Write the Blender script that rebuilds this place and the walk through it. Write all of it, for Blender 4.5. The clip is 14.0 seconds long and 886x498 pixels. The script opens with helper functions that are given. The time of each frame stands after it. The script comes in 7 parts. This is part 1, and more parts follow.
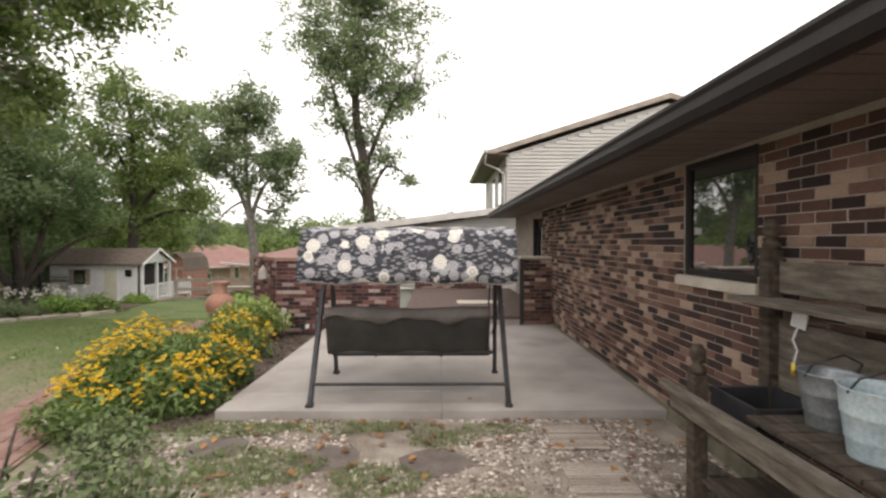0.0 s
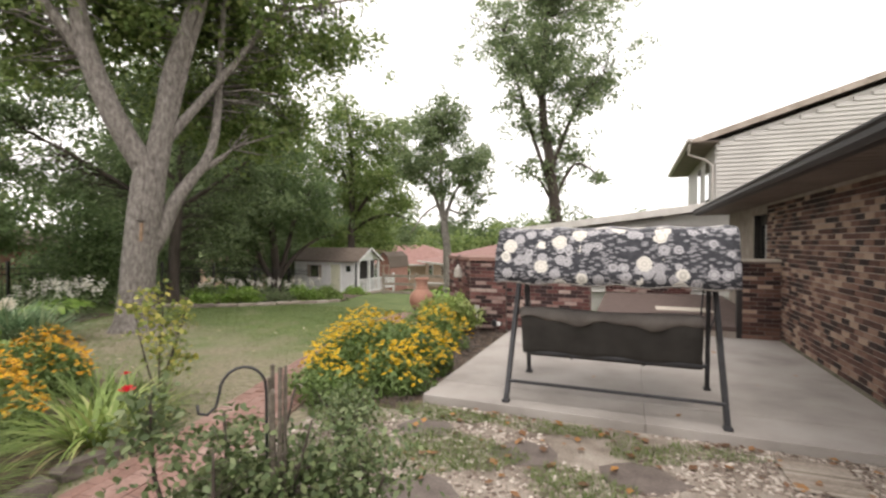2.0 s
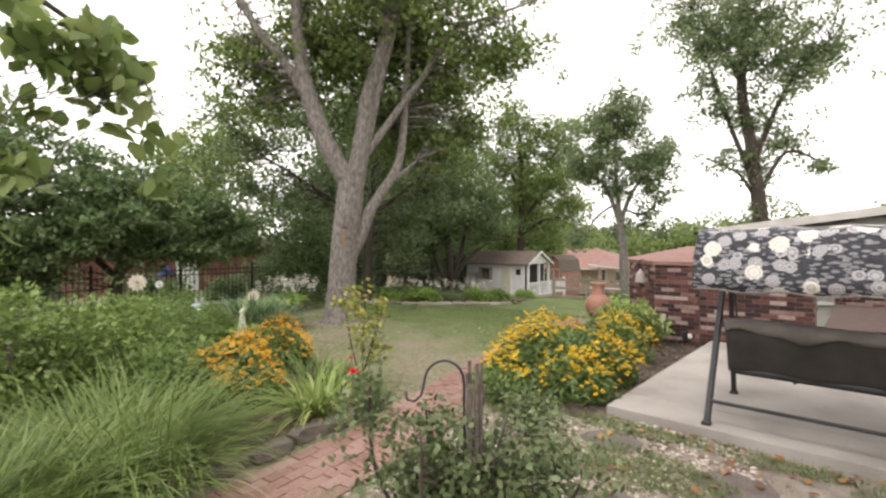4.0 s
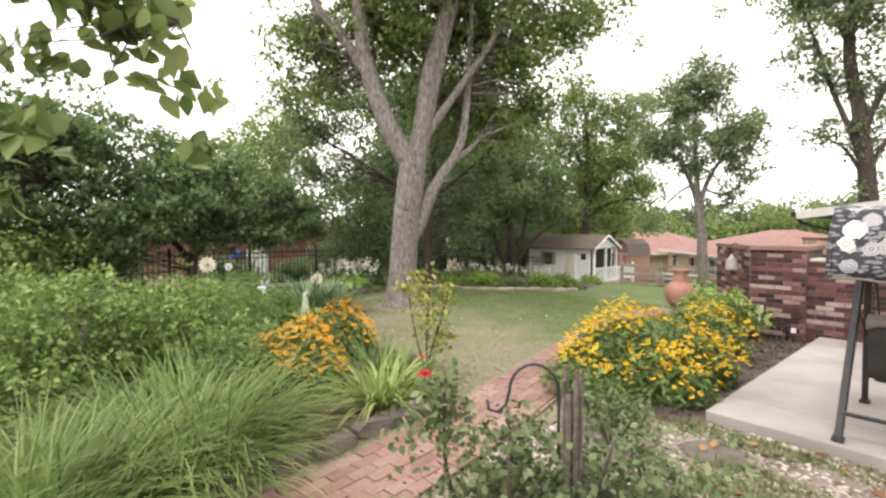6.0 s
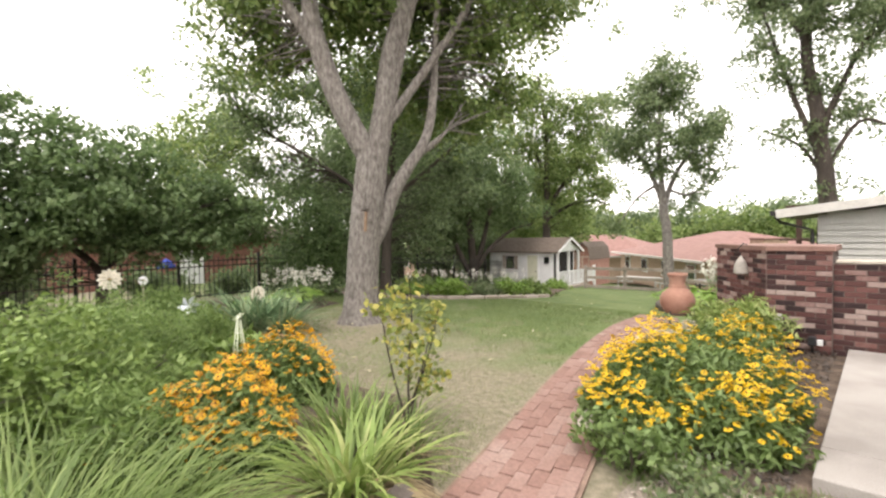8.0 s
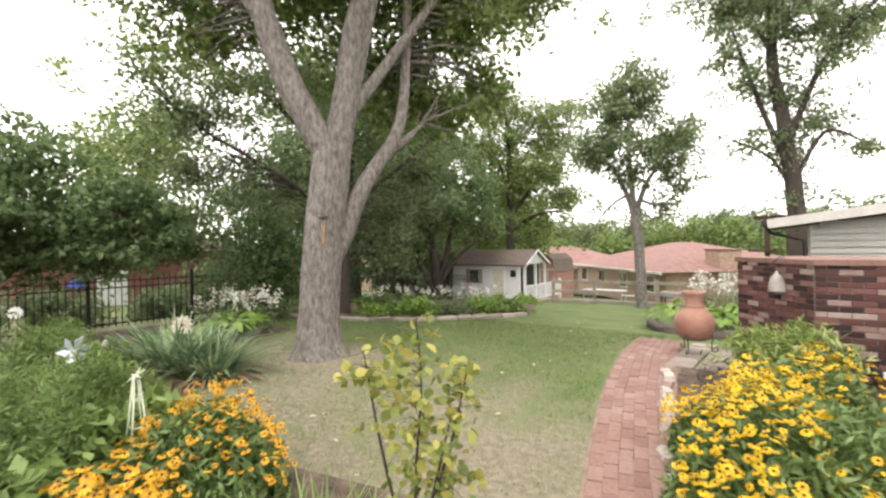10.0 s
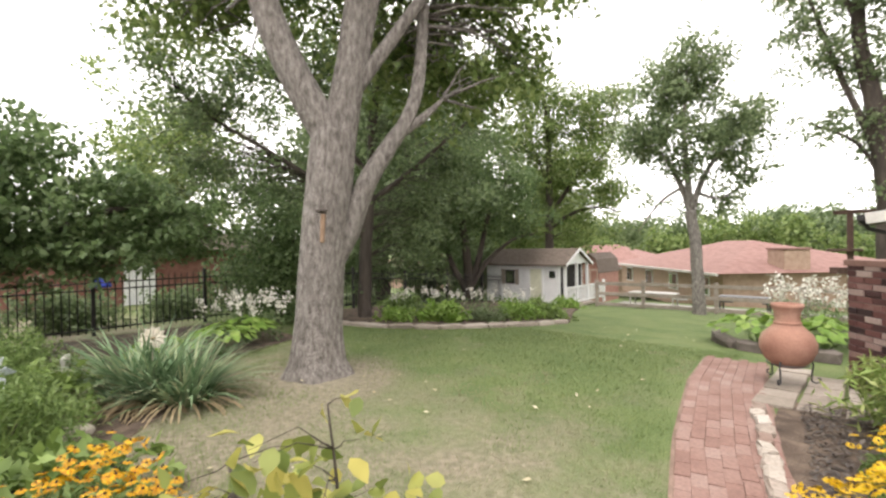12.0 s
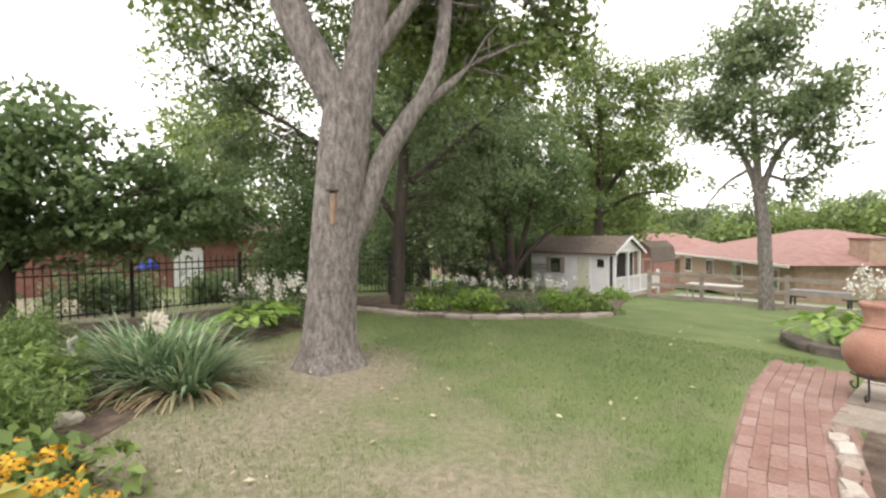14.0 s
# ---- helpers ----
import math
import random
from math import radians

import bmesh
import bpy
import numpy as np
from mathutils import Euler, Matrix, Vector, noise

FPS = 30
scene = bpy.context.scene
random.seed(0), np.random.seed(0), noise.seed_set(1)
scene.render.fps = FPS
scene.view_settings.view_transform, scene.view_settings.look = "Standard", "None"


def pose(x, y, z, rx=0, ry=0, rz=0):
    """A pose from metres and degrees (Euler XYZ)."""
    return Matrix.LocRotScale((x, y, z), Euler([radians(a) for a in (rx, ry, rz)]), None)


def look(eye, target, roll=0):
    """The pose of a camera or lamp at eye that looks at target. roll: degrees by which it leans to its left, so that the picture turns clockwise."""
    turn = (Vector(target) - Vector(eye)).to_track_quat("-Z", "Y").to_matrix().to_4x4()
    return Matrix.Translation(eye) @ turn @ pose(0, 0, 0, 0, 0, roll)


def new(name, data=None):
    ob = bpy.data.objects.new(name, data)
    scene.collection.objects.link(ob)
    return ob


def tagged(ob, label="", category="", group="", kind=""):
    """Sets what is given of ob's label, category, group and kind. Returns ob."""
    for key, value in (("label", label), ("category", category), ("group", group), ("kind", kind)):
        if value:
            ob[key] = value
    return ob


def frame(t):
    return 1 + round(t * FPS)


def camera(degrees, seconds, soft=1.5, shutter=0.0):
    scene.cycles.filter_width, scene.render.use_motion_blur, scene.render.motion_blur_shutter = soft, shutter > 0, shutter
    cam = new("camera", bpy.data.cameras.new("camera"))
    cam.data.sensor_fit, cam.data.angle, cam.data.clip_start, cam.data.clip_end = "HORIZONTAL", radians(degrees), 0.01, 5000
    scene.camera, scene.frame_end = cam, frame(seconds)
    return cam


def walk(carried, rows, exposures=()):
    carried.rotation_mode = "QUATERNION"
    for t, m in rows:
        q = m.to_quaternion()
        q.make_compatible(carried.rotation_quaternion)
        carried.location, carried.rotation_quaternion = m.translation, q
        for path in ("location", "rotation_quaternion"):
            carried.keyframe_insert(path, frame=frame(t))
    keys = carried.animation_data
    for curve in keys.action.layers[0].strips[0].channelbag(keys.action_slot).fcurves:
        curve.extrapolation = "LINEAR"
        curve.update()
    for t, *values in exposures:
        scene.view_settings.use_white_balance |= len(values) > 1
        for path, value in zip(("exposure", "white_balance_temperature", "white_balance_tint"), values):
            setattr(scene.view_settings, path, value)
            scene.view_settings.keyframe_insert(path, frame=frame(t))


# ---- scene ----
cam = camera(87.2, 14.0, soft=2.4, shutter=0.35)
PATH = [
    (0, (-0.104, 0.877, 1.666), (-0.09, 2.876, 1.638), 0.0),
    (0.5, (-0.118, 0.873, 1.679), (-0.287, 2.865, 1.634), -0.3),
    (1, (-0.149, 0.862, 1.665), (-0.521, 2.827, 1.628), -0.2),
    (1.5, (-0.184, 0.843, 1.681), (-0.752, 2.761, 1.641), -0.3),
    (2, (-0.216, 0.817, 1.67), (-0.961, 2.673, 1.643), 0.0),
    (2.5, (-0.242, 0.82, 1.675), (-1.162, 2.596, 1.66), -0.1),
    (3, (-0.267, 0.833, 1.662), (-1.345, 2.518, 1.657), -0.3),
    (3.5, (-0.284, 0.76, 1.672), (-1.51, 2.34, 1.668), -0.5),
    (4, (-0.315, 0.745, 1.665), (-1.66, 2.225, 1.654), -0.2),
    (6.3, (-0.83, 1.036, 1.634), (-2.351, 2.332, 1.55), -0.3),
    (6.5, (-0.946, 1.097, 1.63), (-2.462, 2.398, 1.537), -0.2),
    (7, (-1.236, 1.278, 1.631), (-2.735, 2.598, 1.527), -0.1),
    (7.5, (-1.559, 1.448, 1.632), (-2.996, 2.836, 1.54), -0.2),
    (8, (-1.903, 1.631, 1.605), (-3.277, 3.084, 1.545), -0.8),
    (8.5, (-2.238, 1.816, 1.627), (-3.551, 3.325, 1.593), -1.1),
    (9, (-2.607, 1.997, 1.627), (-3.857, 3.559, 1.607), -0.9),
    (9.2, (-2.726, 2.071, 1.613), (-3.951, 3.652, 1.598), -1.0),
    (11.3, (-3.683, 3.197, 1.656), (-4.896, 4.787, 1.646), -1.1),
    (11.5, (-3.7, 3.308, 1.654), (-4.957, 4.863, 1.647), -1.1),
    (12, (-3.766, 3.547, 1.632), (-5.109, 5.029, 1.616), -1.0),
    (12.5, (-3.826, 3.735, 1.626), (-5.242, 5.147, 1.594), -0.7),
    (13, (-3.849, 3.929, 1.614), (-5.32, 5.283, 1.567), -0.7),
    (13.5, (-3.87, 4.086, 1.606), (-5.362, 5.417, 1.543), -0.7),
    (14, (-3.914, 4.201, 1.585), (-5.407, 5.53, 1.516), -0.5),
]
walk(cam, [(t, look(eye, target, roll)) for t, eye, target, roll in PATH], exposures=[(0, 0.78, 6700, 13), (3, 0.97, 6700, 13), (4.2, 1.0, 6700, 13), (6.5, 1.38, 6700, 13), (9, 1.4, 6700, 13), (14, 1.33, 6600, 13)])

# ---- light: bright overcast sky with a weak, very soft sun ----
world = bpy.data.worlds.new("overcast")
scene.world = world
world.use_nodes = True
wn = world.node_tree.nodes
wl = world.node_tree.links
wn.clear()
sky = wn.new("ShaderNodeTexSky")
sky.sky_type = "NISHITA"
sky.sun_disc = False
sky.sun_elevation = radians(58)
sky.sun_rotation = radians(200)
sky.dust_density = 1.0
sky.ozone_density = 1.0
haze = wn.new("ShaderNodeHueSaturation")
haze.inputs["Saturation"].default_value = 0.12
wb = wn.new("ShaderNodeBackground")
wb.inputs["Strength"].default_value = 0.05
wo = wn.new("ShaderNodeOutputWorld")
wl.new(sky.outputs[0], haze.inputs["Color"])
wl.new(haze.outputs[0], wb.inputs["Color"])
cloud = wn.new("ShaderNodeBackground")
cloud.inputs["Color"].default_value = (1.0, 0.975, 0.94, 1)
cloud.inputs["Strength"].default_value = 0.85
both = wn.new("ShaderNodeAddShader")
wl.new(wb.outputs[0], both.inputs[0])
wl.new(cloud.outputs[0], both.inputs[1])
wl.new(both.outputs[0], wo.inputs["Surface"])
sun_data = bpy.data.lights.new("sun", "SUN")
sun_data.energy = 0.8
sun_data.angle = radians(25)
sun_data.color = (1.0, 0.96, 0.9)
sun = new("sun", sun_data)
sun.matrix_world = look((0, 0, 30), (-5, 14, 0))

# ---- materials ----


def material(name, colours, rough=0.8, scale=6.0, bump=0.2, fine=60.0, spread=(0.3, 0.7), rand="", rand_amount=0.35, metal=0.0, stretch=(1, 1, 1), translucent=0.0, bump_dist=0.01):
    """Procedural surface: coarse mottling between the colours, fine grain on top, bump, and a shade per piece."""
    m = bpy.data.materials.new(name)
    m.use_nodes = True
    nt = m.node_tree
    n, l = nt.nodes, nt.links
    bsdf = n["Principled BSDF"]
    co = n.new("ShaderNodeTexCoord")
    mp = n.new("ShaderNodeMapping")
    mp.inputs["Scale"].default_value = stretch
    if rand == "object":
        l.new(n.new("ShaderNodeNewGeometry").outputs["Position"], mp.inputs["Vector"])
    else:
        l.new(co.outputs["Object"], mp.inputs["Vector"])
    coarse = n.new("ShaderNodeTexNoise")
    coarse.inputs["Scale"].default_value = scale
    coarse.inputs["Detail"].default_value = 5
    l.new(mp.outputs[0], coarse.inputs["Vector"])
    grain = n.new("ShaderNodeTexNoise")
    grain.inputs["Scale"].default_value = fine
    grain.inputs["Detail"].default_value = 4
    l.new(mp.outputs[0], grain.inputs["Vector"])
    ramp = n.new("ShaderNodeValToRGB")
    el = ramp.color_ramp.elements
    while len(el) < len(colours):
        el.new(0.5)
    for i, c in enumerate(colours):
        el[i].position = spread[0] + (spread[1] - spread[0]) * i / max(1, len(colours) - 1)
        el[i].color = (*c, 1)
    if rand == "object":
        info = n.new("ShaderNodeObjectInfo")
        pick = info.outputs["Random"]
    elif rand == "island":
        info = n.new("ShaderNodeNewGeometry")
        pick = info.outputs["Random Per Island"]
    if rand:
        mix = n.new("ShaderNodeMix")
        mix.inputs[0].default_value = rand_amount
        l.new(coarse.outputs[0], mix.inputs[2])
        l.new(pick, mix.inputs[3])
        l.new(mix.outputs[0], ramp.inputs[0])
    else:
        l.new(coarse.outputs[0], ramp.inputs[0])
    shade = n.new("ShaderNodeMapRange")
    shade.inputs["From Min"].default_value = 0.3
    shade.inputs["From Max"].default_value = 0.7
    shade.inputs["To Min"].default_value = 0.82
    shade.inputs["To Max"].default_value = 1.15
    l.new(grain.outputs[0], shade.inputs["Value"])
    mul = n.new("ShaderNodeVectorMath")
    mul.operation = "SCALE"
    l.new(ramp.outputs[0], mul.inputs[0])
    l.new(shade.outputs[0], mul.inputs["Scale"])
    l.new(mul.outputs[0], bsdf.inputs["Base Color"])
    bsdf.inputs["Roughness"].default_value = rough
    bsdf.inputs["Metallic"].default_value = metal
    if bump:
        bp = n.new("ShaderNodeBump")
        bp.inputs["Strength"].default_value = bump
        bp.inputs["Distance"].default_value = bump_dist
        l.new(grain.outputs[0], bp.inputs["Height"])
        l.new(bp.outputs[0], bsdf.inputs["Normal"])
    if translucent:
        tr = n.new("ShaderNodeBsdfTranslucent")
        l.new(mul.outputs[0], tr.inputs["Color"])
        ms = n.new("ShaderNodeMixShader")
        ms.inputs[0].default_value = translucent
        l.new(bsdf.outputs[0], ms.inputs[1])
        l.new(tr.outputs[0], ms.inputs[2])
        l.new(ms.outputs[0], n["Material Output"].inputs["Surface"])
    return m


def leaf_mat(name, colours, translucent=0.35):
    return material(name, colours, rough=0.55, scale=0.8, bump=0, fine=9, spread=(0.15, 0.85), rand="island", rand_amount=0.65, translucent=translucent)


BRICKS = [(0.022, 0.012, 0.011), (0.05, 0.024, 0.019), (0.1, 0.048, 0.036), (0.18, 0.1, 0.074), (0.37, 0.265, 0.2)]
REDS = [(0.028, 0.014, 0.014), (0.07, 0.028, 0.026), (0.12, 0.048, 0.042), (0.17, 0.078, 0.068), (0.36, 0.28, 0.25)]
M_BRICK = material("house_brick", BRICKS, 0.9, 14, 0.5, 90, (0.12, 0.9), "object", 0.88)
M_BRICK_J = material("house_brick_joined", BRICKS, 0.9, 14, 0.5, 90, (0.12, 0.9), "island", 0.88)
M_RED = material("garden_brick", REDS, 0.9, 12, 0.5, 90, (0.12, 0.92), "object", 0.85)
M_RED_J = material("garden_brick_joined", REDS, 0.9, 12, 0.5, 90, (0.12, 0.92), "island", 0.85)
M_MORTAR = material("mortar", [(0.27, 0.23, 0.195), (0.4, 0.35, 0.305)], 0.95, 5, 0.5, 120)
M_MORTAR_D = material("dark_mortar", [(0.1, 0.075, 0.066), (0.19, 0.15, 0.132)], 0.95, 5, 0.5, 120)
PAVERS = [(0.165, 0.094, 0.075), (0.23, 0.132, 0.108), (0.27, 0.172, 0.145), (0.335, 0.25, 0.218)]
M_PAVER = material("paver_brick", PAVERS, 0.9, 1.7, 0.4, 45, (0.22, 0.8), "object", 0.3)
M_PAVER_J = material("paver_brick_joined", PAVERS, 0.9, 1.7, 0.4, 45, (0.22, 0.8), "island", 0.3)
M_CONCRETE = material("concrete", [(0.26, 0.236, 0.217), (0.345, 0.316, 0.292), (0.4, 0.372, 0.348)], 0.9, 1.6, 0.25, 120)
M_LIME = material("limestone", [(0.42, 0.38, 0.32), (0.56, 0.5, 0.43)], 0.85, 6, 0.3, 90)
M_SOIL = material("mulch_soil", [(0.05, 0.035, 0.026), (0.11, 0.078, 0.057), (0.19, 0.14, 0.105)], 0.95, 5, 0.9, 45, bump_dist=0.03)
M_PATHBED = material("path_bedding_sand", [(0.16, 0.105, 0.08), (0.29, 0.2, 0.155)], 0.95, 5, 0.5, 80)
M_GRAVEL = material("gravel_bed", [(0.16, 0.13, 0.105), (0.29, 0.245, 0.205), (0.42, 0.37, 0.32)], 0.95, 3, 0.9, 55, bump_dist=0.03)
M_PEBBLE = material("pebble", [(0.13, 0.095, 0.075), (0.26, 0.21, 0.175), (0.42, 0.36, 0.31), (0.6, 0.54, 0.48)], 0.8, 20, 0.3, 120, (0.1, 0.95), "island", 0.85)
M_SLATE = material("flagstone", [(0.1, 0.08, 0.07), (0.17, 0.14, 0.125)], 0.85, 6, 0.6, 60)
M_STONE = material("edging_stone", [(0.22, 0.185, 0.15), (0.33, 0.28, 0.235), (0.42, 0.37, 0.32)], 0.9, 4, 0.7, 40, (0.2, 0.8), "object", 0.5, bump_dist=0.02)
M_EDGE = material("mixed_edging_stone", [(0.2, 0.12, 0.095), (0.3, 0.24, 0.2), (0.42, 0.37, 0.32), (0.5, 0.45, 0.4)], 0.9, 4, 0.7, 40, (0.15, 0.85), "object", 0.7, bump_dist=0.02)
M_GRASS = leaf_mat("grass_blade", [(0.1, 0.14, 0.035), (0.155, 0.21, 0.055), (0.24, 0.26, 0.085), (0.38, 0.33, 0.17)], 0.3)
M_BARK = material("pale_bark", [(0.12, 0.105, 0.093), (0.23, 0.206, 0.186), (0.33, 0.302, 0.277)], 0.95, 20, 1.0, 60, (0.3, 0.7), stretch=(1, 1, 0.4), bump_dist=0.05)
M_BARK_D = material("dark_bark", [(0.045, 0.036, 0.03), (0.1, 0.08, 0.066)], 0.95, 5, 1.0, 25, stretch=(1, 1, 0.2), bump_dist=0.03)
M_LEAF_A = leaf_mat("maple_leaf", [(0.085, 0.135, 0.035), (0.155, 0.225, 0.065), (0.23, 0.305, 0.1), (0.31, 0.36, 0.14)], 0.48)
M_LEAF_D = leaf_mat("dark_leaf", [(0.09, 0.13, 0.058), (0.155, 0.215, 0.095), (0.23, 0.295, 0.145)], 0.52)
M_LEAF_R = leaf_mat("redbud_leaf", [(0.088, 0.138, 0.054), (0.15, 0.225, 0.09), (0.225, 0.3, 0.138)], 0.52)
M_LEAF_G = leaf_mat("grey_green_leaf", [(0.115, 0.165, 0.08), (0.205, 0.27, 0.13), (0.29, 0.345, 0.19)], 0.55)
M_LEAF_S = leaf_mat("shrub_leaf", [(0.09, 0.145, 0.03), (0.17, 0.25, 0.06), (0.27, 0.36, 0.11)])
M_SIDING = material("white_siding", [(0.4, 0.385, 0.365), (0.48, 0.465, 0.44)], 0.6, 1.2, 0.1, 60)
M_WHITE = material("white_paint", [(0.7, 0.7, 0.7), (0.8, 0.8, 0.8)], 0.6, 3, 0.15, 80)
M_FASCIA = material("pale_fascia", [(0.5, 0.47, 0.44), (0.6, 0.57, 0.54)], 0.6, 3, 0.1, 80)
M_GUTTER = material("brown_gutter", [(0.016, 0.013, 0.013), (0.024, 0.02, 0.02)], 0.55, 3, 0.1, 60)
M_SOFFIT = material("soffit_panel", [(0.13, 0.1, 0.085), (0.18, 0.145, 0.122)], 0.7, 2, 0.1, 60)
M_SHINGLE = material("roof_shingle", [(0.11, 0.085, 0.07), (0.19, 0.15, 0.125)], 0.95, 8, 0.6, 50)
M_SHINGLE_R = material("red_shingle", [(0.19, 0.1, 0.085), (0.27, 0.155, 0.135)], 0.95, 3, 0.5, 30)
M_TAN = material("tan_brick_far", [(0.3, 0.2, 0.15), (0.42, 0.3, 0.23)], 0.9, 4, 0.3, 30)
M_STEEL = material("dark_steel", [(0.03, 0.03, 0.033), (0.055, 0.055, 0.06)], 0.45, 8, 0.1, 90, metal=0.3)
M_FENCE = material("black_iron", [(0.012, 0.012, 0.012), (0.03, 0.027, 0.025)], 0.5, 8, 0.1, 90, metal=0.2)
M_WOOD = material("weathered_wood", [(0.085, 0.072, 0.055), (0.15, 0.128, 0.103), (0.24, 0.208, 0.172)], 0.9, 4, 0.7, 30, stretch=(6, 1, 6), bump_dist=0.015)
M_WOOD_D = material("dark_weathered_wood", [(0.03, 0.022, 0.016), (0.065, 0.05, 0.035), (0.115, 0.09, 0.066)], 0.9, 5, 0.7, 35, stretch=(5, 1, 5), bump_dist=0.015)
M_RAIL = material("grey_fence_wood", [(0.25, 0.21, 0.175), (0.4, 0.345, 0.3)], 0.9, 3, 0.6, 25, bump_dist=0.015)
M_CUSHION = material("charcoal_cushion", [(0.03, 0.027, 0.024), (0.05, 0.045, 0.041)], 0.95, 6, 0.3, 200)
M_CUSHION2 = material("grey_cushion_fold", [(0.13, 0.115, 0.105), (0.19, 0.17, 0.155)], 0.95, 6, 0.3, 200)
M_TERRA = material("terracotta", [(0.25, 0.118, 0.083), (0.35, 0.185, 0.135), (0.45, 0.285, 0.22)], 0.85, 3, 0.3, 60)
M_GLASS = bpy.data.materials.new("window_glass")
M_GLASS.use_nodes = True
gb = M_GLASS.node_tree.nodes["Principled BSDF"]
gb.inputs["Base Color"].default_value = (0.015, 0.017, 0.02, 1)
gb.inputs["Roughness"].default_value = 0.03
gb.inputs["IOR"].default_value = 1.9
gb.inputs["Specular IOR Level"].default_value = 0.9
gb.inputs["Coat Weight"].default_value = 1.0
gb.inputs["Coat Roughness"].default_value = 0.02
M_FRAME = material("dark_window_frame", [(0.012, 0.01, 0.009), (0.02, 0.017, 0.015)], 0.8, 6, 0.1, 80)

# ---- building helpers ----


def mesh_from(name, verts, faces, mat, smooth=False):
    me = bpy.data.meshes.new(name)
    me.from_pydata([tuple(v) for v in verts], [], faces)
    me.materials.append(mat)
    if smooth:
        me.polygons.foreach_set("use_smooth", [True] * len(me.polygons))
    me.update()
    return me


GROUPS = {
    "coneflower_clump": "yellow coneflowers", "hosta": "hostas in the beds", "asparagus_fern": "feathery perennials in the long bed",
    "ornamental_grass": "ornamental grasses", "daylily_clump": "strap-leaved clumps along the path", "yucca_clump": "yuccas at the lawn edge",
    "flower_ornament": "metal flower ornaments", "white_phlox": "white-flowered perennials", "border_plant": "border perennials",
    "broadleaf_perennial": "broad-leaved perennials", "rose_bush": "rose bushes", "rose_bloom": "red roses", "bucket": "buckets on the bench",
    "slatted_mat": "slatted pads in the gravel", "garden_table": "tables on the lane", "lilac_shrub": "shrubs behind the fence",
    "privet_shrub": "dense shrubs before the fence", "shade_tree": "shade trees", "house": "neighbouring houses",
}


def thing(name, at, label, category, group="", kind=""):
    ob = new(name)
    ob.location = at
    return tagged(ob, label, category, group or GROUPS.get(name, ""), kind)


def part(name, bm, mat, parent, label="", smooth=False):
    """Links a bmesh (or a mesh) as one object under its thing, in the thing's own coordinates."""
    if isinstance(bm, bmesh.types.BMesh):
        me = bpy.data.meshes.new(name)
        bm.to_mesh(me)
        bm.free()
        me.materials.append(mat)
        if smooth:
            me.polygons.foreach_set("use_smooth", [True] * len(me.polygons))
    else:
        me = bm
    ob = new(name, me)
    ob.parent = parent
    if label:
        ob["label"] = label
    return ob


def box(x0, x1, y0, y1, z0, z1, bevel=0.0, bm=None):
    b = bm or bmesh.new()
    r = bmesh.ops.create_cube(b, size=1.0)
    for v in r["verts"]:
        v.co = Vector((x0 + (v.co.x + 0.5) * (x1 - x0), y0 + (v.co.y + 0.5) * (y1 - y0), z0 + (v.co.z + 0.5) * (z1 - z0)))
    if bevel:
        edges = list({e for v in r["verts"] for e in v.link_edges})
        bmesh.ops.bevel(b, geom=edges, offset=bevel, segments=2, affect="EDGES", profile=0.6)
    return b


def beam(a, b, w, h=None, bevel=0.004, bm=None):
    """A bar of section w x h from point a to point b."""
    a, b = Vector(a), Vector(b)
    h = h or w
    out = bm or bmesh.new()
    d = b - a
    m = Matrix.Translation((a + b) / 2) @ d.to_track_quat("Z", "Y").to_matrix().to_4x4()
    r = bmesh.ops.create_cube(out, size=1.0)
    for v in r["verts"]:
        v.co = Vector((v.co.x * w, v.co.y * h, v.co.z * d.length))
    edges = list({e for v in r["verts"] for e in v.link_edges})
    vs = set(r["verts"])
    if bevel:
        res = bmesh.ops.bevel(out, geom=edges, offset=bevel, segments=1, affect="EDGES")
        vs = set(res["verts"]) | {v for v in vs if v.is_valid}
    bmesh.ops.transform(out, matrix=m, verts=list(vs))
    return out


def tube_data(points, radii, sides=8, verts=None, faces=None, wob=0.0, rng=None):
    """Tapered tube along a polyline, added to lists of vertices and faces."""
    verts = [] if verts is None else verts
    faces = [] if faces is None else faces
    pts = [Vector(p) for p in points]
    base = len(verts)
    q, last = None, None
    for i, p in enumerate(pts):
        d = (pts[min(i + 1, len(pts) - 1)] - pts[max(i - 1, 0)]).normalized()
        q = d.to_track_quat("Z", "Y") if q is None else last.rotation_difference(d) @ q
        last = d
        for k in range(sides):
            a = 2 * math.pi * k / sides
            r = radii[i] * (1 + (wob * math.sin(3 * a + 1.3 * i) if wob else 0))
            if rng:
                # vertical bark ridges and broad root swellings
                ridge = abs(noise.noise((math.cos(a) * 4.5, math.sin(a) * 4.5, p.z * 0.5))) * 2 - 0.4 + 0.35 * noise.noise((math.cos(a) * 11, math.sin(a) * 11, p.z * 1.2))
                r *= 1 + rng * ridge + 0.16 * max(0, 0.5 - p.z) * math.cos(5 * a + 0.6)
            verts.append(p + q @ Vector((math.cos(a) * r, math.sin(a) * r, 0)))
    for i in range(len(pts) - 1):
        for k in range(sides):
            k2 = (k + 1) % sides
            faces.append((base + i * sides + k, base + i * sides + k2, base + (i + 1) * sides + k2, base + (i + 1) * sides + k))
    faces.append(tuple(base + (len(pts) - 1) * sides + k for k in range(sides)))
    faces.append(tuple(base + k for k in reversed(range(sides))))
    return verts, faces


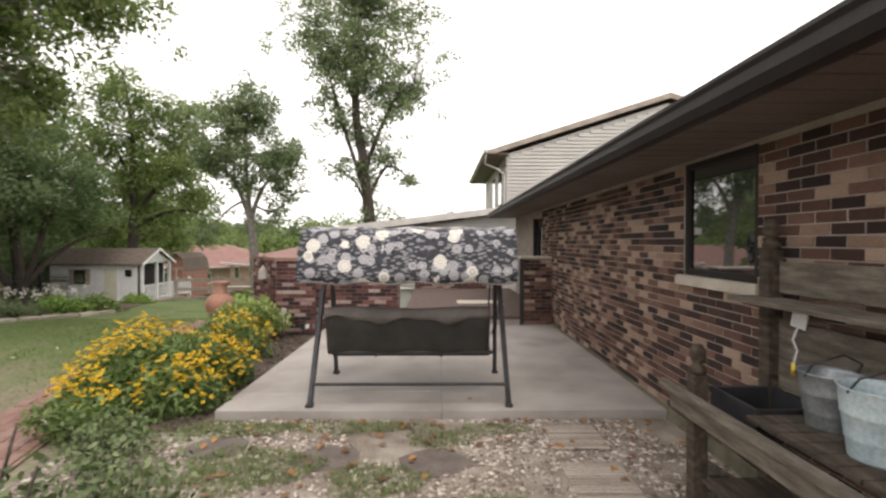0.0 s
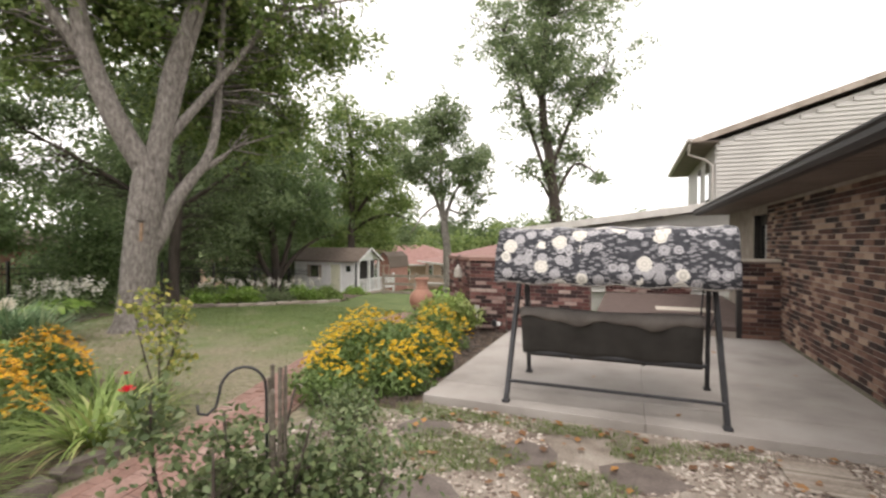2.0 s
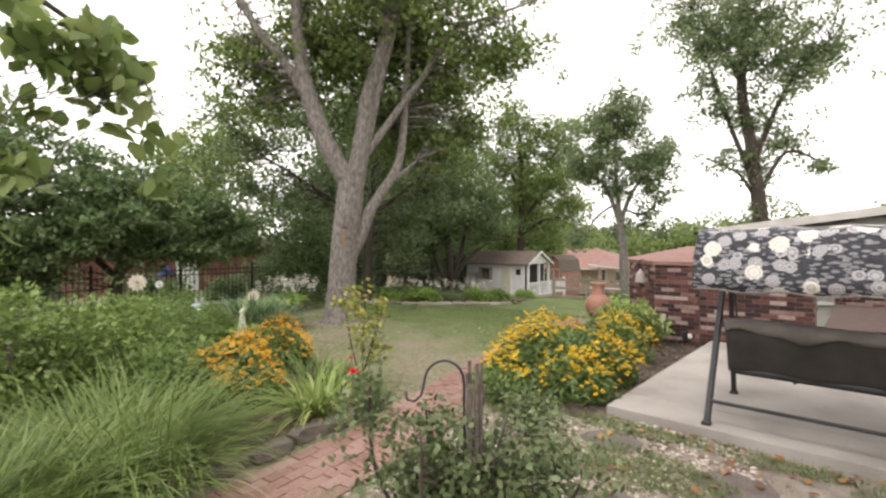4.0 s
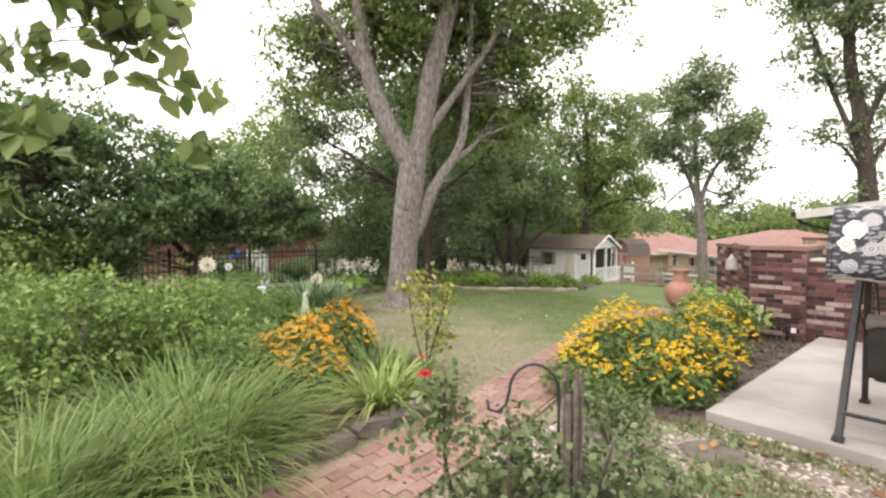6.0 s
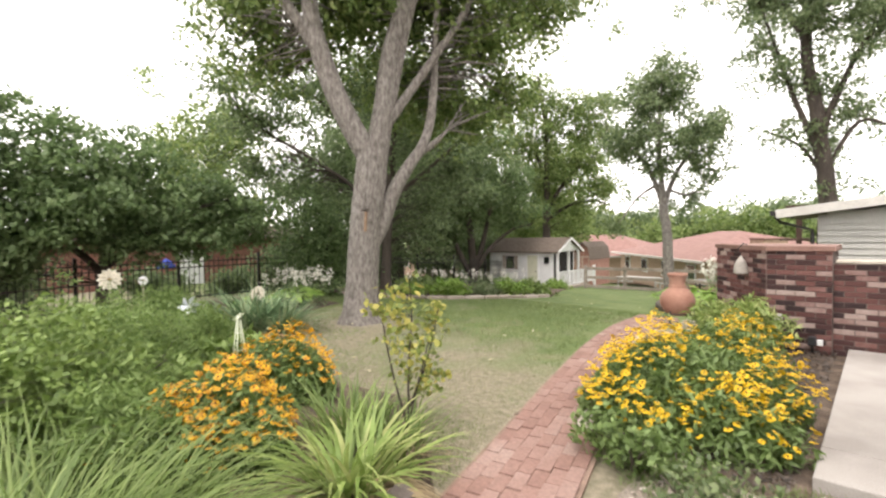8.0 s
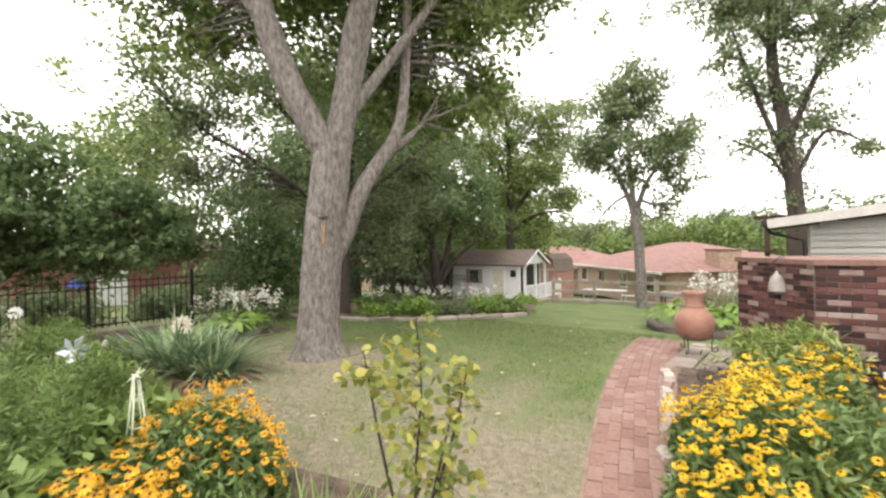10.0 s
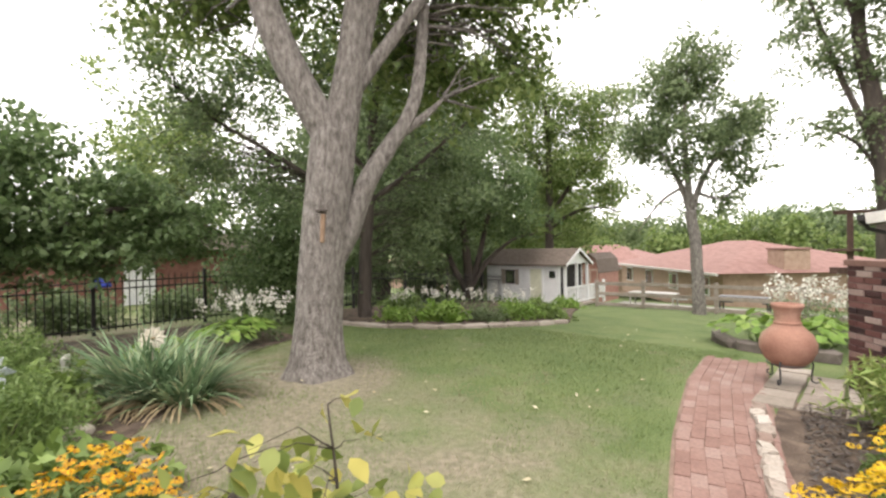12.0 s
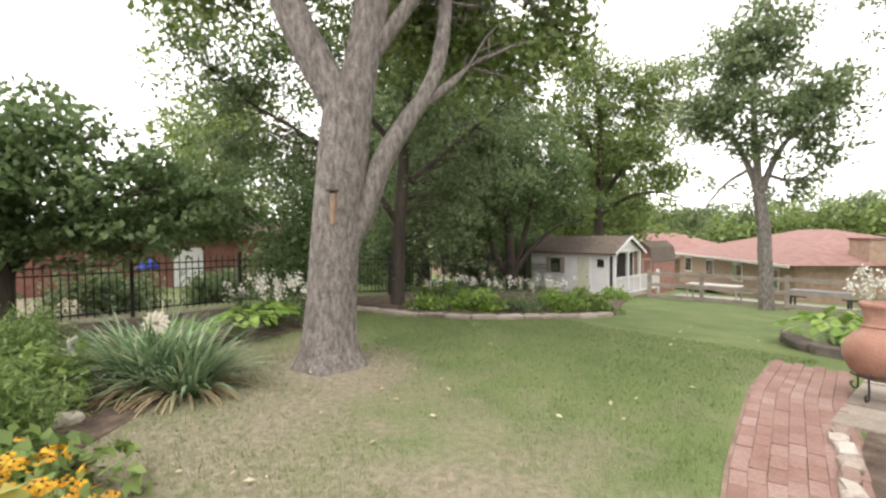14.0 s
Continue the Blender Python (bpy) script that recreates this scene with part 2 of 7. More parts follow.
def tube(points, radius, mat, name, parent, sides=8, label="", radii=None):
    v, f = tube_data(points, radii or [radius] * len(points), sides)
    return part(name, mesh_from(name, v, f, mat, True), mat, parent, label)


def lathe(profile, mat, name, parent, sides=20, label="", at=(0, 0, 0)):
    verts, faces = [], []
    for r, z in profile:
        for k in range(sides):
            a = 2 * math.pi * k / sides
            verts.append((at[0] + r * math.cos(a), at[1] + r * math.sin(a), at[2] + z))
    for i in range(len(profile) - 1):
        for k in range(sides):
            k2 = (k + 1) % sides
            faces.append((i * sides + k, i * sides + k2, (i + 1) * sides + k2, (i + 1) * sides + k))
    faces.append(tuple(reversed(range(sides))))
    faces.append(tuple((len(profile) - 1) * sides + k for k in range(sides)))
    return part(name, mesh_from(name, verts, faces, mat, True), mat, parent, label)


def leaves_mesh(name, centres, sizes, mat, rng, up=0.5, narrow=0.6, droop=0.25, dirs=None, fine=False):
    """One mesh of folded leaf blades, four corners and a midrib each."""
    n = len(centres)
    d = rng.normal(size=(n, 3)) if dirs is None else dirs + 0.25 * rng.normal(size=(n, 3))
    d[:, 2] -= droop
    d /= np.linalg.norm(d, axis=1)[:, None] + 1e-9
    w = rng.normal(size=(n, 3)) * (1 - up) + np.array([0, 0, 1.0]) * up * 2
    s = np.cross(d, w)
    s /= np.linalg.norm(s, axis=1)[:, None] + 1e-9
    nn = np.cross(s, d)
    L = sizes[:, None]
    base = centres - d * L * 0.5
    tip = centres + d * L * 0.5
    mid = centres - nn * L * 0.08
    left = centres + s * L * narrow * 0.5 + nn * L * 0.06
    right = centres - s * L * narrow * 0.5 + nn * L * 0.06
    corners = [base, right, tip, left]
    if fine:
        w = s * L * narrow * 0.5
        corners = [base, base * 0.82 + tip * 0.18 - w * 0.75, centres - w + nn * L * 0.07, base * 0.25 + tip * 0.75 - w * 0.6, tip - nn * L * 0.12, base * 0.25 + tip * 0.75 + w * 0.6, centres + w + nn * L * 0.07, base * 0.82 + tip * 0.18 + w * 0.75]
    k = len(corners)
    verts = np.stack(corners, axis=1).reshape(-1, 3)
    me = bpy.data.meshes.new(name)
    me.vertices.add(n * k)
    me.vertices.foreach_set("co", verts.astype(np.float32).ravel())
    me.loops.add(n * k)
    me.loops.foreach_set("vertex_index", np.arange(n * k, dtype=np.int32))
    me.polygons.add(n)
    me.polygons.foreach_set("loop_start", np.arange(0, n * k, k, dtype=np.int32))
    me.materials.append(mat)
    me.update(calc_edges=True)
    return me


def blades_mesh(name, roots, dirs, lengths, widths, mat, bend=0.5, segs=4):
    """Arching strap leaves from their roots: tapered strips that bow outward."""
    n = len(roots)
    d = dirs / (np.linalg.norm(dirs, axis=1)[:, None] + 1e-9)
    flat = d.copy()
    flat[:, 2] = 0
    flat /= np.linalg.norm(flat, axis=1)[:, None] + 1e-9
    side = np.cross(flat, np.array([0, 0, 1.0]))
    rows = []
    p = roots.copy()
    cur = d.copy()
    for i in range(segs + 1):
        u = i / segs
        w = widths * (0.75 + 0.5 * u if u < 0.4 else 1.25 * (1 - u) / 0.6 * 0.75 + 0.03)
        rows.append(np.stack([p - side * w[:, None] * 0.5, p + side * w[:, None] * 0.5], axis=1))
        p = p + cur * (lengths / segs)[:, None]
        cur = cur + (flat * 0.35 - np.array([0, 0, 1.0]) * (0.35 + 0.5 * u)) * np.reshape(bend, (-1, 1))
        cur /= np.linalg.norm(cur, axis=1)[:, None]
    verts = np.stack(rows, axis=1).reshape(n, -1, 3)
    k = verts.shape[1]
    quad = []
    for i in range(segs):
        quad.append([2 * i, 2 * i + 1, 2 * i + 3, 2 * i + 2])
    quad = np.array(quad)
    idx = (np.arange(n)[:, None, None] * k + quad[None]).reshape(-1)
    me = bpy.data.meshes.new(name)
    me.vertices.add(n * k)
    me.vertices.foreach_set("co", verts.astype(np.float32).ravel())
    me.loops.add(len(idx))
    me.loops.foreach_set("vertex_index", idx.astype(np.int32))
    me.polygons.add(n * segs)
    me.polygons.foreach_set("loop_start", np.arange(0, len(idx), 4, dtype=np.int32))
    me.polygons.foreach_set("use_smooth", [True] * (n * segs))
    me.materials.append(mat)
    me.update(calc_edges=True)
    return me


def lerp(a, b, u):
    return a + (b - a) * u


def ground_z(x, y):
    """Height of the garden and the land: level near the house, falling away beyond."""
    a = min(1.0, max(0.0, (y - 8.5) / 13.5))
    b = min(1.0, max(0.0, (-x - 9) / 8))
    c = min(1.0, max(0.0, (y - 22) / 22))
    e = min(1.0, max(0.0, (-x - 16) / 20))
    return -0.9 * a ** 1.3 - 0.15 * b - 2.2 * c - 0.5 * e


def clusters(blobs, n, rng, shell=0.55, lump=0.35):
    """Places of leaf clusters in a crown made of ellipsoid masses with an uneven outline."""
    vol = np.array([r[0] * r[1] * r[2] for c, r in blobs]) ** 0.8
    pick = rng.choice(len(blobs), size=n, p=vol / vol.sum())
    v = rng.normal(size=(n, 3))
    v /= np.linalg.norm(v, axis=1)[:, None]
    f = 1 + lump * np.sin(v[:, 0] * 5 + pick * 1.7) * np.sin(v[:, 1] * 4 + 1 + pick) * np.sin(v[:, 2] * 6 + pick * 2.3) * 1.6
    rad = rng.random(n) ** shell * f
    c = np.array([b[0] for b in blobs])[pick]
    r = np.array([b[1] for b in blobs])[pick]
    return c + v * r * rad[:, None]


def tree(name, at, label, limbs, blobs, n, per, leaf, bark, leaf_m, seed, spread=0.35, category="tree", twig=3, up=0.45, narrow=0.62, droop=0.25, group="", shell=0.55, lump=0.35, flat=0.6, fine=False, furrow=0.0):
    """limbs: lists of (x, y, z, radius) from the base; blobs: (centre, radii), both relative to the base."""
    rng = np.random.default_rng(seed)
    root = thing(name, at, label, category, group)
    along = []
    for i, limb in enumerate(limbs):
        pts = []
        rad = []
        P = [Vector(p[:3]) for p in limb]
        for j in range(len(P) - 1):
            steps = 12 if furrow else 5
            for s in range(steps):
                u = s / steps
                a0, a3 = P[max(j - 1, 0)], P[min(j + 2, len(P) - 1)]
                q = 0.5 * (2 * P[j] + (P[j + 1] - a0) * u + (2 * a0 - 5 * P[j] + 4 * P[j + 1] - a3) * u * u + (3 * P[j] - a0 - 3 * P[j + 1] + a3) * u ** 3)
                q = q + Vector(rng.normal(size=3)) * limb[j][3] * (0.0 if furrow else 0.04)
                pts.append(q)
                rad.append(lerp(limb[j][3], limb[j + 1][3], u))
        pts.append(P[-1])
        rad.append(limb[-1][3])
        along.extend(tuple(p) for p in pts[3:])
        if furrow:
            v, f = tube_data(pts, rad, 44 if i == 0 else 24, rng=furrow)
        else:
            v, f = tube_data(pts, rad, 14 if i == 0 else 9, wob=0.05)
        nm = "trunk" if i == 0 else "limb"
        part(nm, mesh_from(nm, v, f, bark, True), bark, root)
    C = clusters(blobs, n, rng, shell, lump)
    allp = np.array(along)
    v, f = [], []
    for c in C[::twig]:
        dist = np.linalg.norm(allp - c, axis=1) + np.maximum(0, allp[:, 2] - c[2]) * 1.5
        a = Vector(allp[int(np.argmin(dist))])
        b = Vector(c)
        mid = (a + b) / 2 + Vector((0, 0, 0.12 * (b - a).length)) + Vector(rng.normal(size=3)) * 0.1 * (b - a).length
        r0 = max(0.002, 0.022 * limbs[0][1][3]) * (1 + 0.7 * (b - a).length)
        tube_data([a, (a + mid) / 2 + Vector(rng.normal(size=3)) * 0.05 * (b - a).length, mid, b], [r0, r0 * 0.8, r0 * 0.55, r0 * 0.3], 4, v, f)
    if v:
        part("branching", mesh_from("branching", v, f, bark, True), bark, root)["kind"] = "stuff"
    ball = rng.normal(size=(n * per, 3))
    ball *= (rng.random((n * per, 1)) ** 0.5 * 1.6) / np.linalg.norm(ball, axis=1)[:, None]
    pos = np.repeat(C, per, axis=0) + ball * np.array([spread, spread, spread * flat])
    pos[:, 2] -= 0.35 * (ball[:, 0] ** 2 + ball[:, 1] ** 2) * spread
    size = leaf * (0.7 + 0.6 * rng.random(n * per))
    part("crown", leaves_mesh("crown", pos, size, leaf_m, rng, up, narrow, droop, fine=fine), leaf_m, root)
    return root


def course_bricks(setting, u0, u1, z0, courses, place, near, mat, mat_j, openings=(), length=0.203, gap=0.009, height=0.0595, depth=0.014, limit=290):
    """Running-bond bricks on a wall face. place(u, z) gives the pose of a brick whose front looks along its own -y."""
    proto = {}

    def brick_mesh(w):
        key = round(w, 3)
        if key not in proto:
            x, z, c = w / 2, height / 2, 0.004
            vs = [(-x, depth, -z), (x, depth, -z), (x, depth, z), (-x, depth, z), (-x, -depth + c, -z), (x, -depth + c, -z), (x, -depth + c, z), (-x, -depth + c, z), (-x + c, -depth, -z + c), (x - c, -depth, -z + c), (x - c, -depth, z - c), (-x + c, -depth, z - c)]
            fs = [(8, 9, 10, 11), (4, 5, 9, 8), (5, 6, 10, 9), (6, 7, 11, 10), (7, 4, 8, 11), (0, 1, 5, 4), (1, 2, 6, 5), (2, 3, 7, 6), (3, 0, 4, 7)]
            proto[key] = (vs, fs, mesh_from("brick", vs, fs, mat))
        return proto[key]

    rng = random.Random(5)
    verts, faces, made = [], [], 0
    for r in range(courses):
        z = z0 + (r + 0.5) * (height + gap)
        u = u0 - (0.5 * (length + gap) if r % 2 else 0)
        while u < u1 - 0.02:
            a, b = max(u, u0), min(u + length, u1)
            u += length + gap
            spans = [(a, b)]
            for o0, o1, oz0, oz1 in openings:
                if oz0 - height / 2 < z < oz1 + height / 2:
                    cut = []
                    for s0, s1 in spans:
                        if s1 <= o0 or s0 >= o1:
                            cut.append((s0, s1))
                        else:
                            if s0 < o0:
                                cut.append((s0, o0))
                            if s1 > o1:
                                cut.append((o1, s1))
                    spans = cut
            for s0, s1 in spans:
                w = round(s1 - s0, 2)
                if w < 0.03:
                    continue
                vs, fs, me = brick_mesh(w)
                m = place((s0 + s1) / 2, z) @ Matrix.Translation((0, rng.uniform(-0.0025, 0.002), 0))
                if near(s0, z) and made < limit:
                    ob = new("brick", me)
                    ob.parent = setting
                    ob.matrix_local = m
                    made += 1
                else:
                    k = len(verts)
                    verts.extend(m @ Vector(q) for q in vs)
                    faces.extend(tuple(i + k for i in q) for q in fs)
    if verts:
        ob = part("brick_courses", mesh_from("brick_courses", verts, faces, mat_j), mat_j, setting)
        ob["kind"] = "stuff"


def structure(name, bm, mat, label, category="wall"):
    ob = part(name, bm, mat, None) if bm else new(name)
    return tagged(ob, label, category, kind="structure")

# ---- land ----


def land():
    xs = sorted(set([-1500, -700, -350, -180, -100, -70, -50, -40, -30] + [round(-25 + 0.5 * i, 2) for i in range(72)] + [12, 16, 22, 30, 45, 70, 120, 250, 600, 1500]))
    ys = sorted(set([-1500, -700, -300, -120, -60, -30, -15, -8, -5] + [round(-3 + 0.5 * i, 2) for i in range(56)] + [27, 30, 34, 38, 42, 46, 55, 75, 120, 250, 600, 1500]))
    verts = [(x, y, ground_z(x, y) + (0.012 * noise.noise((x * 0.7, y * 0.7, 0)) if abs(x) < 30 and abs(y) < 30 else 0)) for y in ys for x in xs]
    w = len(xs)
    faces = [(j * w + i, j * w + i + 1, (j + 1) * w + i + 1, (j + 1) * w + i) for j in range(len(ys) - 1) for i in range(w - 1)]
    m = material("lawn_soil_and_turf", [(0.09, 0.135, 0.04), (0.125, 0.17, 0.056), (0.165, 0.195, 0.075)], 0.95, 1.3, 0.8, 45, (0.3, 0.72), bump_dist=0.03)
    # worn, dry turf on the trodden part of the lawn, in ragged patches
    n, l = m.node_tree.nodes, m.node_tree.links
    bsdf = n["Principled BSDF"]
    green = bsdf.inputs["Base Color"].links[0].from_socket
    co = n.new("ShaderNodeTexCoord")
    sep = n.new("ShaderNodeSeparateXYZ")
    l.new(co.outputs["Object"], sep.inputs[0])
    rng_ = n.new("ShaderNodeMapRange")
    rng_.inputs["From Min"].default_value = 11.5
    rng_.inputs["From Max"].default_value = 4.5
    rng_.inputs["To Min"].default_value = -0.35
    rng_.inputs["To Max"].default_value = 0.42
    l.new(sep.outputs["Y"], rng_.inputs["Value"])
    pn = n.new("ShaderNodeTexNoise")
    pn.inputs["Scale"].default_value = 1.1
    pn.inputs["Detail"].default_value = 7
    pn.inputs["Roughness"].default_value = 0.65
    l.new(co.outputs["Object"], pn.inputs["Vector"])
    far_ = n.new("ShaderNodeVectorMath")
    far_.operation = "DISTANCE"
    far_.inputs[1].default_value = (-8.95, 6.8, 0)
    l.new(co.outputs["Object"], far_.inputs[0])
    ring = n.new("ShaderNodeMapRange")
    ring.inputs["From Min"].default_value = 0.4
    ring.inputs["From Max"].default_value = 1.3
    ring.inputs["To Min"].default_value = 0.6
    ring.inputs["To Max"].default_value = 0.0
    l.new(far_.outputs["Value"], ring.inputs["Value"])
    worn = n.new("ShaderNodeMath")
    l.new(rng_.outputs[0], worn.inputs[0])
    l.new(ring.outputs[0], worn.inputs[1])
    add = n.new("ShaderNodeMath")
    l.new(worn.outputs[0], add.inputs[0])
    l.new(pn.outputs[0], add.inputs[1])
    edge = n.new("ShaderNodeMapRange")
    edge.inputs["From Min"].default_value = 0.5
    edge.inputs["From Max"].default_value = 0.86
    l.new(add.outputs[0], edge.inputs["Value"])
    fine_ = n.new("ShaderNodeTexNoise")
    fine_.inputs["Scale"].default_value = 14
    fine_.inputs["Detail"].default_value = 6
    l.new(co.outputs["Object"], fine_.inputs["Vector"])
    dry = n.new("ShaderNodeValToRGB")
    dry.color_ramp.elements[0].position, dry.color_ramp.elements[1].position = 0.35, 0.65
    dry.color_ramp.elements[0].color = (0.17, 0.155, 0.1, 1)
    dry.color_ramp.elements[1].color = (0.28, 0.24, 0.175, 1)
    l.new(fine_.outputs[0], dry.inputs[0])
    mixc = n.new("ShaderNodeMix")
    mixc.data_type = "RGBA"
    l.new(edge.outputs[0], mixc.inputs[0])
    l.new(green, mixc.inputs[6])
    l.new(dry.outputs[0], mixc.inputs[7])
    l.new(mixc.outputs[2], bsdf.inputs["Base Color"])
    me = mesh_from("ground", verts, faces, m, True)
    tagged(new("ground", me), "green lawn with dry straw-coloured patches", "ground", kind="structure")


land()

# gravel yard in front of the patio, and planting beds
structure("gravel", box(-3.05, 2.03, -6, 5.19, -0.2, 0.016), M_GRAVEL, "pale gravel yard with grass tufts and fallen leaves", "gravel")


def bed(name, outline, z, mat, label):
    b = bmesh.new()
    top = [b.verts.new((x, y, 0)) for x, y in outline]
    b.faces.new(top)
    bmesh.ops.triangulate(b, faces=list(b.faces))
    for _ in range(3):
        bmesh.ops.subdivide_edges(b, edges=list(b.edges), cuts=1, use_grid_fill=True)
    for v in b.verts:
        v.co.z = ground_z(v.co.x, v.co.y) + z
    r = bmesh.ops.extrude_face_region(b, geom=list(b.faces))
    bmesh.ops.translate(b, vec=(0, 0, -0.3), verts=[v for v in r["geom"] if isinstance(v, bmesh.types.BMVert)])
    bmesh.ops.recalc_face_normals(b, faces=b.faces)
    return structure(name, b, mat, label, "bed")


bed("bed_1", [(-4.25, 5.0), (-2.2, 4.9), (-2.2, 9.3), (-3.0, 9.9), (-4.4, 9.3)], 0.022, M_SOIL, "dark mulched bed beside the patio")
bed("bed_2", [(-12.5, -3), (-3.85, -3), (-3.85, 3.6), (-5.2, 4.7), (-6.6, 4.4), (-8.2, 4.4), (-9.6, 5.7), (-10.9, 6.3), (-11.6, 8.2), (-15.2, 8.4), (-15.2, -3)], 0.012, M_SOIL, "dark soil of the long flower bed")

# patio slab with tooled joints
patio = structure("patio", box(-2.185, 2.02, 5.215, 9.7, -0.15, 0.09), M_CONCRETE, "pale concrete patio slab", "patio")


def slab(x0, x1, y0, y1):
    part("slab", box(x0, x1, y0, y1, -0.12, 0.1, 0.01), M_CONCRETE, patio)


for x0, x1 in ((-2.2, -0.085), (-0.079, 2.035)):
    for y0, y1 in ((5.2, 5.75), (5.757, 9.72)):
        slab(x0, x1, y0, y1)

# ---- brick house beside the patio ----
HX = 2.05
wall_house = structure("wall_house", None, M_MORTAR, "mottled brown and tan brick house wall", "wall")
for n_, (y0, y1, z0, z1) in enumerate([(-4, 4.0, -0.3, 2.5), (4.95, 10.62, -0.3, 2.5), (4.0, 4.95, -0.3, 1.385), (4.0, 4.95, 2.34, 2.5), (11.6, 14, -0.3, 2.5), (10.62, 11.6, 2.2, 2.5)]):
    part("masonry", box(HX - 0.007, HX + 0.3, y0, y1, z0, z1), M_MORTAR, wall_house)
part("foundation", box(HX - 0.03, HX + 0.3, -4, 10.6, -0.3, 0.13, 0.01), material("mossy_footing", [(0.1, 0.095, 0.06), (0.19, 0.17, 0.13)], 0.95, 5, 0.5, 60), wall_house, "mossy concrete footing")


def face_minus_x(x):
    return lambda u, z: Matrix.Translation((x, u, z)) @ Matrix.Rotation(radians(-90), 4, "Z")


def face_minus_y(y):
    return lambda u, z: Matrix.Translation((u, y, z))


def house_window():
    w = thing("window_1", (HX, 4.475, 1.385), "dark-framed window with a limestone sill in the brick wall", "window", kind="structure")
    part("window_sill", box(-0.06, 0.12, -0.53, 0.52, -0.085, 0.0, 0.008), M_LIME, w, "pale limestone sill")
    for n2, (a, b, c, d) in (("window_frame", (-0.475, -0.425, 0, 0.955)), ("window_frame", (0.425, 0.475, 0, 0.955)), ("window_frame", (-0.425, 0.425, 0, 0.055)), ("window_frame", (-0.425, 0.425, 0.905, 0.955))):
        part(n2, box(0.002, 0.07, a, b, c, d, 0.006), M_FRAME, w)
    part("pane", box(0.03, 0.036, -0.425, 0.425, 0.055, 0.905), M_GLASS, w)
    part("room_wall", box(0.25, 0.3, -0.6, 0.6, -0.2, 1.1), M_FRAME, w)


house_window()


def back_door():
    d = thing("door_1", (HX, 11.1, 0.2), "dark brown panelled back door", "door", kind="structure")
    part("door_leaf", box(0.1, 0.15, -0.44, 0.44, 0, 2.0, 0.006), M_FRAME, d)
    part("door_frame", box(0.0, 0.12, -0.49, -0.44, 0, 2.0, 0.006), M_FRAME, d)
    part("door_frame", box(0.0, 0.12, 0.44, 0.49, 0, 2.0, 0.006), M_FRAME, d)
    part("door_pane", box(0.09, 0.1, -0.3, 0.3, 1.0, 1.8), M_GLASS, d)


back_door()

# eave: fascia gutter, soffit boards and the roof slope above
roof = structure("roof_house", None, M_SHINGLE, "low brown shingle roof with a dark gutter", "roof")
bm = bmesh.new()
v = [bm.verts.new(p) for p in ((1.38, -5, 2.48), (1.38, 14.2, 2.48), (6.5, 14.2, 4.2), (6.5, -5, 4.2), (1.38, -5, 2.4), (1.38, 14.2, 2.4), (6.5, 14.2, 4.1), (6.5, -5, 4.1))]
for q in ((0, 3, 2, 1), (4, 5, 6, 7), (0, 1, 5, 4), (1, 2, 6, 5), (2, 3, 7, 6), (3, 0, 4, 7)):
    bm.faces.new([v[i] for i in q])
part("shingles", bm, M_SHINGLE, roof)
gv, gf = [], []
prof = [(1.42, 2.36), (1.33, 2.36), (1.29, 2.4), (1.29, 2.45), (1.27, 2.47), (1.27, 2.49), (1.42, 2.49)]
for y in (-5, 14.2):
    gv.extend((x, y, z) for x, z in prof)
k = len(prof)
gf = [(i, (i + 1) % k, k + (i + 1) % k, k + i) for i in range(k)] + [tuple(range(k)), tuple(range(2 * k - 1, k - 1, -1))]
part("gutter", mesh_from("gutter", gv, gf, M_GUTTER), M_GUTTER, roof, "dark brown metal gutter")
for i in range(76):
    y0 = -1.0 + i * 0.2
    part("soffit_board", box(1.42, 2.04, y0, y0 + 0.19, 2.362, 2.377, 0.004), M_SOFFIT, roof)
part("soffit_backing", box(1.47, 2.36, -5, 14.2, 2.378, 2.39), M_SOFFIT, roof)

# ---- garden wall, pier and the raised brick porch beyond ----
wall_garden = structure("wall_garden", None, M_MORTAR, "red brick garden wall with a brick pillar", "wall")
PILLAR = [(-3.06, 9.3), (-2.36, 9.3), (-2.36, 10.3), (-3.2, 10.95), (-3.9, 10.4)]


def prism(outline, z0, z1, grow=0.0):
    b = bmesh.new()
    cx = sum(p[0] for p in outline) / len(outline)
    cy = sum(p[1] for p in outline) / len(outline)
    pts = []
    for x, y in outline:
        d = math.hypot(x - cx, y - cy)
        pts.append((cx + (x - cx) * (1 + grow / d), cy + (y - cy) * (1 + grow / d)))
    f = b.faces.new([b.verts.new((x, y, z1)) for x, y in pts])
    r = bmesh.ops.extrude_face_region(b, geom=[f])
    bmesh.ops.translate(b, vec=(0, 0, z0 - z1), verts=[v for v in r["geom"] if isinstance(v, bmesh.types.BMVert)])
    bmesh.ops.recalc_face_normals(b, faces=b.faces)
    return b


part("masonry", prism(PILLAR, -0.3, 1.33, 0.004), M_MORTAR_D, wall_garden)
part("masonry", box(-2.36, -0.85, 9.343, 9.6, -0.3, 1.18), M_MORTAR_D, wall_garden)
part("pillar_cap", prism(PILLAR, 1.33, 1.392, 0.045), M_PAVER, wall_garden, "brick cap course")
part("coping", box(-2.33, -0.82, 9.32, 9.64, 1.18, 1.215, 0.006), M_LIME, wall_garden, "thin pale stone coping")
pier = structure("wall_pier", box(1.46, 2.03, 9.703, 10.0, -0.2, 1.36), M_MORTAR_D, "short brick pier with a thin cap", "wall")
part("cap", box(1.42, 2.03, 9.67, 10.04, 1.36, 1.4, 0.006), M_LIME, pier)
